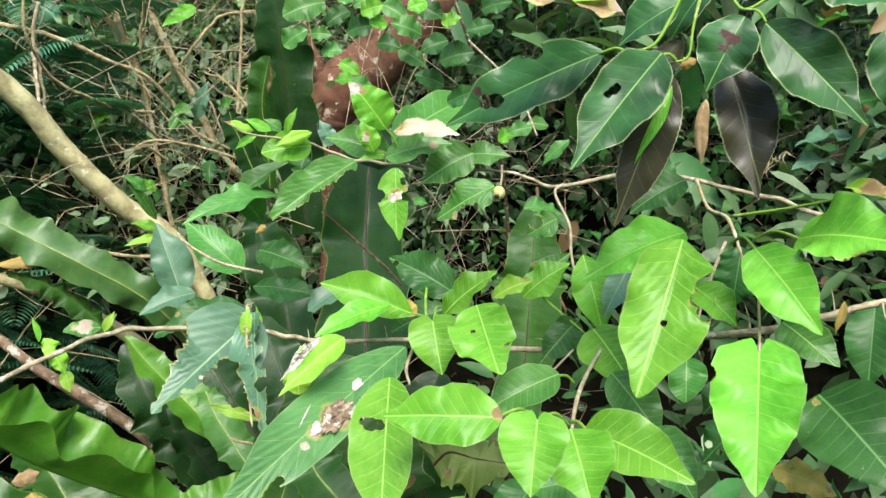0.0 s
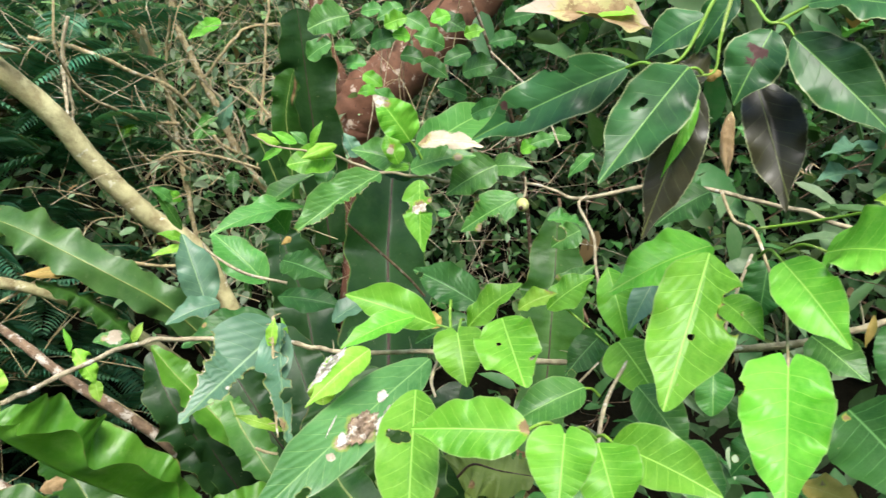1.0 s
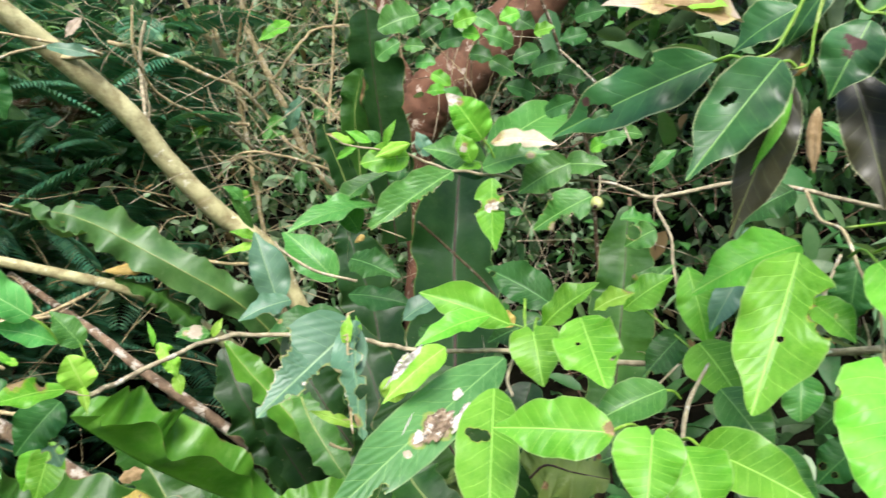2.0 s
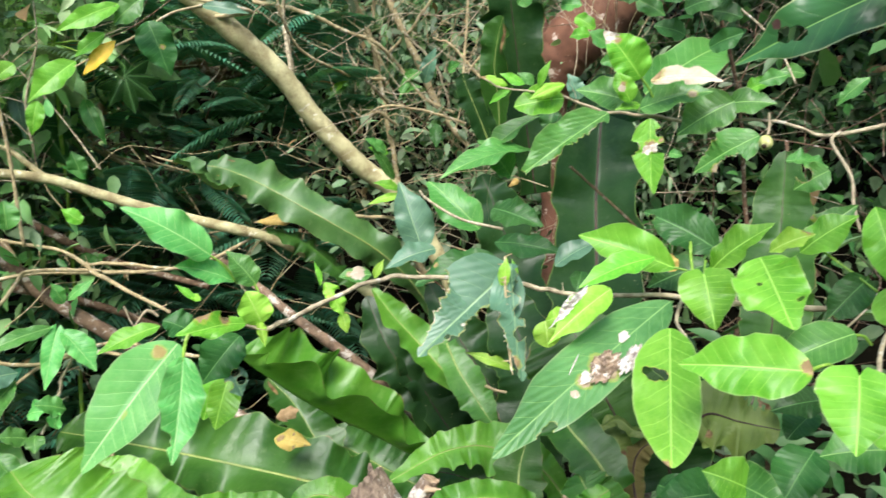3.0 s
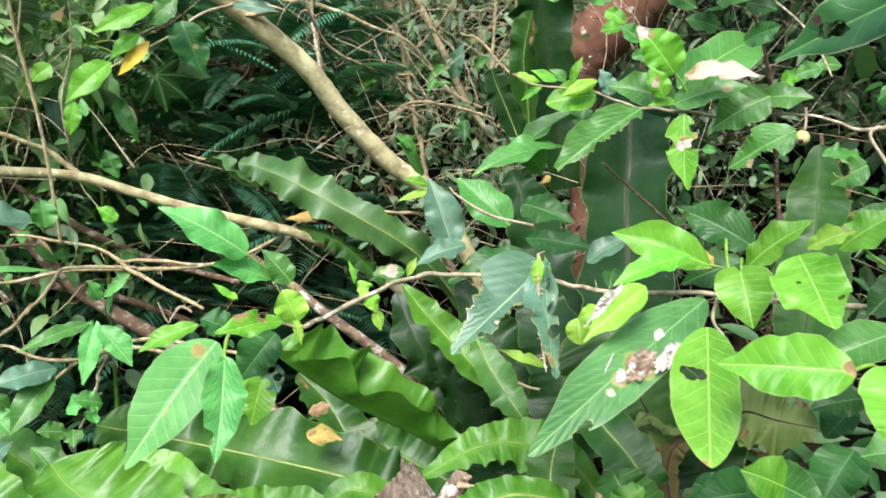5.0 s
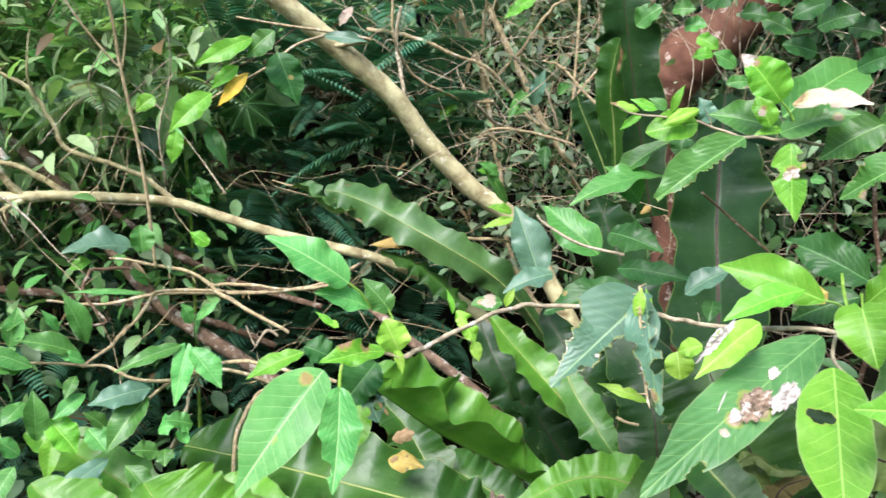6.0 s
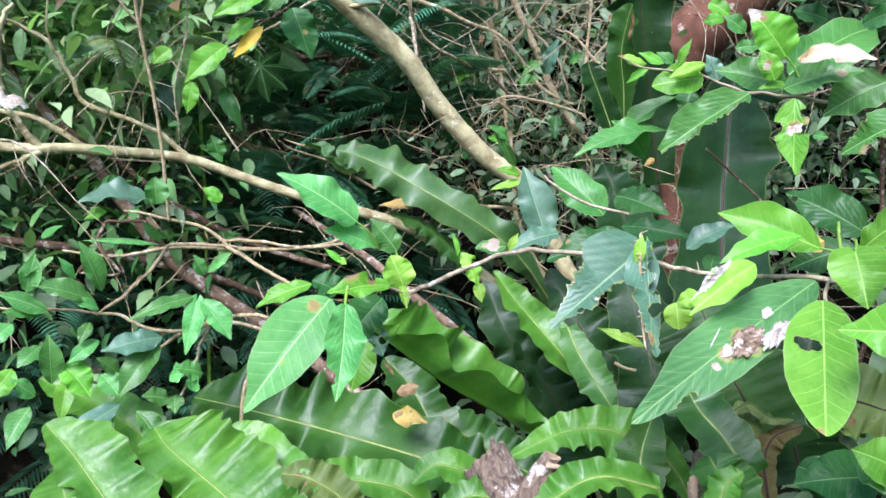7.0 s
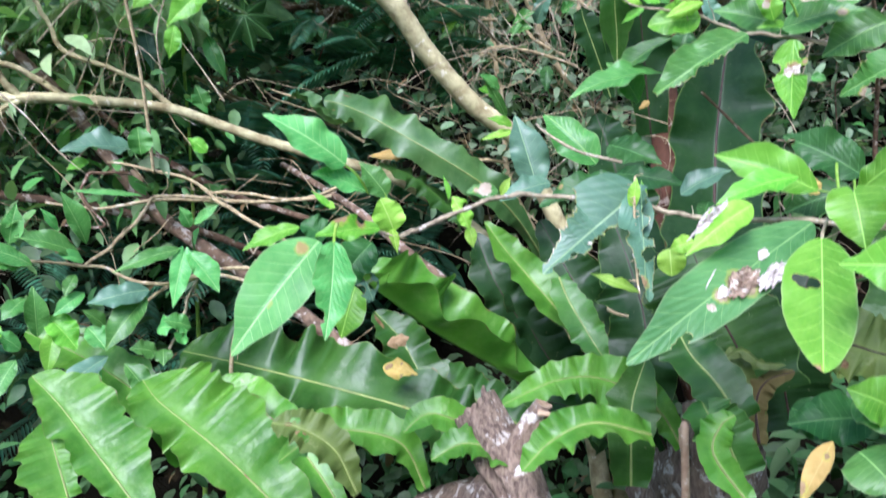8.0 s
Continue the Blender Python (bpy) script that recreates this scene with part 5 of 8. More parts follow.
frond(nest_fern, [(-0.235, 1.434, 0.775), (-0.294, 1.566, 0.933), (-0.33, 1.665, 1.09), (-0.377, 1.7, 1.221), (-0.411, 1.722, 1.294)], 0.135, (0.13, -0.87, 0.48), FROND_SHADED, waves=5, ruffle=0.3, fold=0.3, rib=DARK_RIB, reach=1.2)
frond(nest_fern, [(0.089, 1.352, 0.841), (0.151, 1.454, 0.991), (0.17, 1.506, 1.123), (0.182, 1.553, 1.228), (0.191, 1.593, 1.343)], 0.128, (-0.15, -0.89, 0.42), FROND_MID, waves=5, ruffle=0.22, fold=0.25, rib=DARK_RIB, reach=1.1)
frond(nest_fern, [(-0.296, 1.757, 1.247), (-0.319, 1.765, 1.423), (-0.336, 1.758, 1.569), (-0.346, 1.746, 1.675), (-0.355, 1.742, 1.757)], 0.128, (0.41, -0.83, 0.37), FROND_SHADED, waves=3, ruffle=0.28, fold=0.2, rib=DARK_RIB, taper=0.2, start=0.6)
frond(nest_fern, [(-0.364, 1.702, 1.351), (-0.364, 1.685, 1.447), (-0.367, 1.662, 1.523), (-0.355, 1.651, 1.585), (-0.343, 1.64, 1.619)], 0.066, (-0.07, -0.7, 0.71), FROND_MID, waves=2, ruffle=0.36, fold=0.3, start=0.5, taper=0.18, reach=1.3, rib_size=0.0015, dead=((0.7, -0.6, 0.12), (0.85, -0.5, 0.1)), label='frond turned over, showing a pale brown back')
frond(nest_fern, [(-0.375, 1.698, 1.327), (-0.395, 1.687, 1.388), (-0.414, 1.673, 1.445), (-0.43, 1.668, 1.487), (-0.436, 1.666, 1.511)], 0.064, (0.2, -0.8, 0.56), FROND_SHADED, waves=2.5, ruffle=0.32, fold=0.3, taper=0.3, rib_size=0.0015)
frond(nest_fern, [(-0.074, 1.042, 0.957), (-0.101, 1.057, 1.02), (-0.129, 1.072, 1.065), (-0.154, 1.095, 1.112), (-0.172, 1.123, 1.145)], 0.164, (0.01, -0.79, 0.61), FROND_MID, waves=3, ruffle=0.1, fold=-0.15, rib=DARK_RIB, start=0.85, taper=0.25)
frond(nest_fern, [(-0.017, 1.186, 0.859), (-0.033, 1.201, 0.936), (-0.026, 1.227, 1.003), (-0.003, 1.27, 1.078)], 0.141, (-0.06, -0.77, 0.63), FROND_SHADED, waves=3.5, ruffle=0.19, fold=0.25, rib=DARK_RIB, start=0.8)
frond(nest_fern, [(-0.01, 0.939, 1.061), (0.009, 0.933, 1.08), (0.04, 0.917, 1.079), (0.081, 0.908, 1.076)], 0.083, (-0.12, -0.73, 0.68), FROND_OLIVE, waves=4, ruffle=0.42, fold=0.1, rib=DARK_RIB, start=0.7, taper=0.3, bites=((0.75, 0.8, 0.09),), dead=((0.8, 0.9, 0.12), (0.4, -0.7, 0.1)), label='torn olive frond with a blackened midrib')
frond(nest_fern, [(-0.079, 0.991, 0.917), (-0.088, 1.003, 0.968), (-0.099, 1.019, 1.005), (-0.111, 1.039, 1.028)], 0.048, (-0.01, -0.72, 0.7), FROND_OLIVE, waves=3, ruffle=0.25, fold=0.25, start=0.8, taper=0.6, rib=None, dead=((0.5, 0.3, 0.15), (0.35, -0.2, 0.2)), label='withering olive frond streaked with brown')
frond(nest_fern, [(-0.07, 0.973, 0.928), (-0.076, 0.993, 0.97), (-0.066, 1.005, 0.998), (-0.034, 1.009, 1.015)], 0.032, (-0.03, -0.66, 0.75), FROND_DEAD, waves=4, ruffle=0.35, fold=-0.4, rib=DARK_RIB, start=0.7, label='dead brown frond curled at the crown')
frond(nest_fern, [(-0.118, 1.005, 1.023), (-0.096, 1.009, 1.035), (-0.074, 1.004, 1.023), (-0.045, 1.003, 1.024)], 0.019, (-0.02, -0.45, 0.89), FROND_OLIVE, waves=3, ruffle=0.4, fold=-0.5, start=0.5, rib=None)
frond(nest_fern, [(-0.09, 0.884, 0.927), (-0.109, 0.893, 0.966), (-0.128, 0.902, 0.987), (-0.14, 0.919, 1)], 0.067, (0.01, -0.69, 0.73), FROND, waves=4, ruffle=0.22, fold=0.3, start=0.8)
frond(nest_fern, [(-0.232, 1.056, 0.796), (-0.236, 1.071, 0.867), (-0.239, 1.102, 0.91), (-0.228, 1.155, 0.957)], 0.074, (0.09, -0.77, 0.63), FROND_MID, waves=3, ruffle=0.16, fold=0.25, start=0.7)
frond(nest_fern, [(-0.202, 1.004, 0.905), (-0.271, 0.962, 0.931), (-0.318, 0.923, 0.917), (-0.347, 0.878, 0.891)], 0.057, (0.11, -0.51, 0.85), FROND_LIGHT, waves=5, ruffle=0.34, fold=0.3, start=0.7, reach=1.3)
frond(nest_fern, [(-0.215, 1.153, 0.803), (-0.295, 1.161, 0.84), (-0.361, 1.169, 0.857), (-0.43, 1.182, 0.851)], 0.063, (0.14, -0.63, 0.77), FROND_MID, waves=5, ruffle=0.25, fold=0.3, rib=DARK_RIB)
frond(nest_fern, [(-0.083, 0.835, 0.922), (-0.121, 0.848, 0.967), (-0.116, 0.862, 0.995), (-0.102, 0.868, 1.008)], 0.038, (0, -0.64, 0.77), FROND_LIGHT, waves=3, ruffle=0.3, fold=0.2, start=0.7)
frond(nest_fern, [(-0.094, 0.92, 0.978), (-0.122, 0.935, 1.014), (-0.154, 0.963, 1.037), (-0.172, 0.99, 1.055), (-0.184, 1.012, 1.062)], 0.067, (0.12, -0.73, 0.68), FROND, waves=3.5, ruffle=0.25, fold=0.2, start=0.8)


# ---------------------------------------------------------------- fern on the bank, with broad low fronds
bank_fern = thing("bank_fern", (-0.75, 1.5, 0.25), "nest fern with broad arching fronds low on the bank", "fern")
tube("root_mass", [(-0.72, 1.5, 0.1, 0.09), (-0.7, 1.48, 0.35, 0.09), (-0.5001, 1.3211, 0.5796, 0.0527)], STUMP_BARK, bank_fern, sides=16, rough=0.12)
frond(bank_fern, [(-0.527, 1.41, 0.646), (-0.608, 1.398, 0.672), (-0.712, 1.395, 0.697), (-0.896, 1.376, 0.733), (-1.027, 1.363, 0.755), (-1.163, 1.347, 0.777), (-1.262, 1.346, 0.785)], 0.2, (0.39, -0.47, 0.79), FROND, waves=8, ruffle=0.5, fold=0.1, taper=0.22, reach=1.1, sides=(1.1, 0.9), rib_size=0.0042, label='broad horizontal frond with a straight pale midrib')
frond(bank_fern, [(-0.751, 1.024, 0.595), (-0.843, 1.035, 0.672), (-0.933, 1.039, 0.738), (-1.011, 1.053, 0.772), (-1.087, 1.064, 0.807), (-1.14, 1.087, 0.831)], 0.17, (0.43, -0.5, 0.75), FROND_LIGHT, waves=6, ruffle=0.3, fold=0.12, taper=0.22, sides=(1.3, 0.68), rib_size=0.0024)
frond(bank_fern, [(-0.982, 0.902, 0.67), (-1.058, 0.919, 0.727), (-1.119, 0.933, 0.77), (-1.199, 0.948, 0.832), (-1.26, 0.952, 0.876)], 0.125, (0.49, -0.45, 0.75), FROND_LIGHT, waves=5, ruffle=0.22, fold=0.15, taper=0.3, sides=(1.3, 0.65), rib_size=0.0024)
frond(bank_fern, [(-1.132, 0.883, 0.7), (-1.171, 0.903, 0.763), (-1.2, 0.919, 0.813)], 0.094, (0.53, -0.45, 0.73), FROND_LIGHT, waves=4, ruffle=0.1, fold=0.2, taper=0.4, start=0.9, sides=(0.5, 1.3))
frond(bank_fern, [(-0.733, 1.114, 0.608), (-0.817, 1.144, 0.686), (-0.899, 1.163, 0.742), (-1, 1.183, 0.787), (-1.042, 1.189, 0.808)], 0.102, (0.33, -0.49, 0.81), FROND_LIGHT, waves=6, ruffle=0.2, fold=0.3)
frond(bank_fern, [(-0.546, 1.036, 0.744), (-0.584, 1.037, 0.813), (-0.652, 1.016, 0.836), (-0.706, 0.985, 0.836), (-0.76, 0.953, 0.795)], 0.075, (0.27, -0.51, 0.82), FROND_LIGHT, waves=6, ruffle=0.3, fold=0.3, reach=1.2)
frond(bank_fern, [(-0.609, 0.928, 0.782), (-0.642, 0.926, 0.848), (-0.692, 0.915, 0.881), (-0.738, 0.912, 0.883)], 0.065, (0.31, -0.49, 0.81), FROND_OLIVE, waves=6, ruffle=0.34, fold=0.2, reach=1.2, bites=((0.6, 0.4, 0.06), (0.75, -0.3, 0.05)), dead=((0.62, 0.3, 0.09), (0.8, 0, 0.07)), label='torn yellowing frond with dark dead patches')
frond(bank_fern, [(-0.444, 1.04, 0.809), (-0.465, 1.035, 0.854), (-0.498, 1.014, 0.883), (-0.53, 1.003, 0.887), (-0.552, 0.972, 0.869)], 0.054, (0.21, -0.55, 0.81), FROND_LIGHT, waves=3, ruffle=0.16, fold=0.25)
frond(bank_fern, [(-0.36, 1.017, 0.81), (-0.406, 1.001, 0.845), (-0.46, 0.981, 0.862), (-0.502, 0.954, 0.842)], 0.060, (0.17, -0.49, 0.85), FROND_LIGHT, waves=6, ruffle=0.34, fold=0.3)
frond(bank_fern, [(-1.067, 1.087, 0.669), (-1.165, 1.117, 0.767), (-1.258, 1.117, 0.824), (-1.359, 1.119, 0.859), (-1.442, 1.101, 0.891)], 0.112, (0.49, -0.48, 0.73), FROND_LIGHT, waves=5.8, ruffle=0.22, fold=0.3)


# ---------------------------------------------------------------- long-stalked plant on the slope
stalk_plant = thing("stalk_plant", (-1.5, 1.6, 0.3), "plant with a crown of thin pale green leaf stalks", "plant")
tube("stem", [(-1.5, 1.65, 0.1, 0.008), (-1.5268, 1.7544, 1.0942, 0.0051), (-1.4731, 1.6986, 1.4099, 0.0049), (-1.4277, 1.6556, 1.6194, 0.0048)], GREEN_STEM, stalk_plant)
tube("stalk", [(-1.4277, 1.6556, 1.6194, 0.0026), (-1.4632, 1.5873, 1.6047, 0.0021), (-1.5024, 1.527, 1.5795, 0.0013)], GREEN_STEM, stalk_plant)
tube("stalk", [(-1.4277, 1.6556, 1.6194, 0.0026), (-1.4468, 1.6057, 1.5748, 0.0021), (-1.4711, 1.5627, 1.52, 0.0013)], GREEN_STEM, stalk_plant)
tube("stalk", [(-1.4277, 1.6556, 1.6194, 0.0026), (-1.4391, 1.6129, 1.5701, 0.0021), (-1.4563, 1.5769, 1.5103, 0.0013)], GREEN_STEM, stalk_plant)
tube("stalk", [(-1.4277, 1.6556, 1.6194, 0.0026), (-1.4223, 1.626, 1.5803, 0.0021), (-1.4238, 1.6037, 1.5304, 0.0013)], GREEN_STEM, stalk_plant)
tube("stalk", [(-1.4277, 1.6556, 1.6194, 0.0026), (-1.406, 1.6371, 1.6003, 0.0021), (-1.3919, 1.6264, 1.5702, 0.0013)], GREEN_STEM, stalk_plant)
tube("stalk", [(-1.4277, 1.6556, 1.6194, 0.0026), (-1.3744, 1.6625, 1.601, 0.0021), (-1.328, 1.6765, 1.5712, 0.0013)], GREEN_STEM, stalk_plant)
tube("stalk", [(-1.4277, 1.6556, 1.6194, 0.0026), (-1.3698, 1.663, 1.6232, 0.0021), (-1.3191, 1.6776, 1.6157, 0.0013)], GREEN_STEM, stalk_plant)
tube("stalk", [(-1.4277, 1.6556, 1.6194, 0.0026), (-1.4839, 1.5697, 1.5962, 0.0021), (-1.5405, 1.4913, 1.5629, 0.0013)], GREEN_STEM, stalk_plant)
tube("stalk", [(-1.4277, 1.6556, 1.6194, 0.0026), (-1.4228, 1.6146, 1.6553, 0.0021), (-1.4247, 1.5819, 1.6789, 0.0013)], GREEN_STEM, stalk_plant)
tube("stalk", [(-1.4277, 1.6556, 1.6194, 0.0026), (-1.3894, 1.641, 1.6626, 0.0021), (-1.3589, 1.6338, 1.6935, 0.0013)], GREEN_STEM, stalk_plant)
tube("stalk", [(-1.4277, 1.6556, 1.6194, 0.0026), (-1.3863, 1.6575, 1.5636, 0.0021), (-1.3508, 1.6657, 1.4957, 0.0013)], GREEN_STEM, stalk_plant)
tube("stalk", [(-1.4277, 1.6556, 1.6194, 0.0026), (-1.3915, 1.6538, 1.5597, 0.0021), (-1.3613, 1.658, 1.4881, 0.0013)], GREEN_STEM, stalk_plant)
lobed_leaf(stalk_plant, (-1.57, 1.574, 1.578), (-1.604, 1.515, 1.506), (0.07, -1.09, 1.09), SOFT, lobes=3, depth=0.36)
leaf(stalk_plant, (-1.523, 1.548, 1.582), (-1.585, 1.44, 1.537), 0.041, "drip", (0.77, -0.86, 1.06), MID, wave=0.2, droop=0.14)
lobed_leaf(stalk_plant, (-1.541, 1.817, 1.557), (-1.574, 1.752, 1.467), (0.66, -1.2, 0.65), SOFT, lobes=5, depth=0.32)
leaf(stalk_plant, (-1.491, 1.585, 1.522), (-1.461, 1.57, 1.396), 0.042, "drip", (0.79, -0.98, 0.26), BLUE_SHEEN, wave=0.2, droop=0.14)
lobed_leaf(stalk_plant, (-1.387, 1.936, 1.608), (-1.291, 1.973, 1.551), (0.84, -1.05, 0.81), SOFT, lobes=5, depth=0.51)
leaf(stalk_plant, (-1.562, 1.512, 1.565), (-1.622, 1.395, 1.549), 0.040, "drip", (0.64, -0.71, 0.77), BLUE_SHEEN, wave=0.2, droop=0.14)
lobed_leaf(stalk_plant, (-1.619, 1.588, 1.598), (-1.638, 1.543, 1.527), (0.12, -0.98, 0.58), SOFT, lobes=7, depth=0.48)
leaf(stalk_plant, (-1.444, 1.604, 1.683), (-1.507, 1.506, 1.63), 0.033, "ovate", (0.3, -0.94, 1.07), BLUE_SHEEN, wave=0.2, droop=0.14)
lobed_leaf(stalk_plant, (-1.418, 1.746, 1.725), (-1.332, 1.783, 1.701), (0.5, -0.66, 0.73), SOFT, lobes=3, depth=0.48)
leaf(stalk_plant, (-1.47, 1.601, 1.559), (-1.503, 1.529, 1.426), 0.036, "ovate", (0.31, -1.14, 0.79), MID, wave=0.2, droop=0.14)
lobed_leaf(stalk_plant, (-1.477, 1.62, 1.579), (-1.526, 1.54, 1.511), (0.76, -0.86, 1.23), SOFT, lobes=3, depth=0.38)
leaf(stalk_plant, (-1.443, 1.626, 1.532), (-1.449, 1.58, 1.421), 0.036, "ovate", (0.77, -1.1, 0.47), SOFT, wave=0.2, droop=0.14)
lobed_leaf(stalk_plant, (-1.631, 1.52, 1.629), (-1.669, 1.448, 1.596), (0.43, -0.59, 0.87), SOFT, lobes=3, depth=0.39)
leaf(stalk_plant, (-1.529, 1.536, 1.632), (-1.588, 1.419, 1.646), 0.039, "drip", (0.96, -0.58, 0.78), MID, wave=0.2, droop=0.14)
lobed_leaf(stalk_plant, (-1.635, 1.549, 1.501), (-1.652, 1.488, 1.426), (0.21, -1.19, 0.98), SOFT, lobes=5, depth=0.45)
leaf(stalk_plant, (-1.38, 1.682, 1.489), (-1.332, 1.676, 1.375), 0.041, "ovate", (0.68, -0.95, 0.24), MID, wave=0.2, droop=0.14)
lobed_leaf(stalk_plant, (-1.341, 1.791, 1.546), (-1.264, 1.819, 1.488), (0.41, -0.82, 0.61), DEEP, lobes=7, depth=0.41)
leaf(stalk_plant, (-1.411, 1.65, 1.573), (-1.356, 1.656, 1.482), 0.043, "drip", (1.0, -0.89, 0.59), SOFT, wave=0.2, droop=0.14)
lobed_leaf(stalk_plant, (-1.52, 1.694, 1.43), (-1.463, 1.701, 1.336), (0.66, -0.93, 0.61), DEEP, lobes=5, depth=0.44)
leaf(stalk_plant, (-1.536, 1.548, 1.399), (-1.464, 1.562, 1.303), 0.050, "drip", (1.11, -0.8, 0.75), SOFT, wave=0.2, droop=0.14)
lobed_leaf(stalk_plant, (-1.66, 1.439, 1.558), (-1.692, 1.357, 1.503), (0.83, -0.67, 0.83), SOFT, lobes=7, depth=0.50)
leaf(stalk_plant, (-1.616, 1.448, 1.616), (-1.631, 1.364, 1.672), 0.043, "drip", (1.03, -0.2, 0.69), MID, wave=0.2, droop=0.14)


# ---------------------------------------------------------------- fig shrub with chewed leaves
fig_shrub = thing("fig_shrub", (0.85, 0.95, 0.02), "fig shrub with bright green, insect-chewed leaves on grey-brown twigs", "shrub")
tube("stem", [(0.85, 0.95, 0, 0.012), (0.8, 0.92, 0.6, 0.011), (0.5975, 0.823, 1.2565, 0.0049), (0.522, 0.8132, 1.3057, 0.0043), (0.4401, 0.791, 1.2956, 0.0038), (0.3877, 0.7934, 1.2807, 0.0037), (0.3229, 0.7972, 1.264, 0.0039), (0.2462, 0.8215, 1.248, 0.0041), (0.1683, 0.8387, 1.2358, 0.0036), (0.0817, 0.87, 1.2251, 0.0033), (-0.0391, 0.9328, 1.2162, 0.003), (-0.1605, 0.9599, 1.2121, 0.0031), (-0.2122, 0.9619, 1.2199, 0.0029), (-0.3377, 0.9118, 1.2384, 0.0028), (-0.3731, 0.8686, 1.2403, 0.0027), (-0.4042, 0.8217, 1.232, 0.0026), (-0.4375, 0.7799, 1.2161, 0.0028), (-0.4568, 0.7574, 1.2123, 0.0025), (-0.469, 0.7417, 1.2206, 0.0018)], GREY_TWIG, fig_shrub, rough=0.1, spurs=14)
tube("stem", [(0.5235, 0.824, 1.3036, 0.0031), (0.4971, 0.9057, 1.3394, 0.003), (0.4661, 0.9476, 1.3571, 0.003), (0.4146, 0.9852, 1.3772, 0.0028), (0.3671, 1.0271, 1.3915, 0.0028), (0.3312, 1.0508, 1.4009, 0.0029), (0.2579, 1.0827, 1.408, 0.0029), (0.163, 1.1104, 1.389, 0.0026), (0.1163, 1.1201, 1.4025, 0.002), (0.066, 1.122, 1.411, 0.0018), (0, 1.1241, 1.41, 0.0023), (-0.0767, 1.1016, 1.4214, 0.0023), (-0.1361, 1.0858, 1.4314, 0.002), (-0.1746, 1.07, 1.4486, 0.0017), (-0.2047, 1.0542, 1.4537, 0.0014), (-0.2437, 1.0352, 1.4606, 0.0011), (-0.2667, 1.0291, 1.4725, 0.0008)], GREY_TWIG, fig_shrub, rough=0.06, spurs=10)
tube("twig", [(0.3281, 1.0414, 1.4014, 0.0023), (0.3193, 0.9682, 1.3715, 0.0021), (0.3197, 0.9034, 1.3647, 0.002), (0.312, 0.8372, 1.3303, 0.0016), (0.3018, 0.7728, 1.3129, 0.0015)], TAN_TWIG, fig_shrub)
tube("twig", [(0.3329, 0.9307, 1.3651, 0.0018), (0.3726, 0.8615, 1.3813, 0.0017), (0.3881, 0.7994, 1.3953, 0.0014), (0.4, 0.737, 1.4105, 0.0011)], GREEN_STEM, fig_shrub)
tube("twig", [(0.3023, 0.7726, 1.313, 0.0013), (0.2949, 0.7477, 1.2857, 0.0013), (0.2632, 0.669, 1.2756, 0.0011)], TAN_TWIG, fig_shrub)
tube("twig", [(0.1643, 0.8194, 1.2394, 0.0018), (0.1395, 0.7766, 1.2216, 0.0021), (0.1242, 0.7339, 1.2135, 0.002), (0.1088, 0.6708, 1.2107, 0.0017), (0.0998, 0.6295, 1.2127, 0.001)], GREY_TWIG, fig_shrub)
tube("twig", [(0.136, 0.8241, 1.2368, 0.0011), (0.1156, 0.8029, 1.225, 0.0011), (0.1015, 0.7822, 1.2197, 0.0008)], GREY_TWIG, fig_shrub)
tube("twig", [(-0.0113, 0.8652, 1.2312, 0.0016), (-0.0166, 0.8809, 1.2526, 0.0016), (-0.0184, 0.9053, 1.2698, 0.0017), (-0.0176, 0.9281, 1.2816, 0.0015)], GREEN_STEM, fig_shrub)
tube("twig", [(-0.0295, 0.8551, 1.2339, 0.0018), (-0.0365, 0.8098, 1.2224, 0.0017), (-0.0308, 0.7479, 1.2247, 0.0012)], GREY_TWIG, fig_shrub)
tube("twig", [(0.153, 0.8552, 1.2469, 0.0012), (0.1311, 0.8737, 1.2643, 0.0012), (0.1093, 0.901, 1.2808, 0.0012), (0.1021, 0.924, 1.2895, 0.0012)], GREEN_STEM, fig_shrub)
tube("twig", [(0.3102, 0.8827, 1.3419, 0.0017), (0.2898, 0.8633, 1.3076, 0.0017), (0.2719, 0.8414, 1.2752, 0.0014), (0.2624, 0.8185, 1.2566, 0.0014)], GREY_TWIG, fig_shrub)
tube("twig", [(0.1606, 1.0709, 1.3943, 0.002), (0.148, 1.0528, 1.3833, 0.002), (0.1598, 1.0063, 1.3472, 0.0019), (0.1586, 0.9828, 1.3181, 0.0019), (0.1582, 0.9481, 1.2919, 0.0015)], GREY_TWIG, fig_shrub)
tube("twig", [(-0.1673, 1.1331, 1.3526, 0.0018), (-0.1295, 1.1522, 1.3148, 0.0018), (-0.0828, 1.1676, 1.2684, 0.0019), (-0.059, 1.1728, 1.2391, 0.0016)], BROWN_TWIG, fig_shrub)
tube("twig", [(-0.2933, 1.3008, 1.2369, 0.0025), (-0.3687, 1.3117, 1.2528, 0.0025), (-0.4331, 1.3432, 1.2822, 0.0022), (-0.4568, 1.3802, 1.293, 0.0019)], GREY_TWIG, fig_shrub)

# leaves of the upper twig
leaf(fig_shrub, (-0.114, 1.089, 1.425), (-0.222, 1.026, 1.349), 0.056, "oblong", (0.16, -0.86, 0.49), MID, bites=((1.0, 0.02, 0.05), (0.98, 0.1, 0.05)), droop=0.03, chew=((1, 0.1, 0.97, 0.42),))
leaf(fig_shrub, (-0.213, 1.09, 1.379), (-0.325, 1.005, 1.347), 0.047, "lance", (0.08, -0.45, 0.89), MID, bites=((0.049, -0.069, 0.038),))
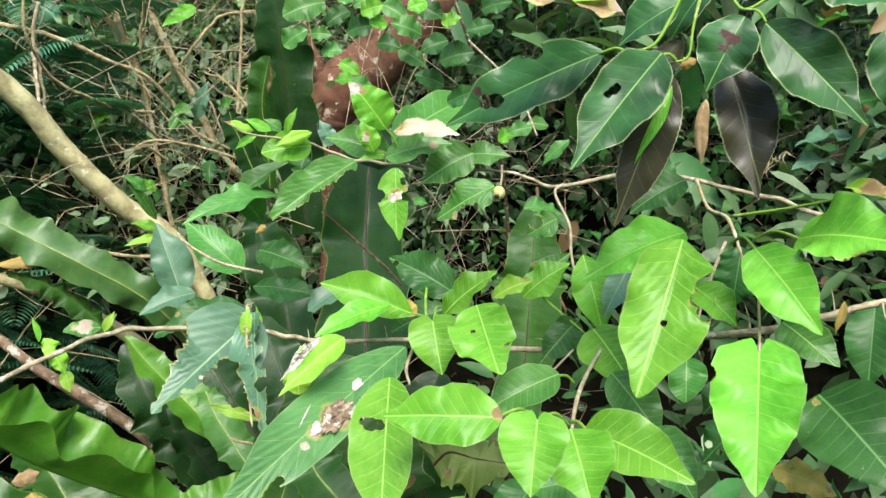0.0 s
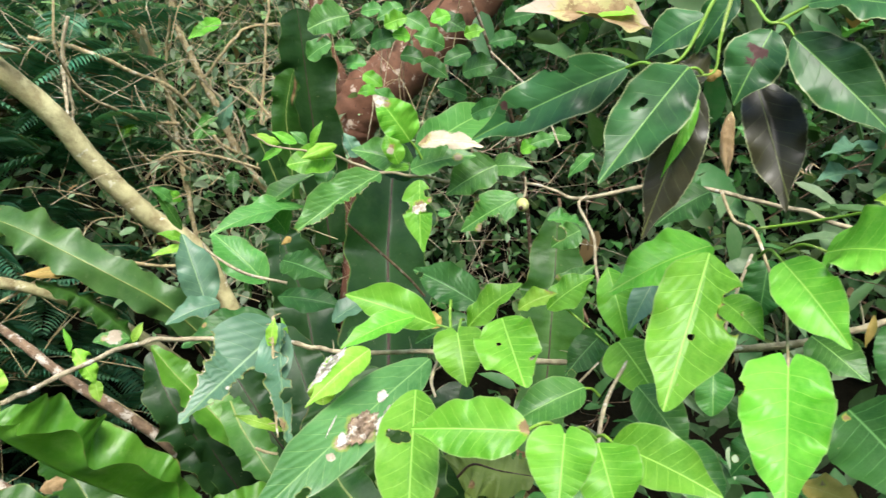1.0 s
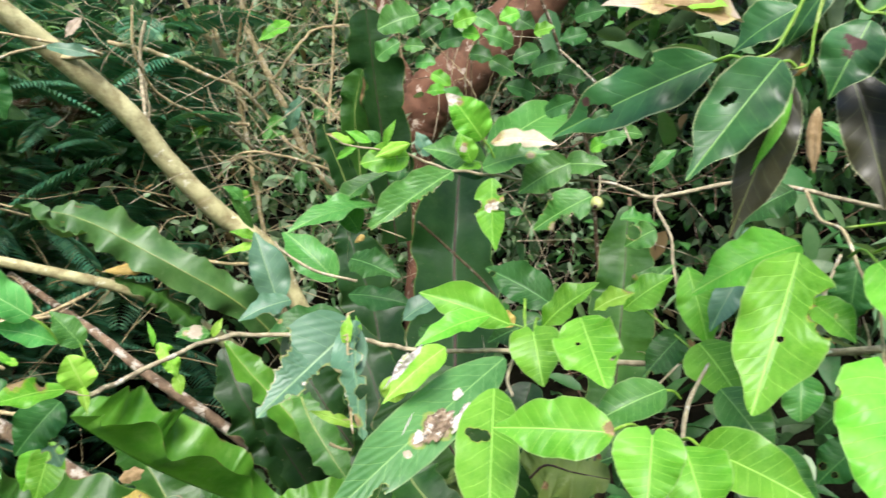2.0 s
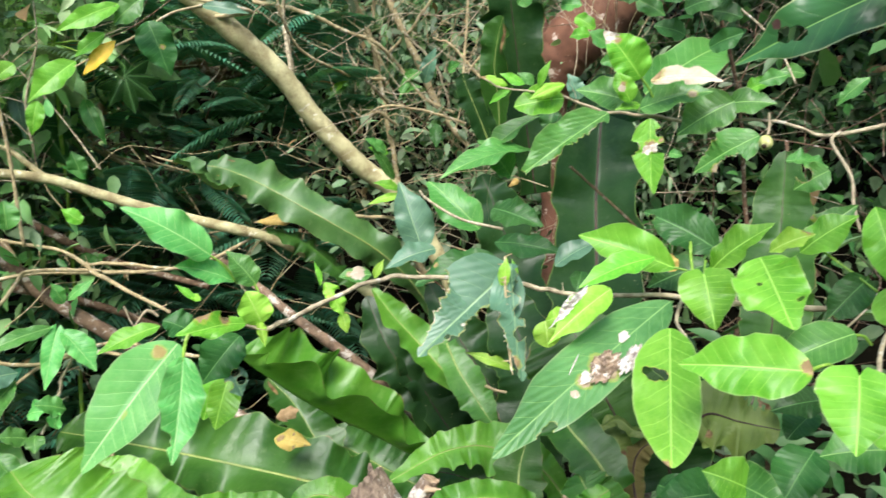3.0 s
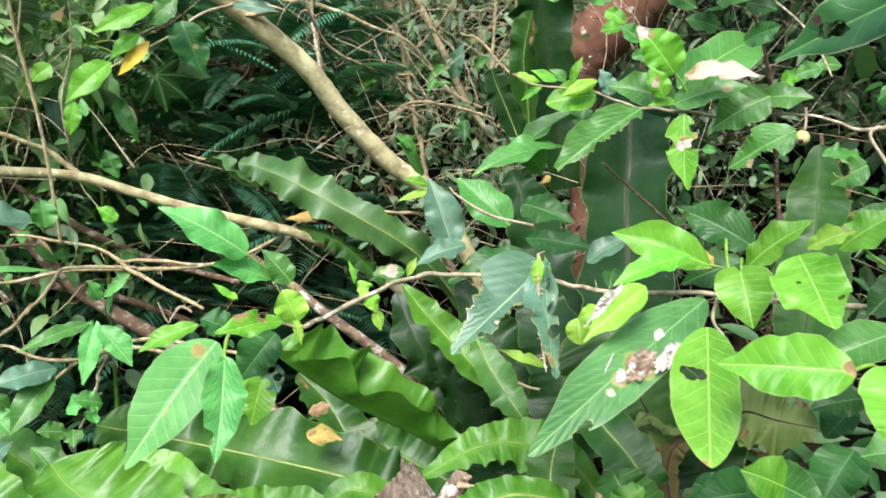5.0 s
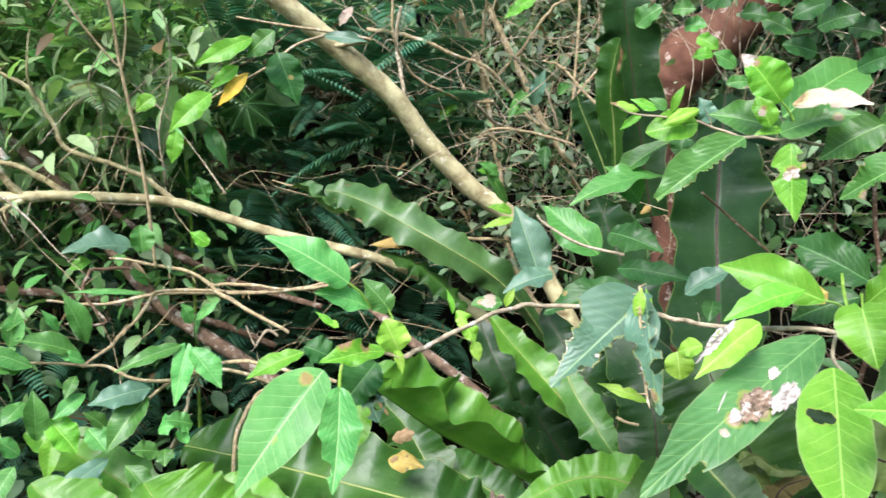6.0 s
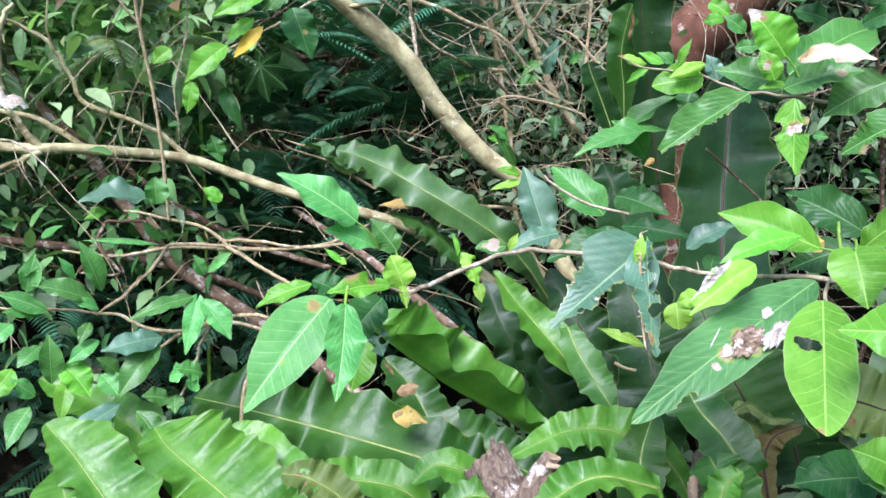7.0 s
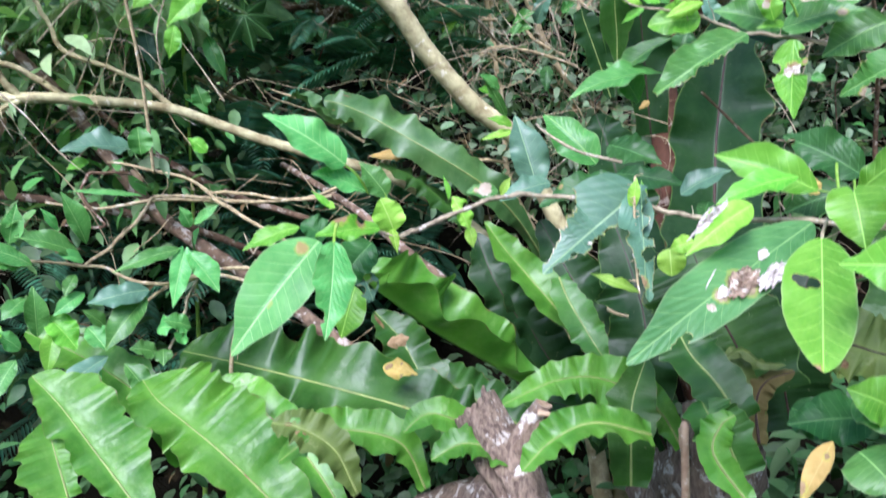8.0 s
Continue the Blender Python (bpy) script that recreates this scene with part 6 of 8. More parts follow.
leaf(fig_shrub, (-0.206, 1.102, 1.423), (-0.284, 1.077, 1.363), 0.035, "lance", (-0.28, -0.71, 0.64), MID, fold=0.5)
leaf(fig_shrub, (-0.246, 1.103, 1.341), (-0.288, 1.078, 1.393), 0.047, "ovate", (0.74, -0.61, 0.3), MID)
leaf(fig_shrub, (-0.17, 1.066, 1.445), (-0.232, 1.048, 1.436), 0.044, "round", (0.21, -0.92, 0.33), BRIGHT)
leaf(fig_shrub, (-0.167, 1.055, 1.462), (-0.21, 1.031, 1.445), 0.026, "elliptic", (0.29, -0.84, 0.46), LIME, curl=0.9, fold=0.7, label='rolled-up yellow-green leaf')
leaf(fig_shrub, (-0.073, 1.079, 1.467), (-0.118, 1.064, 1.528), 0.053, "ovate", (0.25, -0.97, -0.04), BRIGHT, dead=((0.75, -0.05, 0.07),), stalk=(-0.057, 1.089, 1.441), label='upright leaf with a dried pale tip', pale=((0.97, 0.0, 0.26),))
leaf(fig_shrub, (-0.068, 1.139, 1.448), (0.052, 1.315, 1.517), 0.078, "ovate", (-0.02, -0.93, 0.37), MID)
leaf(fig_shrub, (-0.062, 1.059, 1.463), (0.024, 1.052, 1.462), 0.024, "oblong", (-0.01, -0.85, 0.53), DRY, bites=((0.55, 0.5, 0.07), (0.45, -0.1, 0.03), (0.85, -0.75, 0.12)), dead=((0.06, 0.1, 0.13),), curl=0.25, wave=0.3, label='dead pale tan leaf, holed and curling', fold=0.3, teeth=0.25)
leaf(fig_shrub, (-0.074, 1.089, 1.429), (0.015, 1.085, 1.448), 0.046, "ovate", (-0.16, -0.83, 0.53), MID, dead=((0.73, -0.011, 0.076),))
leaf(fig_shrub, (-0.067, 1.119, 1.432), (-0.158, 1.116, 1.456), 0.051, "elliptic", (0.13, -0.92, 0.36), MID)
leaf(fig_shrub, (-0.063, 1.139, 1.421), (-0.133, 1.138, 1.434), 0.044, "elliptic", (0.08, -0.92, 0.39), DEEP)
leaf(fig_shrub, (-0.086, 1.039, 1.437), (-0.101, 1.038, 1.475), 0.027, "oblong", (0.16, -0.99, 0.03), BRIGHT, curl=0.3, label='small rolled brown leaf', dead=((0.6, 0.0, 0.1),), pale=((0.5, 0.1, 0.14),))
leaf(fig_shrub, (-0.074, 1.059, 1.434), (-0.105, 1.039, 1.428), 0.014, "ovate", (0.37, -0.72, 0.59), BRIGHT)
leaf(fig_shrub, (-0.061, 1.079, 1.416), (-0.059, 1.053, 1.321), 0.042, "ovate", (-0.02, -0.96, 0.26), BRIGHT, bites=((0.2, 0.12, 0.06), (0.42, -0.25, 0.07)), dead=((0.373, 0.009, 0.092), (0.306, 0.136, 0.038),), pale=((0.4, 0.05, 0.08), (0.42, -0.05, 0.07)), wave=0.05, droop=0.02, label='hanging leaf chewed to rags, edged with white', chew=((1, 0.34, 0.48, 0.55), (-1, 0.3, 0.45, 0.55)))
leaf(fig_shrub, (0.044, 1.112, 1.435), (-0.027, 1.107, 1.394), 0.062, "ovate", (-0.15, -0.92, 0.37), MID)
leaf(fig_shrub, (0.037, 1.123, 1.432), (0.094, 1.105, 1.43), 0.041, "ovate", (-0.23, -0.79, 0.56), MID)
leaf(fig_shrub, (0.071, 1.078, 1.392), (-0.006, 1.073, 1.347), 0.052, "ovate", (-0.18, -0.9, 0.39), MID, bites=((0.52, 0.3, 0.1), (0.66, 0.2, 0.08), (0.8, 0.5, 0.07)), chew=((1, 0.35, 0.72, 0.45), (-1, 0.5, 0.8, 0.75)), dead=((0.72, 0.15, 0.09),))
leaf(fig_shrub, (0.008, 1.073, 1.501), (0.046, 1.058, 1.515), 0.028, "round", (-0.44, -0.87, 0.24), DEEP)
leaf(fig_shrub, (-0.037, 1.097, 1.37), (-0.019, 1.096, 1.367), 0.014, "ovate", (0.04, -0.86, 0.5), MID)
leaf(fig_shrub, (-0.239, 1.047, 1.464), (-0.274, 1.03, 1.475), 0.015, "lance", (0.5, -0.73, 0.47), LIME, dead=((0.922, 0.019, 0.184),), curl=0.5)
leaf(fig_shrub, (-0.218, 1.05, 1.464), (-0.251, 1.044, 1.478), 0.015, "lance", (0.31, -0.87, 0.39), BRIGHT)
leaf(fig_shrub, (-0.236, 1.047, 1.458), (-0.264, 1.043, 1.441), 0.012, "lance", (-0.06, -0.93, 0.36), BRIGHT)
leaf(fig_shrub, (-0.2, 1.052, 1.46), (-0.185, 1.052, 1.494), 0.012, "lance", (-0.08, -1, 0.04), BRIGHT)
leaf(fig_shrub, (-0.208, 1.061, 1.464), (-0.229, 1.058, 1.479), 0.016, "ovate", (0.36, -0.88, 0.3), MID)
leaf(fig_shrub, (-0.189, 1.124, 1.431), (-0.196, 1.113, 1.397), 0.033, "ovate", (0.05, -0.95, 0.31), DEEP)
leaf(fig_shrub, (-0.154, 1.157, 1.445), (-0.173, 1.155, 1.48), 0.026, "ovate", (0.29, -0.95, 0.1), BLUE_SHEEN)
leaf(fig_shrub, (0.125, 1.208, 1.351), (0.188, 1.212, 1.337), 0.04, "ovate", (-0.33, -0.42, 0.85), MID, bites=((0.6, 0.5, 0.1),))
leaf(fig_shrub, (0.16, 1.109, 1.345), (0.12, 1.115, 1.32), 0.042, "ovate", (-0.35, -0.86, 0.36), MID, bites=((0.584, -0.199, 0.204),))
fig = thing("fig_fruit", (0.085, 1.085, 1.362), "small round pale green fig on the chewed twig", "fruit")

# blue-green and olive leaves beside the pale branch
leaf(fig_shrub, (-0.456, 1.385, 1.18), (-0.508, 1.42, 1.307), 0.072, "ovate", (0.27, -0.9, 0.35), BLUE_SHEEN, droop=0.02)
leaf(fig_shrub, (-0.429, 1.373, 1.189), (-0.509, 1.323, 1.16), 0.050, "ovate", (0.14, -0.64, 0.75), BLUE_SHEEN, bites=((0.576, 0.255, 0.122),))
leaf(fig_shrub, (-0.348, 1.377, 1.224), (-0.449, 1.405, 1.309), 0.074, "ovate", (0.25, -0.79, 0.56), MID, bites=((0.384, -0.303, 0.046),))
leaf(fig_shrub, (-0.298, 1.252, 1.223), (-0.184, 1.234, 1.208), 0.047, "elliptic", (-0.03, -0.74, 0.67), DEEP)
leaf(fig_shrub, (-0.149, 1.22, 1.23), (-0.182, 1.215, 1.213), 0.023, "ovate", (-0.15, -0.81, 0.56), BLUE_SHEEN)
leaf(fig_shrub, (-0.347, 1.504, 1.246), (-0.245, 1.463, 1.214), 0.069, "ovate", (-0.06, -0.71, 0.7), DEEP)
leaf(fig_shrub, (-0.244, 1, 1.238), (-0.348, 0.957, 1.219), 0.051, "oblong", (0.15, -0.67, 0.73), DEEP, bites=((0.884, -0.11, 0.051), (0.086, 0.17, 0.044),), dead=((0.719, -0.13, 0.027),), chew=((1, 0.55, 0.9, 0.7),))
leaf(fig_shrub, (-0.222, 0.952, 1.244), (-0.318, 0.86, 1.155), 0.108, "ovate", (0.21, -0.78, 0.59), BLUE_SHEEN, bites=((0.44, 0.19, 0.11), (0.56, 0.17, 0.09), (0.76, 0.06, 0.022), (0.5, -0.33, 0.1)), droop=0.02, wave=0.05, label='large blue-green leaf with half its blade eaten away', dead=((0.3, 0.1, 0.03), (0.2, 0.02, 0.03)), chew=((-1, 0.46, 0.95, 0.6), (1, 0.42, 0.95, 0.5)), pale=((0.33, 0.13, 0.03), (0.62, 0.08, 0.02)))
leaf(fig_shrub, (-0.222, 0.943, 1.251), (-0.202, 0.869, 1.129), 0.052, "oblong", (0.1, -0.84, 0.53), BLUE_SHEEN, bites=((0.269, 0.056, 0.057), (0.457, 0.057, 0.061), (0.639, 0.04, 0.056), (0.19, -0.073, 0.028), (0.723, -0.137, 0.056), (0.857, -0.113, 0.041),), dead=((0.86, -0.029, 0.055),), fold=0.4, chew=((1, 0.05, 0.95, 0.5), (-1, 0.45, 0.95, 0.6)))
leaf(fig_shrub, (-0.227, 0.917, 1.225), (-0.224, 0.925, 1.261), 0.015, "elliptic", (0.06, -0.97, 0.22), LIME, dead=((-0.064, 0.077, 0.076),))
leaf(fig_shrub, (-0.218, 0.949, 1.226), (-0.222, 0.955, 1.255), 0.009, "lance", (0.15, -0.97, 0.21), BRIGHT)
leaf(fig_shrub, (-0.215, 0.92, 1.125), (-0.276, 0.918, 1.144), 0.015, "lance", (0.23, -0.69, 0.69), LIME, bites=((0.512, -0.145, 0.087),))
leaf(fig_shrub, (-0.192, 1.036, 1.155), (-0.187, 1.026, 1.121), 0.038, "round", (0.1, -0.95, 0.29), LIME)
leaf(fig_shrub, (-0.161, 1.04, 1.164), (-0.192, 1.036, 1.154), 0.026, "ovate", (-0.06, -0.83, 0.55), LIME)
leaf(fig_shrub, (-0.186, 1.103, 1.216), (-0.123, 1.131, 1.248), 0.035, "ovate", (-0.07, -0.68, 0.73), BLUE_SHEEN)
leaf(fig_shrub, (-0.15, 1.123, 1.205), (-0.156, 1.096, 1.18), 0.026, "ovate", (0.04, -0.7, 0.72), DEEP)
tube("stub", [(-0.2264, 0.9277, 1.2619, 0.0014), (-0.2236, 0.9106, 1.2212, 0.0017), (-0.2195, 0.8927, 1.185, 0.0017), (-0.2128, 0.8738, 1.1504, 0.0013), (-0.2084, 0.8607, 1.14, 0.0007)], TAN_TWIG, fig_shrub, label='pale bare midrib of an eaten leaf')
rng = random.Random(5)
for step in range(16):
    f = step / 15
    spot = Vector((-0.2264 + 0.0136 * f, 0.9277 - 0.054 * f, 1.2619 - 0.11 * f))
    out = Vector((rng.choice((-1, 1)) * rng.uniform(0.004, 0.01), rng.uniform(-0.003, 0.003), rng.uniform(-0.004, 0.004)))
    tube("vein_stub", [(*spot, 0.0009), (*(spot + out * 0.6), 0.0007), (*(spot + out), 0.0003)], TAN_TWIG, fig_shrub, sides=5, steps=2)
tube("stub", [(-0.2568, 0.9453, 1.0939, 0.0022), (-0.2441, 0.9455, 1.0886, 0.0018), (-0.2303, 0.9465, 1.0861, 0.0018)], TAN_TWIG, fig_shrub)

# the long damaged leaf and the bright leaves round it
long_leaf = leaf(fig_shrub, (-0.04, 0.874, 1.227), (-0.199, 0.679, 1.125), 0.061, "oblong", (0.26, -0.61, 0.75), SAGE, bites=((0.794, 0.059, 0.02), (0.824, 0.061, 0.016), (0.766, 0.056, 0.014),), dead=((0.46, 0.03, 0.06), (0.56, 0.02, 0.03)), pale=((0.62, 0.03, 0.02),), droop=0.03, wave=0.06, fold=0.12, label='long leaf with a large white and brown dead patch')
scab(long_leaf, (0.46, 0.03), (0.075, 0.04), DEAD_TISSUE, 4, 0.007, 0.1, label="crumpled brown dead leaf tissue")
scab(long_leaf, (0.54, 0.015), (0.03, 0.02), WHITE_WEB, 5, 0.003, label="pale papery flake")
scab(long_leaf, (0.37, 0.075), (0.075, 0.032), WHITE_WEB, 6, 0.009, 0.15, label="white papery flake")
scab(long_leaf, (0.3, -0.01), (0.026, 0.02), WHITE_WEB, 7, 0.003, label="white papery flake")
scab(long_leaf, (0.54, -0.05), (0.05, 0.003), WHITE_WEB, 8, 0.0015, 0.35, label="thin white streak")
lime_leaf = leaf(fig_shrub, (-0.1, 0.817, 1.252), (-0.159, 0.766, 1.207), 0.038, "drip", (0.18, -0.71, 0.68), LIME, fold=0.5, label='folded yellow-lime leaf with a white edge', wave=0.3)
scab(lime_leaf, (0.55, -0.13), (0.26, 0.05), WHITE_WEB, 9, 0.0025, 0.1, label="white papery dried edge")
leaf(fig_shrub, (-0.047, 0.712, 1.243), (-0.048, 0.608, 1.163), 0.055, "spoon", (-0.05, -0.61, 0.79), BRIGHT, bites=((0.385, -0.05, 0.042), (0.39, -0.1, 0.05), (0.38, -0.13, 0.04)), dead=((0.989, -0.034, 0.035),), droop=0.02, wave=0.05, label='bright leaf with a round hole')
leaf(fig_shrub, (0.044, 0.596, 1.248), (-0.045, 0.608, 1.245), 0.048, "ovate", (-0.12, -0.82, 0.56), BRIGHT, dead=((0.026, -0.029, 0.068),), stalk=(0.074, 0.648, 1.23), fold=0.25, droop=0.05)
leaf(fig_shrub, (-0.01, 0.839, 1.264), (0, 0.805, 1.216), 0.057, "heart", (-0.11, -0.82, 0.56), BRIGHT, stalk=(-0.003, 0.9, 1.265))
leaf(fig_shrub, (-0.033, 0.92, 1.253), (-0.141, 0.926, 1.289), 0.049, "elliptic", (0.08, -0.92, 0.38), BRIGHT, stalk=(-0.013, 0.917, 1.246))
leaf(fig_shrub, (-0.056, 0.884, 1.272), (-0.134, 0.836, 1.247), 0.033, "elliptic", (0.1, -0.58, 0.81), BRIGHT)
leaf(fig_shrub, (0.018, 0.999, 1.261), (-0.068, 1.031, 1.302), 0.055, "ovate", (-0.07, -0.85, 0.52), DEEP, bites=((0.865, 0.03, 0.044),))
leaf(fig_shrub, (0.007, 0.977, 1.247), (-0.063, 0.975, 1.217), 0.044, "ovate", (-0.23, -0.76, 0.6), DEEP)
leaf(fig_shrub, (-0.031, 0.939, 1.247), (-0.051, 0.944, 1.265), 0.020, "ovate", (0.23, -0.86, 0.46), OCHRE, label='small yellow-orange withered leaf')
leaf(fig_shrub, (0.001, 0.897, 1.255), (0.062, 0.878, 1.309), 0.043, "elliptic", (-0.62, -0.62, 0.48), BRIGHT, fold=0.4)
leaf(fig_shrub, (0.056, 0.875, 1.281), (0.098, 0.87, 1.301), 0.028, "elliptic", (-0.39, -0.63, 0.66), LIME, dead=((0.905, 0.122, 0.135),), fold=0.5)
leaf(fig_shrub, (0.033, 0.778, 1.294), (0.05, 0.702, 1.247), 0.060, "oblong", (-0.26, -0.55, 0.8), BRIGHT, bites=((0.409, -0.115, 0.023), (0.931, 0.143, 0.051), (0.727, 0.165, 0.034),), droop=0.05)
leaf(fig_shrub, (0.092, 0.908, 1.275), (0.145, 0.903, 1.315), 0.044, "elliptic", (-0.47, -0.71, 0.52), BRIGHT, dead=((0.419, 0.387, 0.056),))
leaf(fig_shrub, (0.112, 0.763, 1.23), (0.036, 0.739, 1.199), 0.043, "ovate", (-0.02, -0.76, 0.64), MID, stalk=(0.129, 0.777, 1.216))
leaf(fig_shrub, (0.067, 0.575, 1.254), (0.058, 0.537, 1.214), 0.051, "heart", (-0.08, -0.71, 0.7), BRIGHT, stalk=(0.1, 0.635, 1.227))
leaf(fig_shrub, (0.1, 0.625, 1.228), (0.108, 0.572, 1.187), 0.054, "ovate", (-0.19, -0.61, 0.77), BRIGHT)
leaf(fig_shrub, (0.112, 0.632, 1.225), (0.179, 0.564, 1.211), 0.050, "ovate", (-0.44, -0.57, 0.69), BRIGHT, dead=((0.062, -0.026, 0.027), (0.34, -0.105, 0.013),), stalk=(0.107, 0.663, 1.219))
leaf(fig_shrub, (0.185, 0.713, 1.194), (0.214, 0.661, 1.148), 0.047, "ovate", (-0.22, -0.72, 0.66), MID)
leaf(fig_shrub, (0.148, 0.869, 1.257), (0.104, 0.844, 1.216), 0.039, "ovate", (-0.11, -0.8, 0.6), DEEP, bites=((0.977, -0.197, 0.066), (0.892, 0.053, 0.056),))
leaf(fig_shrub, (0.16, 0.845, 1.254), (0.19, 0.782, 1.208), 0.060, "ovate", (-0.26, -0.65, 0.72), BRIGHT)
leaf(fig_shrub, (0.158, 0.901, 1.325), (0.175, 0.86, 1.242), 0.045, "elliptic", (-0.16, -0.9, 0.41), BRIGHT)
leaf(fig_shrub, (0.206, 0.87, 1.322), (0.173, 0.855, 1.263), 0.032, "ovate", (-0.34, -0.85, 0.4), BLUE_SHEEN)
leaf(fig_shrub, (0.239, 0.779, 1.242), (0.233, 0.757, 1.203), 0.037, "round", (-0.27, -0.83, 0.5), MID)
leaf(fig_shrub, (0.169, 0.792, 1.222), (0.21, 0.751, 1.168), 0.048, "ovate", (-0.13, -0.83, 0.54), MID)
leaf(fig_shrub, (0.099, 0.922, 1.278), (0.148, 0.923, 1.324), 0.037, "ovate", (-0.39, -0.81, 0.43), MID, dead=((0.391, 0.227, 0.055),))
leaf(fig_shrub, (0.22, 0.746, 1.362), (0.162, 0.67, 1.238), 0.077, "oblong", (-0.19, -0.79, 0.58), BRIGHT, bites=((0.3, 0.215, 0.075), (0.37, 0.19, 0.06), (0.44, 0.23, 0.05), (0.556, 0.031, 0.018)), dead=((0.4, 0.15, 0.03),), droop=0.03)
leaf(fig_shrub, (0.234, 0.784, 1.364), (0.131, 0.761, 1.321), 0.052, "ovate", (-0.11, -0.74, 0.67), BRIGHT, bites=((0.537, -0.322, 0.035),))
leaf(fig_shrub, (0.248, 0.792, 1.309), (0.277, 0.753, 1.279), 0.039, "ovate", (-0.25, -0.7, 0.66), BRIGHT)
leaf(fig_shrub, (0.248, 0.634, 1.286), (0.215, 0.549, 1.208), 0.070, "heart", (-0.26, -0.59, 0.76), BRIGHT, bites=((0.256, -0.312, 0.059),), droop=0.02)
leaf(fig_shrub, (0.285, 0.743, 1.354), (0.316, 0.671, 1.291), 0.055, "ovate", (-0.42, -0.7, 0.58), BRIGHT, stalk=(0.298, 0.834, 1.346))
leaf(fig_shrub, (0.326, 0.748, 1.362), (0.375, 0.654, 1.368), 0.072, "ovate", (-0.67, -0.31, 0.67), BRIGHT, bites=((0.073, 0.392, 0.038), (0.168, 0.363, 0.033), (0.694, -0.308, 0.099), (0.812, -0.266, 0.069), (0.537, -0.329, 0.06),), dead=((0.12, 0.374, 0.076), (0.713, -0.25, 0.08),), stalk=(0.318, 0.827, 1.351))
leaf(fig_shrub, (0.369, 0.754, 1.409), (0.402, 0.711, 1.393), 0.026, "elliptic", (-0.36, -0.57, 0.74), LIME, dead=((0.448, 0.034, 0.225),), fold=0.7, label='pale curled leaf drying at the margin')
leaf(fig_shrub, (0.313, 0.74, 1.286), (0.343, 0.694, 1.255), 0.043, "ovate", (-0.4, -0.68, 0.61), MID)
leaf(fig_shrub, (0.31, 0.66, 1.244), (0.341, 0.572, 1.192), 0.080, "ovate", (-0.46, -0.56, 0.68), DEEP, dead=((0.06, -0.06, 0.03),))
leaf(fig_shrub, (0.489, 0.898, 1.266), (0.467, 0.862, 1.179), 0.056, "ovate", (-0.45, -0.78, 0.43), DEEP)
leaf(fig_shrub, (0.284, 0.679, 1.171), (0.324, 0.645, 1.164), 0.030, "oblong", (-0.35, -0.55, 0.76), OCHRE, dead=((0.9, 0.05, 0.12), (0.3, 0.12, 0.06)), wave=0.3, curl=0.4, label='curled yellow-olive dying leaf')
leaf(fig_shrub, (0.335, 0.891, 1.179), (0.298, 0.892, 1.142), 0.040, "ovate", (-0.52, -0.69, 0.5), DEEP)
leaf(fig_shrub, (0.32, 0.832, 1.155), (0.279, 0.83, 1.112), 0.046, "ovate", (-0.46, -0.75, 0.47), DEEP, bites=((0.711, -0.135, 0.067), (0.68, 0.1, 0.055),))
leaf(fig_shrub, (0.326, 0.876, 1.337), (0.315, 0.868, 1.269), 0.053, "ovate", (-0.4, -0.9, 0.17), DEEP, bites=((0.759, 0.297, 0.077),))
leaf(fig_shrub, (0.3, 0.998, 1.404), (0.231, 0.993, 1.362), 0.054, "ovate", (-0.28, -0.78, 0.56), DEEP)
leaf(fig_shrub, (0.316, 1.098, 1.398), (0.272, 1.111, 1.428), 0.041, "ovate", (0.02, -0.9, 0.43), DEEP)
leaf(fig_shrub, (0.369, 0.74, 1.306), (0.362, 0.736, 1.275), 0.008, "lance", (-0.53, -0.82, 0.22), OCHRE)

# dead matter caught on the upper twig
# rolled leaf sheet standing in for a short visible piece of brown trunk
leaf(fig_shrub, (0.306, 0.954, 1.499), (0.301, 0.946, 1.424), 0.019, "oblong", (-0.32, -0.94, 0.12), DRY, dead=((0.534, 0.002, 0.643),), curl=0.8, fold=0.6, label='rolled brown leaf shape in place of a small brown trunk')
tube("root_fibre", [(0.38, 0.9702, 1.4349, 0.0007), (0.3697, 0.9741, 1.424, 0.0006), (0.3674, 0.9637, 1.4101, 0), (0.3652, 0.9639, 1.3993, 0)], BROWN_TWIG, fig_shrub, sides=5)
tube("root_fibre", [(0.4057, 0.9593, 1.4388, 0.0007), (0.4022, 0.9607, 1.4306, 0.0006), (0.4033, 0.9489, 1.4202, 0), (0.4058, 0.9475, 1.4122, 0)], TAN_TWIG, fig_shrub, sides=5)
tube("root_fibre", [(0.3945, 0.9641, 1.4329, 0.0007), (0.3954, 0.9636, 1.4293, 0.0006), (0.393, 0.9536, 1.4249, 0), (0.4002, 0.9504, 1.4215, 0)], TAN_TWIG, fig_shrub, sides=5)
tube("root_fibre", [(0.383, 0.9687, 1.4252, 0.0007), (0.3838, 0.968, 1.4154, 0.0006), (0.3868, 0.9553, 1.4031, 0), (0.3847, 0.9556, 1.3933, 0)], BROWN_TWIG, fig_shrub, sides=5)
tube("root_fibre", [(0.3576, 0.9791, 1.4374, 0.0007), (0.3602, 0.9779, 1.428, 0.0006), (0.3552, 0.9687, 1.4158, 0), (0.3629, 0.9653, 1.4067, 0)], TAN_TWIG, fig_shrub, sides=5)
tube("root_fibre", [(0.3678, 0.9752, 1.4383, 0.0007), (0.3619, 0.9773, 1.428, 0.0006), (0.3649, 0.9649, 1.4149, 0), (0.3584, 0.9669, 1.4046, 0)], TAN_TWIG, fig_shrub, sides=5)
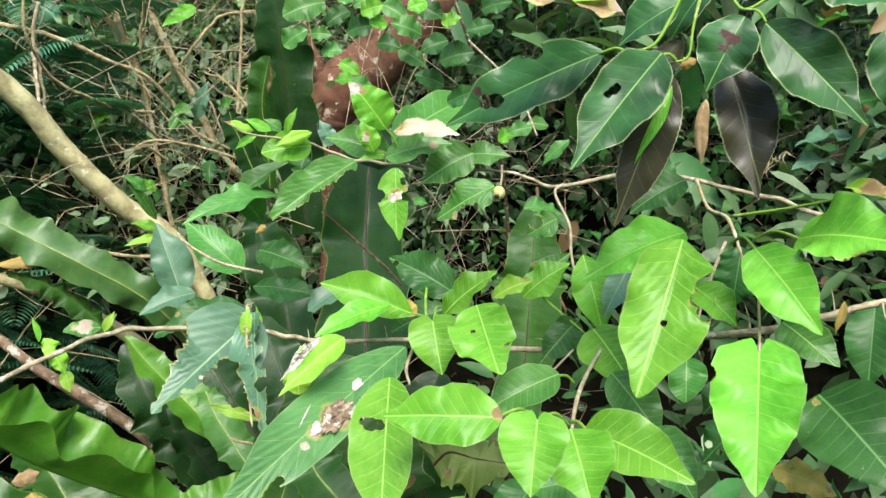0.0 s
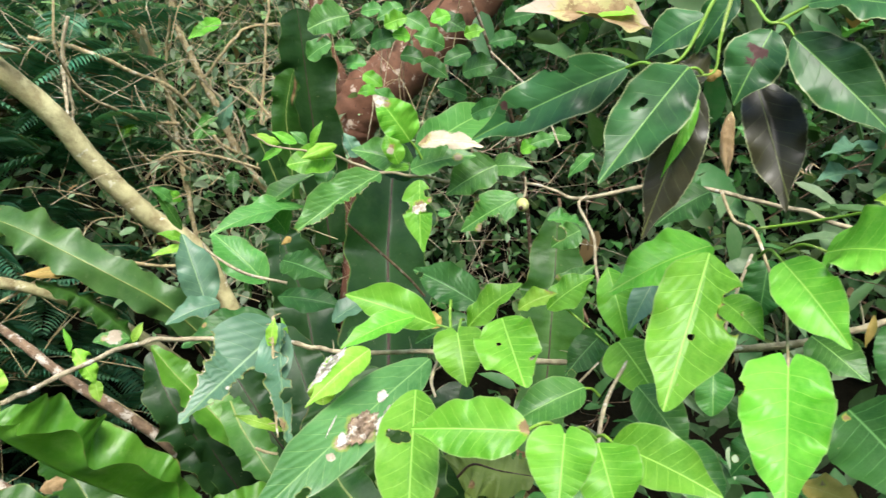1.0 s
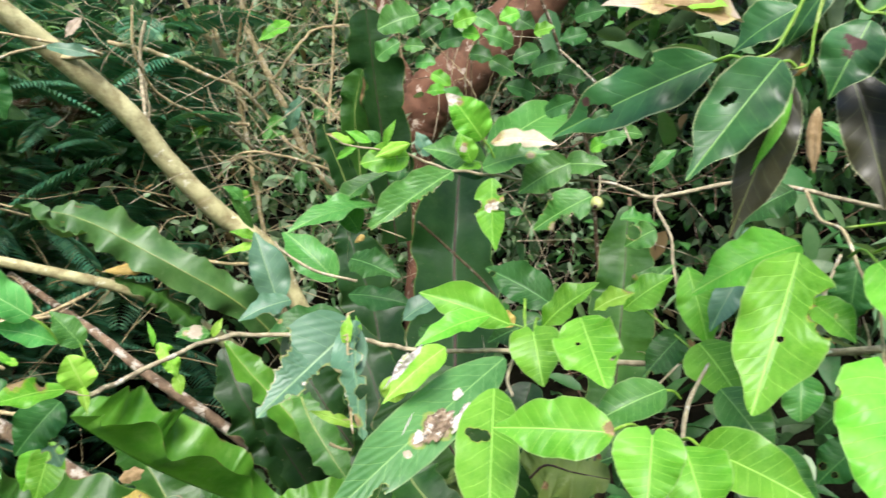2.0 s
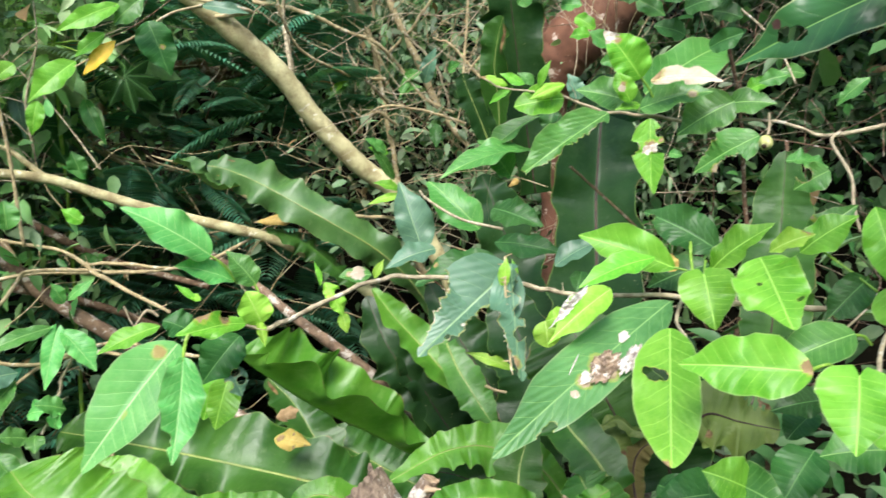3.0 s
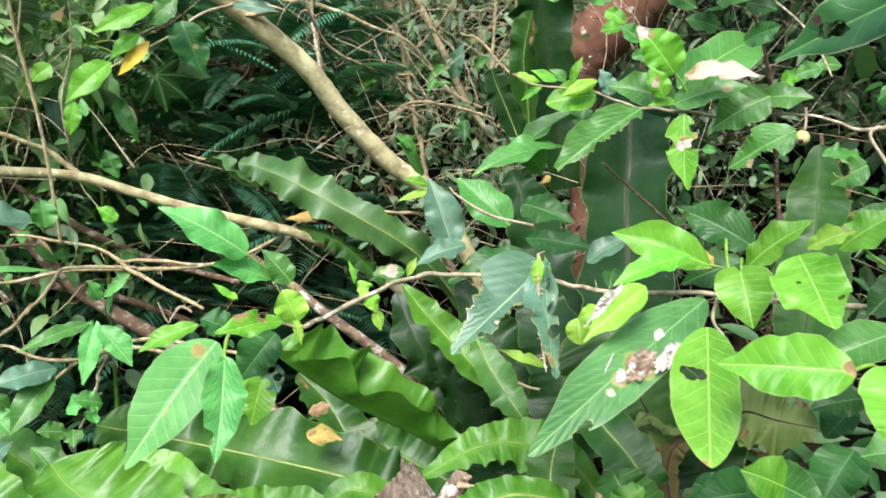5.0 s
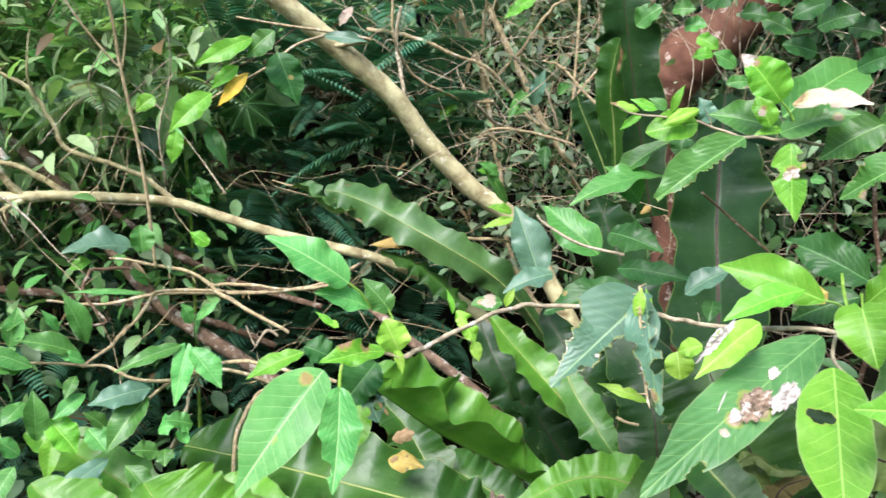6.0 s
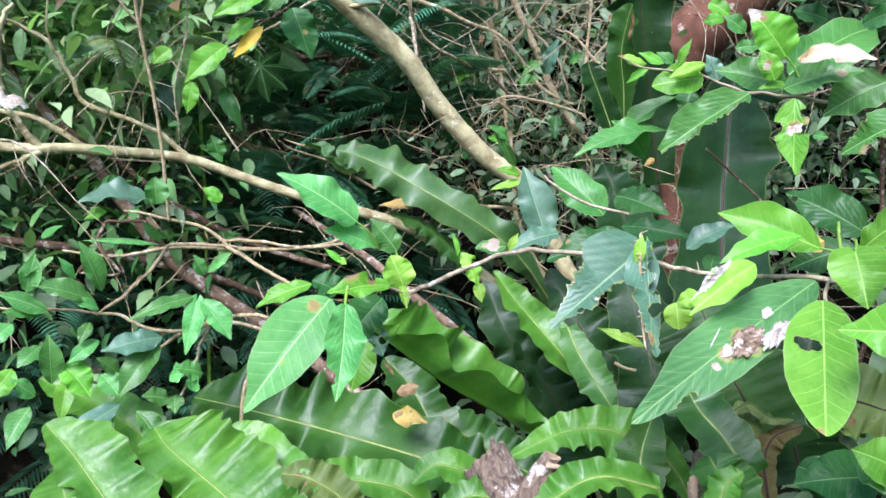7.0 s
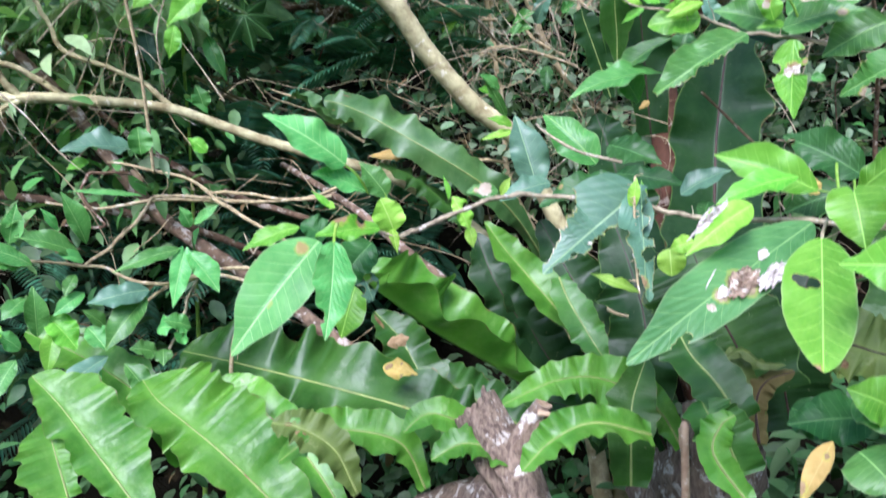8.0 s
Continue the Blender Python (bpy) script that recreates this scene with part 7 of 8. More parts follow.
tube("root_fibre", [(0.4046, 0.9598, 1.4393, 0.0007), (0.3983, 0.9624, 1.4323, 0.0006), (0.3977, 0.9515, 1.4235, 0), (0.3983, 0.951, 1.4167, 0)], BROWN_TWIG, fig_shrub, sides=5)
tube("root_fibre", [(0.4062, 0.9591, 1.4382, 0.0007), (0.4091, 0.9578, 1.435, 0.0006), (0.4113, 0.9457, 1.4311, 0), (0.4071, 0.9475, 1.4279, 0)], TAN_TWIG, fig_shrub, sides=5)
tube("root_fibre", [(0.3637, 0.9768, 1.442, 0.0007), (0.3525, 0.981, 1.4344, 0.0006), (0.3433, 0.9735, 1.4246, 0), (0.3465, 0.972, 1.4172, 0)], TAN_TWIG, fig_shrub, sides=5)
tube("root_fibre", [(0.3824, 0.969, 1.4253, 0.0007), (0.3835, 0.9683, 1.4193, 0.0006), (0.3721, 0.9618, 1.4115, 0), (0.3775, 0.9593, 1.4057, 0)], BROWN_TWIG, fig_shrub, sides=5)
tube("root_fibre", [(0.3869, 0.9674, 1.4381, 0.0007), (0.3843, 0.9682, 1.4264, 0.0006), (0.3889, 0.9549, 1.4115, 0), (0.3895, 0.954, 1.4, 0)], TAN_TWIG, fig_shrub, sides=5)
tube("root_fibre", [(0.3884, 0.9668, 1.4384, 0.0007), (0.3917, 0.9651, 1.4265, 0.0006), (0.3746, 0.9608, 1.4107, 0), (0.3787, 0.9584, 1.3988, 0)], TAN_TWIG, fig_shrub, sides=5)
tube("root_fibre", [(0.395, 0.9636, 1.4243, 0.0007), (0.3867, 0.9668, 1.416, 0.0006), (0.3832, 0.957, 1.4056, 0), (0.3836, 0.9563, 1.3975, 0)], BROWN_TWIG, fig_shrub, sides=5)
tube("root_fibre", [(0.3928, 0.9647, 1.4306, 0.0007), (0.3957, 0.9635, 1.4278, 0.0006), (0.4028, 0.9493, 1.4244, 0), (0.4002, 0.9504, 1.4216, 0)], TAN_TWIG, fig_shrub, sides=5)
tube("root_fibre", [(0.3873, 0.9671, 1.4332, 0.0007), (0.3877, 0.9666, 1.4213, 0.0006), (0.376, 0.96, 1.4057, 0), (0.3824, 0.9566, 1.3941, 0)], TAN_TWIG, fig_shrub, sides=5)
tube("root_fibre", [(0.4001, 0.9617, 1.4348, 0.0007), (0.3991, 0.962, 1.4306, 0.0006), (0.3931, 0.9536, 1.4254, 0), (0.3954, 0.9525, 1.4213, 0)], BROWN_TWIG, fig_shrub, sides=5)
leaf(fig_shrub, (0.299, 0.974, 1.546), (0.278, 0.981, 1.54), 0.016, "oblong", (-0.4, -0.79, 0.47), OCHRE, curl=0.8, wave=0.3)
leaf(fig_shrub, (-0.224, 1.025, 1.345), (-0.236, 1.023, 1.335), 0.009, "oblong", (-0.14, -0.9, 0.41), OCHRE, curl=0.6, wave=0.4)
leaf(fig_shrub, (0.683, 1.325, 1.454), (0.588, 1.338, 1.441), 0.064, "elliptic", (-0.17, -0.28, 0.94), BLUE_SHEEN)
leaf(fig_shrub, (0.719, 1.304, 1.471), (0.649, 1.308, 1.478), 0.057, "elliptic", (0.08, -0.3, 0.95), BLUE_SHEEN)
leaf(fig_shrub, (0.61, 1.361, 1.478), (0.541, 1.358, 1.487), 0.057, "elliptic", (0.14, -0.29, 0.95), DEEP)
leaf(fig_shrub, (0.665, 1.33, 1.553), (0.606, 1.325, 1.561), 0.064, "elliptic", (0.16, -0.28, 0.95), MID)
leaf(fig_shrub, (0.716, 1.305, 1.516), (0.655, 1.305, 1.506), 0.068, "elliptic", (-0.14, -0.28, 0.95), DEEP)
leaf(fig_shrub, (0.659, 1.336, 1.415), (0.585, 1.338, 1.403), 0.057, "elliptic", (-0.16, -0.28, 0.95), BLUE_SHEEN)
leaf(fig_shrub, (0.583, 1.371, 1.518), (0.532, 1.361, 1.503), 0.049, "elliptic", (-0.2, -0.31, 0.93), MID)
leaf(fig_shrub, (0.732, 1.291, 1.577), (0.669, 1.291, 1.585), 0.076, "elliptic", (0.13, -0.29, 0.95), MID)
leaf(fig_shrub, (0.703, 1.313, 1.416), (0.741, 1.256, 1.426), 0.064, "elliptic", (-0.33, -0.04, 0.94), BLUE_SHEEN)
leaf(fig_shrub, (0.408, 1.429, 1.305), (0.353, 1.41, 1.281), 0.048, "elliptic", (-0.26, -0.36, 0.9), BLUE_SHEEN)
leaf(fig_shrub, (0.619, 1.344, 1.635), (0.641, 1.298, 1.647), 0.057, "elliptic", (-0.34, 0.07, 0.94), MID)

# low leaves in front of the fern
leaf(fig_shrub, (0.026, 0.73, 1.091), (-0.016, 0.722, 1.109), 0.047, "ovate", (0.37, -0.76, 0.54), BRIGHT)
leaf(fig_shrub, (0.016, 0.784, 1.059), (-0.057, 0.766, 1.049), 0.053, "ovate", (0.08, -0.7, 0.71), DEEP, bites=((0.889, 0.221, 0.064),))
leaf(fig_shrub, (-0.002, 0.758, 1.09), (0.056, 0.702, 1.087), 0.053, "ovate", (-0.45, -0.51, 0.73), MID)
leaf(fig_shrub, (-0.051, 0.808, 1.049), (0.011, 0.775, 1.037), 0.047, "ovate", (-0.2, -0.64, 0.74), DEEP, bites=((0.28, -0.037, 0.052), (0.515, 0, 0.043),))
leaf(fig_shrub, (0.093, 0.802, 1.101), (0.059, 0.767, 1.058), 0.051, "ovate", (-0.12, -0.71, 0.69), DEEP)
leaf(fig_shrub, (0.126, 0.91, 1.113), (0.068, 0.896, 1.102), 0.041, "ovate", (0.01, -0.64, 0.77), DEEP)
leaf(fig_shrub, (0.125, 0.953, 1.083), (0.092, 0.928, 1.057), 0.038, "round", (-0.11, -0.63, 0.77), DEEP)
leaf(fig_shrub, (0.124, 0.703, 1.149), (0.075, 0.701, 1.14), 0.046, "ovate", (-0.1, -0.72, 0.68), MID)
leaf(fig_shrub, (-0.014, 0.642, 1.089), (0.012, 0.608, 1.074), 0.052, "ovate", (-0.28, -0.54, 0.79), MID)
leaf(fig_shrub, (-0.037, 0.611, 1.109), (-0.06, 0.572, 1.071), 0.017, "lance", (-0.06, -0.68, 0.73), OCHRE, dead=((0.987, -0.187, 0.192), (0.78, -0.097, 0.113), (0.248, 0.021, 0.046),), label='yellow leaf with a dead brown half')

# leaves at the far end of the long twig
leaf(fig_shrub, (-0.492, 0.657, 1.226), (-0.539, 0.567, 1.134), 0.065, "ovate", (0.35, -0.75, 0.56), FRESH, dead=((0.121, -0.06, 0.05), (0.579, 0.018, 0.02),), droop=0.04, wave=0.06, label='large leaf with a small brown scar near its stalk')
leaf(fig_shrub, (-0.412, 0.543, 1.253), (-0.396, 0.493, 1.189), 0.034, "ovate", (0.75, -0.58, 0.32), FRESH, chew=((-1, 0.72, 0.86, 0.4),), bites=((0.0, 0.1, 0.05),), droop=0.05, stalk=(-0.4247, 0.5728, 1.261))
leaf(fig_shrub, (-0.534, 0.692, 1.231), (-0.578, 0.652, 1.211), 0.024, "elliptic", (0.23, -0.63, 0.74), BRIGHT)
leaf(fig_shrub, (-0.527, 0.784, 1.285), (-0.604, 0.741, 1.343), 0.049, "ovate", (0.67, -0.55, 0.49), FRESH, stalk=(-0.511, 0.808, 1.249))
leaf(fig_shrub, (-0.514, 0.807, 1.251), (-0.559, 0.761, 1.277), 0.036, "elliptic", (0.68, -0.29, 0.67), FRESH)
leaf(fig_shrub, (-0.493, 0.817, 1.246), (-0.524, 0.809, 1.285), 0.033, "ovate", (0.66, -0.65, 0.38), MID, stalk=(-0.488, 0.815, 1.225))
leaf(fig_shrub, (-0.458, 0.758, 1.218), (-0.47, 0.751, 1.254), 0.037, "round", (0.65, -0.76, 0.04), LIME)
leaf(fig_shrub, (-0.461, 0.758, 1.221), (-0.449, 0.745, 1.196), 0.013, "lance", (0.39, -0.73, 0.57), LIME, fold=0.6)
leaf(fig_shrub, (-0.463, 0.734, 1.225), (-0.51, 0.681, 1.223), 0.029, "oblong", (0.52, -0.48, 0.71), BRIGHT, bites=((0.3, -0.121, 0.067), (0.518, -0.221, 0.059),), dead=((0.608, -0.193, 0.134), (0.315, -0.075, 0.084),), fold=0.5, wave=0.3, label='crumpled half-eaten leaf with brown patches')
leaf(fig_shrub, (-0.487, 0.762, 1.203), (-0.517, 0.728, 1.158), 0.047, "ovate", (0.3, -0.85, 0.44), DEEP, bites=((0.932, -0.257, 0.079), (0.544, 0.374, 0.078),))
leaf(fig_shrub, (-0.495, 0.747, 1.173), (-0.479, 0.744, 1.142), 0.025, "oblong", (0.56, -0.75, 0.36), BLUE_SHEEN, bites=((0.232, 0.079, 0.145), (0.544, -0.253, 0.144), (0.558, 0.151, 0.127),))
leaf(fig_shrub, (-0.53, 0.739, 1.212), (-0.555, 0.727, 1.226), 0.035, "round", (0.61, -0.53, 0.59), DEEP)
leaf(fig_shrub, (-0.537, 0.766, 1.237), (-0.558, 0.758, 1.258), 0.009, "lance", (0.66, -0.61, 0.43), BRIGHT)
leaf(fig_shrub, (-0.534, 0.768, 1.238), (-0.547, 0.762, 1.246), 0.009, "lance", (0.6, -0.6, 0.53), LIME, dead=((0.868, 0.03, 0.196),))
leaf(fig_shrub, (-0.424, 0.849, 1.243), (-0.402, 0.848, 1.204), 0.020, "oblong", (0.49, -0.82, 0.3), LIME, bites=((0.398, 0.175, 0.088), (0.473, -0.285, 0.088),), wave=0.5, label='ragged yellow-lime leaf scrap')
leaf(fig_shrub, (-0.403, 0.849, 1.205), (-0.397, 0.845, 1.185), 0.015, "heart", (0.42, -0.87, 0.28), LIME)
leaf(fig_shrub, (-0.38, 0.889, 1.245), (-0.416, 0.875, 1.243), 0.022, "oblong", (0.24, -0.71, 0.66), MID, dead=((0.687, -0.042, 0.097),), pale=((0.431, -0.012, 0.277),))
leaf(fig_shrub, (-0.377, 0.889, 1.24), (-0.367, 0.897, 1.262), 0.011, "lance", (0.12, -0.95, 0.29), LIME)
leaf(fig_shrub, (-0.428, 0.847, 1.239), (-0.434, 0.85, 1.268), 0.007, "lance", (0.45, -0.87, 0.21), BRIGHT)
leaf(fig_shrub, (-0.561, 0.859, 1.121), (-0.569, 0.829, 1.061), 0.041, "oblong", (0.38, -0.84, 0.38), BRIGHT)
leaf(fig_shrub, (-0.58, 0.872, 1.119), (-0.592, 0.842, 1.066), 0.034, "oblong", (0.37, -0.85, 0.39), BRIGHT)


# ---------------------------------------------------------------- tree with hanging dark glossy leaves
dark_leaf_tree = thing("dark_leaf_tree", (0.95, 1.0, 0.0), "young tree with large hanging dark glossy leaves", "tree")
tube("stem", [(0.95, 1.02, 0, 0.02), (0.92, 1, 0.8, 0.018), (0.8, 0.95, 1.5, 0.014), (0.55, 0.85, 1.85, 0.01), (0.243, 0.7195, 1.6753, 0.0024), (0.2112, 0.6969, 1.5983, 0.0017), (0.1933, 0.6869, 1.5698, 0.0015), (0.1818, 0.6834, 1.5471, 0.0015), (0.1679, 0.6794, 1.5267, 0.0013), (0.1489, 0.6846, 1.5219, 0.0011)], GREEN_STEM, dark_leaf_tree)
tube("twig", [(0.2203, 0.6941, 1.5977, 0.0015), (0.213, 0.7015, 1.5725, 0.0015), (0.2056, 0.6977, 1.5448, 0.0013), (0.2003, 0.6919, 1.5192, 0.0011), (0.1842, 0.6867, 1.5141, 0.0009)], GREEN_STEM, dark_leaf_tree)
tube("twig", [(0.243, 0.7195, 1.6753, 0.0018), (0.2309, 0.713, 1.5928, 0.0014), (0.2359, 0.7044, 1.5731, 0.0013), (0.2442, 0.6933, 1.5569, 0.0015), (0.2594, 0.6863, 1.5633, 0.0013), (0.2774, 0.6771, 1.5727, 0.0011)], GREEN_STEM, dark_leaf_tree)
tube("twig", [(0.2442, 0.6933, 1.5569, 0.0011), (0.2508, 0.6805, 1.5536, 0.0011), (0.2538, 0.6699, 1.5433, 0.0009)], GREEN_STEM, dark_leaf_tree)
leaf(dark_leaf_tree, (0.135, 0.708, 1.525), (0.002, 0.745, 1.464), 0.055, "drip", (-0.36, -0.9, 0.24), GLOSSY, bites=((0.435, -0.215, 0.045), (0.39, -0.185, 0.048), (0.338, -0.15, 0.04), (0.709, -0.012, 0.04), (0.65, 0.01, 0.042)), dead=((0.73, -0.08, 0.03),), stalk=(0.149, 0.685, 1.522), teeth=0.035, droop=0.04, label='large glossy dark leaf with eaten holes')
leaf(dark_leaf_tree, (0.175, 0.678, 1.521), (0.097, 0.637, 1.429), 0.056, "drip", (-0.07, -0.89, 0.46), GLOSSY, bites=((0.467, -0.096, 0.026), (0.431, -0.087, 0.028), (0.398, -0.076, 0.024)), stalk=(0.188, 0.685, 1.516), teeth=0.035, droop=0.04)
leaf(dark_leaf_tree, (0.19, 0.696, 1.504), (0.142, 0.685, 1.38), 0.042, "drip", (-0.29, -0.94, 0.2), PURPLE, teeth=0.035, droop=0.03, label='purple-brown old leaf, glossy')
leaf(dark_leaf_tree, (0.187, 0.687, 1.496), (0.158, 0.68, 1.43), 0.010, "lance", (-0.37, -0.89, 0.26), BRIGHT, label='pale folded-over leaf margin')
leaf(dark_leaf_tree, (0.242, 0.684, 1.55), (0.212, 0.68, 1.49), 0.047, "drip", (-0.32, -0.92, 0.23), GLOSSY, dead=((0.3, -0.12, 0.07), (0.33, 0.02, 0.09), (0.46, -0.05, 0.07)), teeth=0.035)
leaf(dark_leaf_tree, (0.243, 0.72, 1.516), (0.26, 0.672, 1.405), 0.049, "drip", (-0.35, -0.88, 0.33), PURPLE, teeth=0.035, droop=0.03)
leaf(dark_leaf_tree, (0.253, 0.67, 1.543), (0.315, 0.625, 1.462), 0.051, "drip", (-0.38, -0.9, 0.21), GLOSSY, bites=((0.723, 0.03, 0.022),), teeth=0.035, droop=0.04)
leaf(dark_leaf_tree, (0.141, 0.663, 1.547), (0.033, 0.636, 1.555), 0.045, "oblong", (0.23, -0.71, 0.66), DRY, dead=((0.53, 0.107, 0.24), (0.265, 0.033, 0.164),), fold=0.5, wave=0.2, label='curled leaf, brown underneath')
leaf(dark_leaf_tree, (0.127, 0.653, 1.557), (0.052, 0.654, 1.559), 0.024, "elliptic", (0.01, -0.76, 0.65), LIME)
leaf(dark_leaf_tree, (0.264, 0.672, 1.568), (0.335, 0.607, 1.546), 0.047, "drip", (-0.39, -0.64, 0.67), GLOSSY, teeth=0.035)
leaf(dark_leaf_tree, (0.203, 0.727, 1.568), (0.155, 0.744, 1.534), 0.039, "drip", (-0.5, -0.81, 0.31), GLOSSY, teeth=0.035)
leaf(dark_leaf_tree, (0.235, 0.745, 1.59), (0.205, 0.762, 1.539), 0.032, "drip", (-0.58, -0.81, 0.06), GLOSSY, teeth=0.035)
leaf(dark_leaf_tree, (0.338, 0.653, 1.535), (0.358, 0.647, 1.462), 0.042, "drip", (-0.4, -0.92, -0.03), GLOSSY, teeth=0.035)
leaf(dark_leaf_tree, (0.216, 0.761, 1.519), (0.191, 0.766, 1.534), 0.035, "drip", (0.02, -0.93, 0.36), PURPLE, teeth=0.035)
leaf(dark_leaf_tree, (0.129, 0.835, 1.452), (0.102, 0.838, 1.426), 0.017, "lance", (-0.51, -0.74, 0.44), MID)
leaf(dark_leaf_tree, (0.33, 0.936, 1.465), (0.306, 0.944, 1.481), 0.017, "lance", (0.07, -0.84, 0.53), MID)


# ---------------------------------------------------------------- low leafy shrub on the slope
slope_shrub = thing("slope_shrub", (-1.25, 1.35, 0.15), "twiggy shrub with small narrow green leaves on the slope", "shrub")
tube("stem", [(-1.2, 1.45, 0, 0.012), (-1.0939, 1.2915, 0.7375, 0.0047), (-1.0735, 1.3398, 0.901, 0.0047), (-1.0275, 1.3596, 0.9375, 0.0041), (-1.1056, 1.2936, 0.9853, 0.0041), (-1.194, 1.1926, 0.9862, 0.0036), (-1.2592, 1.1443, 1.0279, 0.0031), (-1.3427, 1.0619, 1.0525, 0.0027), (-1.4244, 0.9978, 1.0669, 0.0023)], TAN_TWIG, slope_shrub, spurs=7, rough=0.12)
tube("twig", [(-0.8676, 1.3449, 0.9627, 0.0039), (-0.9945, 1.3347, 0.9843, 0.004), (-1.0889, 1.311, 1.0006, 0.0041), (-1.1661, 1.243, 0.9811, 0.0036), (-1.2115, 1.1594, 0.9412, 0.0031), (-1.2438, 1.0863, 0.9147, 0.0027), (-1.2781, 1.0274, 0.9358, 0.0022)], TAN_TWIG, slope_shrub, spurs=7, rough=0.12)
tube("twig", [(-1.0074, 1.4039, 1.0409, 0.0037), (-1.0812, 1.3893, 1.0829, 0.0042), (-1.153, 1.3717, 1.1282, 0.0047), (-1.1979, 1.3571, 1.1693, 0.0038), (-1.2689, 1.3022, 1.202, 0.0033), (-1.333, 1.2588, 1.2196, 0.0024)], TAN_TWIG, slope_shrub, spurs=7, rough=0.12)
tube("twig", [(-0.9538, 1.5138, 1.125, 0.0038), (-1.0859, 1.4428, 1.1173, 0.0043), (-1.165, 1.3874, 1.125, 0.0052), (-1.2563, 1.315, 1.1361, 0.0043), (-1.3517, 1.251, 1.1236, 0.0034), (-1.4414, 1.1895, 1.1414, 0.0024)], TAN_TWIG, slope_shrub, spurs=7, rough=0.12)
tube("twig", [(-1.1497, 1.3872, 1.1296, 0.0038), (-1.2305, 1.2862, 1.148, 0.0037), (-1.2405, 1.2439, 1.1188, 0.0037), (-1.2692, 1.1735, 1.0607, 0.0036), (-1.288, 1.1161, 1.0325, 0.0027)], TAN_TWIG, slope_shrub, spurs=7, rough=0.12)
tube("twig", [(-0.8646, 1.6273, 1.1977, 0.0029), (-0.9468, 1.5558, 1.1449, 0.0039), (-1.0236, 1.4837, 1.1201, 0.0038), (-1.1309, 1.4032, 1.1405, 0.0038), (-1.1849, 1.3766, 1.1484, 0.0029)], TAN_TWIG, slope_shrub, spurs=7, rough=0.12)
tube("twig", [(-1.3139, 1.3004, 1.191, 0.0034), (-1.3558, 1.2329, 1.1982, 0.0038), (-1.3513, 1.2006, 1.1558, 0.0033), (-1.3148, 1.2099, 1.0971, 0.0028), (-1.3591, 1.1512, 1.1057, 0.0023)], BROWN_TWIG, slope_shrub, spurs=7, rough=0.12)
tube("twig", [(-1.1337, 1.2759, 0.9996, 0.0027), (-1.1369, 1.2301, 0.9515, 0.0031), (-1.1359, 1.1977, 0.902, 0.0036), (-1.1394, 1.1646, 0.8657, 0.0027)], GREY_TWIG, slope_shrub, spurs=7, rough=0.12)
tube("twig", [(-1.0271, 1.3899, 1.0363, 0.0028), (-1.0479, 1.3794, 1.0496, 0.0028), (-1.0595, 1.352, 1.0238, 0.0018), (-1.0771, 1.3507, 1.066, 0.0014)], GREY_TWIG, slope_shrub, spurs=7, rough=0.12)
tube("vine", [(-1.1971, 1.1733, 1.7575, 0.003), (-1.2128, 1.2065, 1.6735, 0.0031), (-1.229, 1.232, 1.5934, 0.0036), (-1.2352, 1.263, 1.4637, 0.0036), (-1.241, 1.2818, 1.3494, 0.0036), (-1.2488, 1.2931, 1.2664, 0.0037), (-1.255, 1.3025, 1.1932, 0.0033)], TAN_TWIG, slope_shrub, label='straight pale hanging vine')
tube("vine", [(-1.2665, 1.1438, 1.7207, 0.0022), (-1.2517, 1.1873, 1.6542, 0.0022), (-1.231, 1.2299, 1.5955, 0.0022)], TAN_TWIG, slope_shrub)
tube("vine", [(-1.2275, 1.2334, 1.5934, 0.0022), (-1.2049, 1.229, 1.665, 0.0018), (-1.1891, 1.2121, 1.7432, 0.0018)], TAN_TWIG, slope_shrub)
leaf(slope_shrub, (-1.316, 1.032, 1.056), (-1.358, 0.962, 1.103), 0.037, "elliptic", (0.85, -0.18, 0.5), FRESH)
leaf(slope_shrub, (-1.343, 1.012, 1.097), (-1.323, 1.025, 1.172), 0.038, "lance", (0.57, -0.82, -0.01), FRESH)
leaf(slope_shrub, (-1.263, 1.093, 1.066), (-1.325, 1.007, 1.113), 0.043, "elliptic", (0.79, -0.26, 0.56), MID)
leaf(slope_shrub, (-1.257, 1.106, 1.084), (-1.278, 1.079, 1.186), 0.040, "elliptic", (0.88, -0.47, 0.06), MID)
leaf(slope_shrub, (-1.327, 1.017, 1.054), (-1.35, 0.962, 1.071), 0.031, "elliptic", (0.78, -0.13, 0.61), MID)
leaf(slope_shrub, (-1.119, 1.236, 1.098), (-1.126, 1.215, 1.142), 0.030, "elliptic", (0.92, -0.39, -0.06), FRESH)
leaf(slope_shrub, (-1.115, 1.241, 1.103), (-1.067, 1.262, 1.142), 0.022, "lance", (0.08, -0.92, 0.38), FRESH)
leaf(slope_shrub, (-1.13, 1.217, 1.058), (-1.208, 1.108, 1.028), 0.034, "lance", (0.5, -0.54, 0.67), MID)
leaf(slope_shrub, (-1.126, 1.218, 1.05), (-1.119, 1.163, 0.953), 0.044, "heart", (0.51, -0.73, 0.45), FRESH)
leaf(slope_shrub, (-1.122, 1.222, 1.051), (-1.054, 1.225, 0.973), 0.050, "elliptic", (0.63, -0.58, 0.52), FRESH)
leaf(slope_shrub, (-1.168, 1.16, 0.986), (-1.232, 1.065, 0.976), 0.055, "elliptic", (0.56, -0.44, 0.7), BLUE_SHEEN)
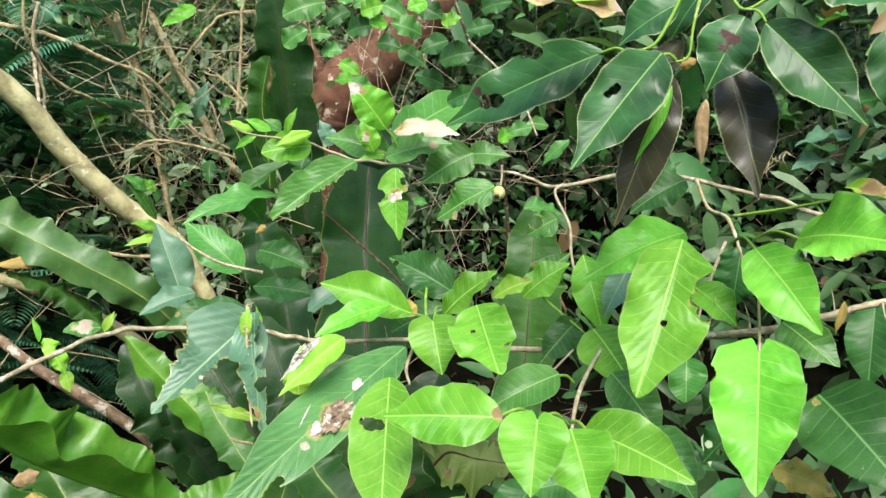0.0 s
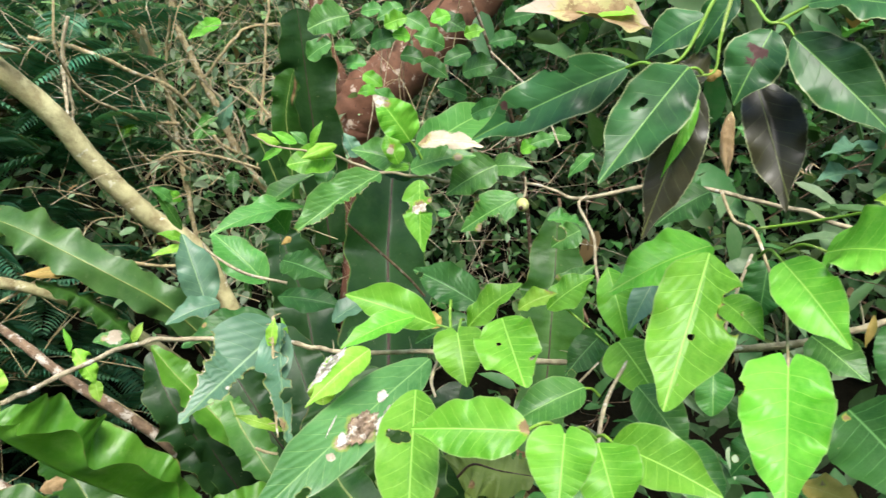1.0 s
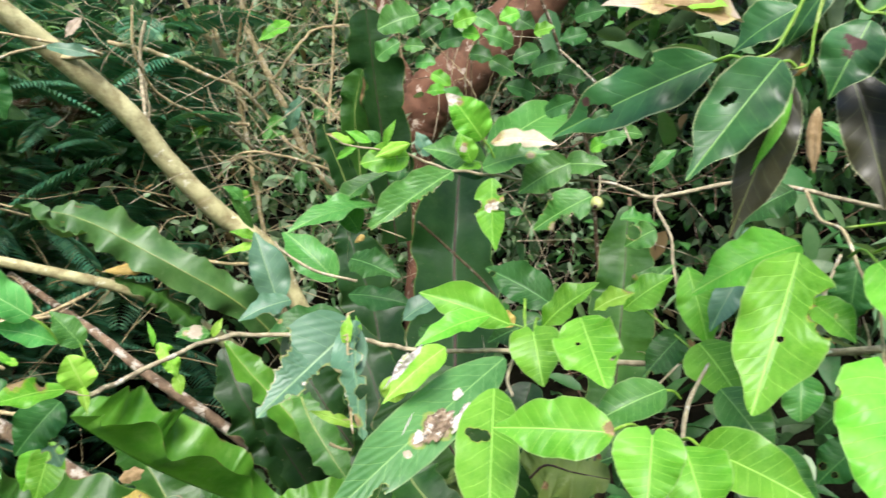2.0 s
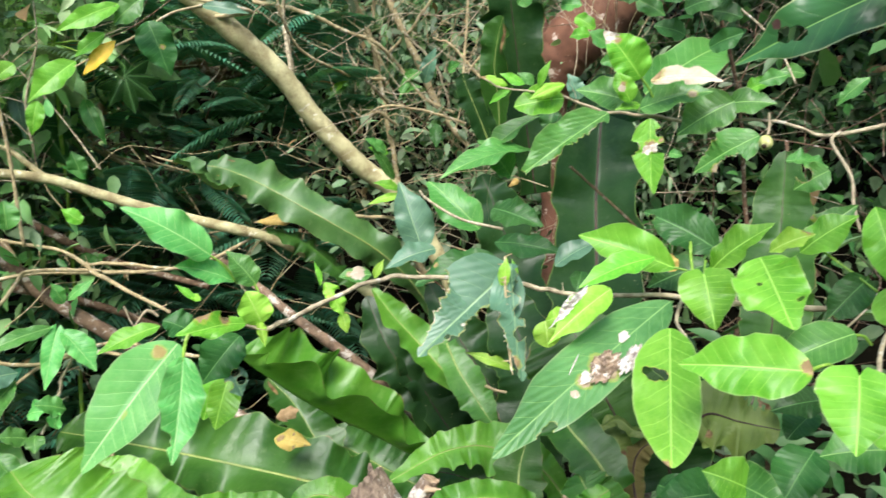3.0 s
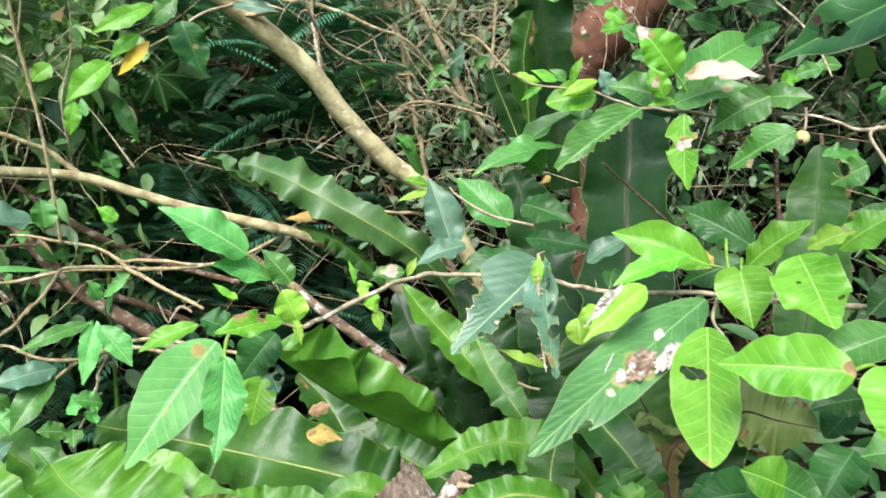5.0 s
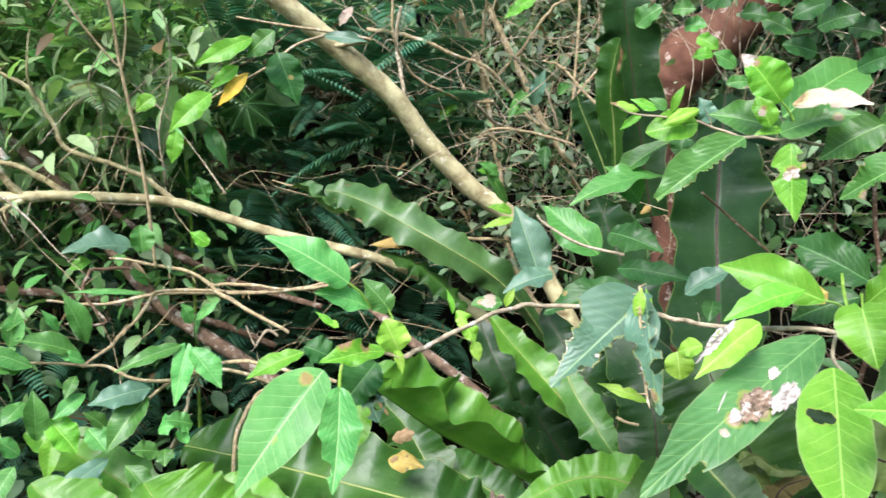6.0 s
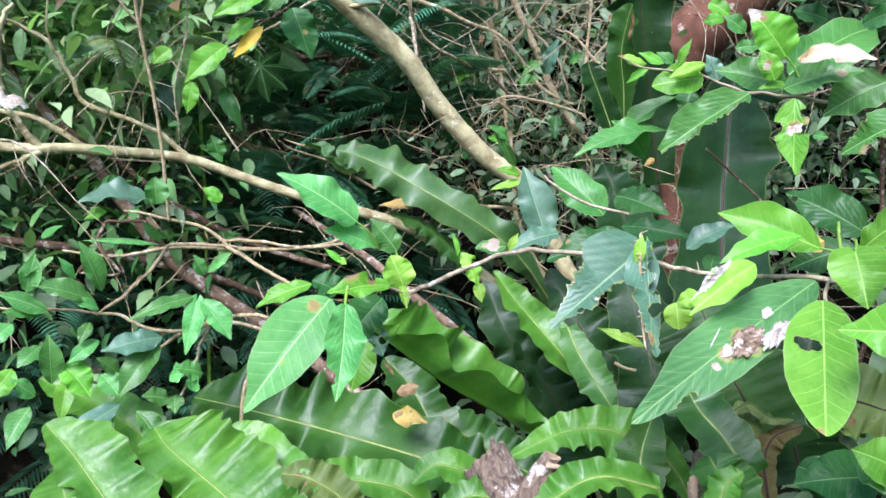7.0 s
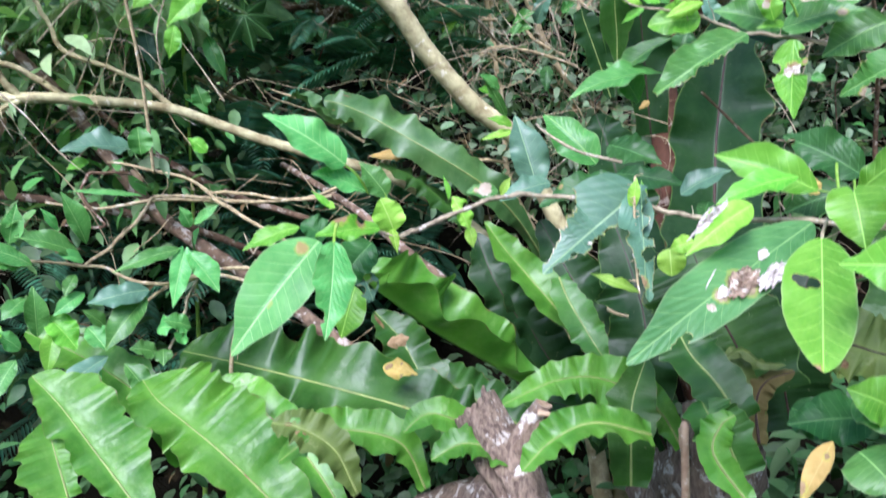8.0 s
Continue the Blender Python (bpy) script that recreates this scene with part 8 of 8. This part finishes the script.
leaf(slope_shrub, (-1.17, 1.154, 0.973), (-1.199, 1.06, 0.89), 0.058, "lance", (0.46, -0.67, 0.59), MID)
leaf(slope_shrub, (-1.251, 1.082, 0.994), (-1.269, 1.02, 0.965), 0.033, "elliptic", (0.53, -0.48, 0.7), FRESH)
leaf(slope_shrub, (-1.265, 1.079, 1.029), (-1.26, 1.041, 0.994), 0.026, "lance", (0.54, -0.53, 0.65), MID)
leaf(slope_shrub, (-1.295, 1.004, 0.928), (-1.296, 1.011, 1.023), 0.043, "elliptic", (0.73, -0.68, 0.06), MID)
leaf(slope_shrub, (-1.206, 1.077, 0.875), (-1.257, 0.953, 0.812), 0.045, "lance", (0.47, -0.55, 0.69), BLUE_SHEEN)
leaf(slope_shrub, (-1.278, 1.031, 0.943), (-1.258, 0.98, 0.86), 0.036, "lance", (0.6, -0.61, 0.52), BRIGHT)
leaf(slope_shrub, (-1.311, 0.967, 0.895), (-1.309, 0.904, 0.838), 0.041, "lance", (0.55, -0.54, 0.63), FRESH)
leaf(slope_shrub, (-1.183, 1.091, 0.858), (-1.117, 1.086, 0.786), 0.046, "elliptic", (0.62, -0.51, 0.6), MID)
leaf(slope_shrub, (-1.257, 1.095, 1.051), (-1.276, 1.053, 1.076), 0.025, "elliptic", (0.87, -0.09, 0.49), FRESH)
leaf(slope_shrub, (-1.189, 1.191, 1.165), (-1.272, 1.085, 1.183), 0.013, "lance", (0.67, -0.41, 0.62), FRESH)
leaf(slope_shrub, (-1.24, 1.068, 0.932), (-1.197, 1.065, 0.894), 0.046, "elliptic", (0.56, -0.49, 0.67), FRESH)
leaf(slope_shrub, (-1.288, 1.027, 0.96), (-1.232, 1.032, 0.901), 0.055, "oblong", (0.66, -0.47, 0.59), BRIGHT)
leaf(slope_shrub, (-1.342, 0.964, 0.965), (-1.339, 0.911, 0.92), 0.047, "elliptic", (0.57, -0.51, 0.64), BRIGHT)
leaf(slope_shrub, (-1.31, 0.978, 0.911), (-1.326, 0.944, 0.952), 0.035, "elliptic", (0.95, -0.08, 0.31), FRESH)
leaf(slope_shrub, (-1.142, 1.136, 0.87), (-1.168, 1.091, 0.888), 0.041, "elliptic", (0.75, -0.17, 0.64), MID)
leaf(slope_shrub, (-1.135, 1.144, 0.874), (-1.117, 1.12, 0.85), 0.036, "elliptic", (0.42, -0.46, 0.78), MID)
leaf(slope_shrub, (-1.112, 1.167, 0.88), (-1.096, 1.167, 0.911), 0.032, "round", (0.1, -0.99, -0.06), FRESH)
leaf(slope_shrub, (-1.149, 1.148, 0.911), (-1.113, 1.155, 0.918), 0.042, "elliptic", (-0.01, -0.71, 0.71), FRESH)
leaf(slope_shrub, (-1.101, 1.189, 0.909), (-1.13, 1.145, 0.931), 0.045, "elliptic", (0.77, -0.21, 0.6), MID)
leaf(slope_shrub, (-1.217, 1.089, 0.928), (-1.236, 1.057, 0.969), 0.030, "elliptic", (0.94, -0.16, 0.3), MID)
leaf(slope_shrub, (-1.212, 1.062, 0.859), (-1.2, 1.007, 0.794), 0.020, "lance", (0.53, -0.6, 0.6), FRESH)
leaf(slope_shrub, (-1.197, 1.112, 0.934), (-1.19, 1.071, 0.893), 0.027, "lance", (0.51, -0.57, 0.65), BRIGHT)
leaf(slope_shrub, (-1.318, 1.008, 0.998), (-1.321, 0.959, 0.969), 0.038, "elliptic", (0.56, -0.44, 0.7), MID)
leaf(slope_shrub, (-1.352, 0.983, 1.044), (-1.354, 0.935, 1.015), 0.038, "elliptic", (0.58, -0.44, 0.68), FRESH)
leaf(slope_shrub, (-1.292, 1.076, 1.114), (-1.299, 1.049, 1.161), 0.019, "lance", (0.97, -0.23, 0.02), FRESH)
leaf(slope_shrub, (-1.355, 1.008, 1.134), (-1.316, 1.025, 1.143), 0.026, "elliptic", (0.18, -0.77, 0.61), MID)
leaf(slope_shrub, (-1.205, 1.195, 1.253), (-1.282, 1.09, 1.256), 0.072, "ovate", (0.43, -0.29, 0.85), BLUE_SHEEN, fold=0.4)
leaf(slope_shrub, (-1.194, 1.203, 1.243), (-1.199, 1.207, 1.296), 0.047, "round", (0.68, -0.73, 0.11), MID)
leaf(slope_shrub, (-1.161, 1.361, 1.234), (-1.193, 1.34, 1.263), 0.035, "ovate", (0.74, -0.5, 0.45), BRIGHT)
leaf(slope_shrub, (-1.26, 1.139, 1.235), (-1.287, 1.108, 1.223), 0.027, "lance", (0.47, -0.65, 0.59), BRIGHT)
leaf(slope_shrub, (-1.346, 1.064, 1.435), (-1.375, 0.997, 1.441), 0.052, "elliptic", (0.53, -0.15, 0.83), BLUE_SHEEN, pale=((0.5, -0.039, 0.477),), label='whitish withered leaf')
leaf(slope_shrub, (-1.287, 1.527, 1.317), (-1.301, 1.52, 1.371), 0.046, "ovate", (0.73, -0.67, 0.09), MID)


# ---------------------------------------------------------------- hanging sprays of small oval leaves
oval_leaf_spray = thing("oval_leaf_tree", (0.1, 2.4, 0.6), "slender tree with sprays of small oval green leaves", "tree")
tube("stem", [(0.1, 2.4, 0.3, 0.012), (0.191, 2.0711, 0.9355, 0.0057), (0.1751, 2.0233, 1.2169, 0.0054), (0.1296, 1.8404, 1.4616, 0.0044), (0.0573, 1.6815, 1.6572, 0.0036), (-0.0014, 1.6076, 1.7978, 0.0035), (-0.0442, 1.5712, 1.9323, 0.003)], BROWN_TWIG, oval_leaf_spray)
tube("twig", [(-0.0014, 1.6076, 1.7978, 0.0026), (-0.0682, 1.6221, 1.7147, 0.0022), (-0.1137, 1.6274, 1.6609, 0.0022), (-0.1203, 1.6341, 1.5952, 0.0017), (-0.1156, 1.6395, 1.5169, 0.0013)], BROWN_TWIG, oval_leaf_spray)
tube("twig", [(-0.0014, 1.6076, 1.7978, 0.0026), (-0.1323, 1.591, 1.7516, 0.0021), (-0.2167, 1.5674, 1.7156, 0.0017), (-0.2803, 1.5551, 1.6612, 0.0013)], BROWN_TWIG, oval_leaf_spray)
tube("twig", [(0.2543, 1.5863, 1.1072, 0.0035), (0.2152, 1.6114, 1.2081, 0.0039), (0.2034, 1.6235, 1.2884, 0.0039), (0.1971, 1.63, 1.3577, 0.0035)], BROWN_TWIG, oval_leaf_spray)
tube("twig", [(0.0573, 1.6815, 1.6572, 0.0022), (0.1278, 1.5354, 1.5664, 0.002), (0.1502, 1.4359, 1.5098, 0.0019), (0.165, 1.385, 1.4599, 0.0015)], GREY_TWIG, oval_leaf_spray)
leaf(oval_leaf_spray, (-0.204, 1.458, 1.694), (-0.276, 1.44, 1.667), 0.065, "round", (0.11, -0.93, 0.34), MID)
leaf(oval_leaf_spray, (-0.308, 1.602, 1.636), (-0.259, 1.597, 1.666), 0.047, "round", (-0.21, -0.96, 0.19), MID)
leaf(oval_leaf_spray, (-0.143, 1.471, 1.678), (-0.101, 1.463, 1.69), 0.038, "round", (-0.27, -0.92, 0.28), BRIGHT)
leaf(oval_leaf_spray, (-0.179, 1.557, 1.654), (-0.123, 1.55, 1.669), 0.046, "elliptic", (-0.2, -0.93, 0.32), DEEP)
leaf(oval_leaf_spray, (-0.036, 1.565, 1.652), (-0.095, 1.549, 1.672), 0.048, "oblong", (0.33, -0.89, 0.3), MID)
leaf(oval_leaf_spray, (-0.084, 1.605, 1.631), (-0.029, 1.6, 1.598), 0.045, "elliptic", (0.13, -0.93, 0.35), MID)
leaf(oval_leaf_spray, (-0.119, 1.535, 1.633), (-0.074, 1.529, 1.623), 0.039, "round", (-0.03, -0.91, 0.41), DEEP)
leaf(oval_leaf_spray, (-0.114, 1.591, 1.713), (-0.064, 1.588, 1.684), 0.041, "round", (0.13, -0.94, 0.32), MID)
leaf(oval_leaf_spray, (-0.054, 1.595, 1.716), (0.008, 1.591, 1.683), 0.046, "oblong", (0.11, -0.94, 0.32), DEEP)
leaf(oval_leaf_spray, (0.014, 1.535, 1.638), (-0.037, 1.527, 1.618), 0.044, "round", (-0.01, -0.92, 0.39), DEEP)
leaf(oval_leaf_spray, (0.001, 1.458, 1.659), (0.037, 1.447, 1.666), 0.030, "oblong", (-0.35, -0.88, 0.33), BRIGHT)
leaf(oval_leaf_spray, (-0.194, 1.572, 1.602), (-0.157, 1.568, 1.577), 0.033, "round", (0.17, -0.91, 0.37), BRIGHT)
leaf(oval_leaf_spray, (-0.127, 1.493, 1.539), (-0.164, 1.478, 1.564), 0.033, "oblong", (0.5, -0.84, 0.22), MID)
leaf(oval_leaf_spray, (-0.166, 1.557, 1.568), (-0.202, 1.543, 1.564), 0.027, "oblong", (0.29, -0.85, 0.45), BRIGHT)
leaf(oval_leaf_spray, (-0.21, 1.452, 1.609), (-0.173, 1.447, 1.607), 0.033, "round", (-0.08, -0.9, 0.42), MID)
leaf(oval_leaf_spray, (-0.002, 1.48, 1.594), (0.061, 1.467, 1.609), 0.048, "round", (-0.27, -0.9, 0.35), DEEP)
leaf(oval_leaf_spray, (0.095, 1.462, 1.656), (0.044, 1.457, 1.642), 0.039, "elliptic", (-0, -0.92, 0.39), DEEP)
leaf(oval_leaf_spray, (0.048, 1.51, 1.592), (0.096, 1.499, 1.577), 0.044, "round", (-0.08, -0.9, 0.42), DEEP)
leaf(oval_leaf_spray, (0.007, 1.573, 1.559), (-0.051, 1.561, 1.577), 0.044, "round", (0.3, -0.89, 0.35), DEEP)
leaf(oval_leaf_spray, (0.168, 1.48, 1.476), (0.122, 1.474, 1.465), 0.033, "elliptic", (-0.02, -0.87, 0.48), MID)
leaf(oval_leaf_spray, (0.203, 1.516, 1.479), (0.158, 1.512, 1.484), 0.030, "elliptic", (0.14, -0.88, 0.45), MID)
leaf(oval_leaf_spray, (0.108, 1.513, 1.452), (0.145, 1.5, 1.468), 0.033, "round", (-0.45, -0.82, 0.35), BRIGHT)
leaf(oval_leaf_spray, (-0.106, 1.48, 1.512), (-0.142, 1.467, 1.509), 0.026, "round", (0.27, -0.84, 0.47), MID)
leaf(oval_leaf_spray, (-0.162, 1.465, 1.681), (-0.202, 1.453, 1.655), 0.036, "round", (0.06, -0.94, 0.33), DEEP)
leaf(oval_leaf_spray, (-0.229, 1.441, 1.637), (-0.19, 1.437, 1.635), 0.029, "oblong", (-0.07, -0.91, 0.4), MID)
leaf(oval_leaf_spray, (0.073, 1.481, 1.685), (0.127, 1.465, 1.696), 0.044, "round", (-0.33, -0.89, 0.32), DEEP)
leaf(oval_leaf_spray, (-0.025, 1.52, 1.704), (-0.061, 1.511, 1.691), 0.034, "round", (0.1, -0.92, 0.38), BRIGHT)
leaf(oval_leaf_spray, (-0.097, 1.481, 1.659), (-0.128, 1.468, 1.662), 0.029, "round", (0.39, -0.85, 0.36), BRIGHT)
leaf(oval_leaf_spray, (0.144, 1.498, 1.518), (0.106, 1.492, 1.506), 0.029, "elliptic", (0, -0.88, 0.47), DEEP)
leaf(oval_leaf_spray, (-0.113, 1.539, 1.722), (-0.163, 1.528, 1.698), 0.036, "oblong", (0.04, -0.94, 0.33), MID)
leaf(oval_leaf_spray, (-0.197, 1.572, 1.719), (-0.151, 1.566, 1.723), 0.032, "oblong", (-0.15, -0.93, 0.34), MID)


# ---------------------------------------------------------------- loose things
stump = thing("stump", (-0.36, 1.06, 0.0), "sawn dead stump with flaking grey-brown bark and a forked stub", "stump")
log("trunk", [(-0.36, 1.06, 0, 0.042), (-0.3456, 0.9696, 0.6427, 0.0403), (-0.3795, 0.9993, 0.7862, 0.0369), (-0.4161, 1.0163, 0.8326, 0.0378), (-0.4432, 1.0276, 0.8691, 0.0369), (-0.4633, 1.035, 0.8969, 0.0351)], STUMP_BARK, stump, slope=0.2, seed=3)
log("stub", [(-0.4067, 1.0053, 0.8087, 0.0193), (-0.3881, 1.0141, 0.8566, 0.0181), (-0.3717, 1.0242, 0.8898, 0.0154), (-0.3551, 1.0304, 0.9175, 0.0127)], STUMP_BARK, stump, slope=0.2, seed=8, label='broken side stub with flaking bark')
tube("splinter", [(-0.3593, 1.0141, 0.9094, 0.0059), (-0.3465, 1.0121, 0.9106, 0.0038), (-0.3339, 1.0103, 0.9126, 0.0013)], CUT_WOOD, stump)
tube("splinter", [(-0.4401, 1.0237, 0.9055, 0.0078), (-0.4453, 1.0291, 0.9202, 0.0052), (-0.4485, 1.0336, 0.9321, 0.0017)], STUMP_BARK, stump)
stick = thing("stick", (0.0, 1.0, 0.0), "short broken tan stick standing among the fronds", "stick")
tube("wood", [(-0.12, 1.1, 0, 0.008), (-0.1553, 0.9863, 0.8639, 0.0057), (-0.1605, 1.0023, 0.8947, 0.0053), (-0.1644, 1.0132, 0.917, 0.0045)], CUT_WOOD, stick, rough=0.1)
fallen_leaf = thing("fallen_leaf", (-0.75, 1.4, 0.78), "dry yellow-brown curled leaf lying on a frond", "leaf")
leaf(fallen_leaf, (-0.777, 1.376, 0.796), (-0.701, 1.382, 0.784), 0.05, "ovate", (0.17, -0.62, 0.77), OCHRE, dead=((0.165, -0.007, 0.14), (0.876, -0.103, 0.075), (0.5, 0.15, 0.06), (0.6, -0.2, 0.07)), curl=0.7, wave=0.3, fold=0.6)
fallen_leaf_strip = thing("fallen_leaf", (-0.86, 1.6, 1.2), "narrow orange-brown dead leaf caught on a frond", "leaf")
leaf(fallen_leaf_strip, (-0.779, 1.552, 1.217), (-0.862, 1.51, 1.213), 0.028, "lance", (0.33, -0.71, 0.63), OCHRE, dead=((0.975, 0.003, 0.132),), curl=0.5)
fallen_leaf_scrap = thing("fallen_leaf", (-0.7, 1.5, 0.85), "crumpled dark brown dead leaf among the fronds", "leaf")
leaf(fallen_leaf_scrap, (-0.721, 1.28, 0.883), (-0.676, 1.285, 0.9), 0.027, "oblong", (-0.16, -0.75, 0.65), PURPLE, dead=((0.503, 0.012, 0.907),), curl=0.8, wave=0.3)
ball = bmesh.new()
bmesh.ops.create_icosphere(ball, subdivisions=3, radius=0.0085)
for vert in ball.verts:
    vert.co *= 1 + 0.05 * noise.noise(vert.co * 120)
    vert.co.z *= 1.08
data = bpy.data.meshes.new("fruit_body")
ball.to_mesh(data)
ball.free()
data.polygons.foreach_set("use_smooth", [True] * len(data.polygons))
data.materials.append(FIG_SKIN)
put_under(new("fruit_body", data), fig, Matrix.Translation((0.075, 1.056, 1.384)))
tube("fruit_stalk", [(0.0771, 1.0565, 1.3933, 0.002), (0.0791, 1.0605, 1.4043, 0.0015), (0.0791, 1.0665, 1.4193, 0.0015)], GREY_TWIG, fig)
tube("fruit_eye", [(0.0721, 1.0475, 1.3803, 0.003), (0.0715, 1.0457, 1.3793, 0.0025)], DARK_RIB, fig)
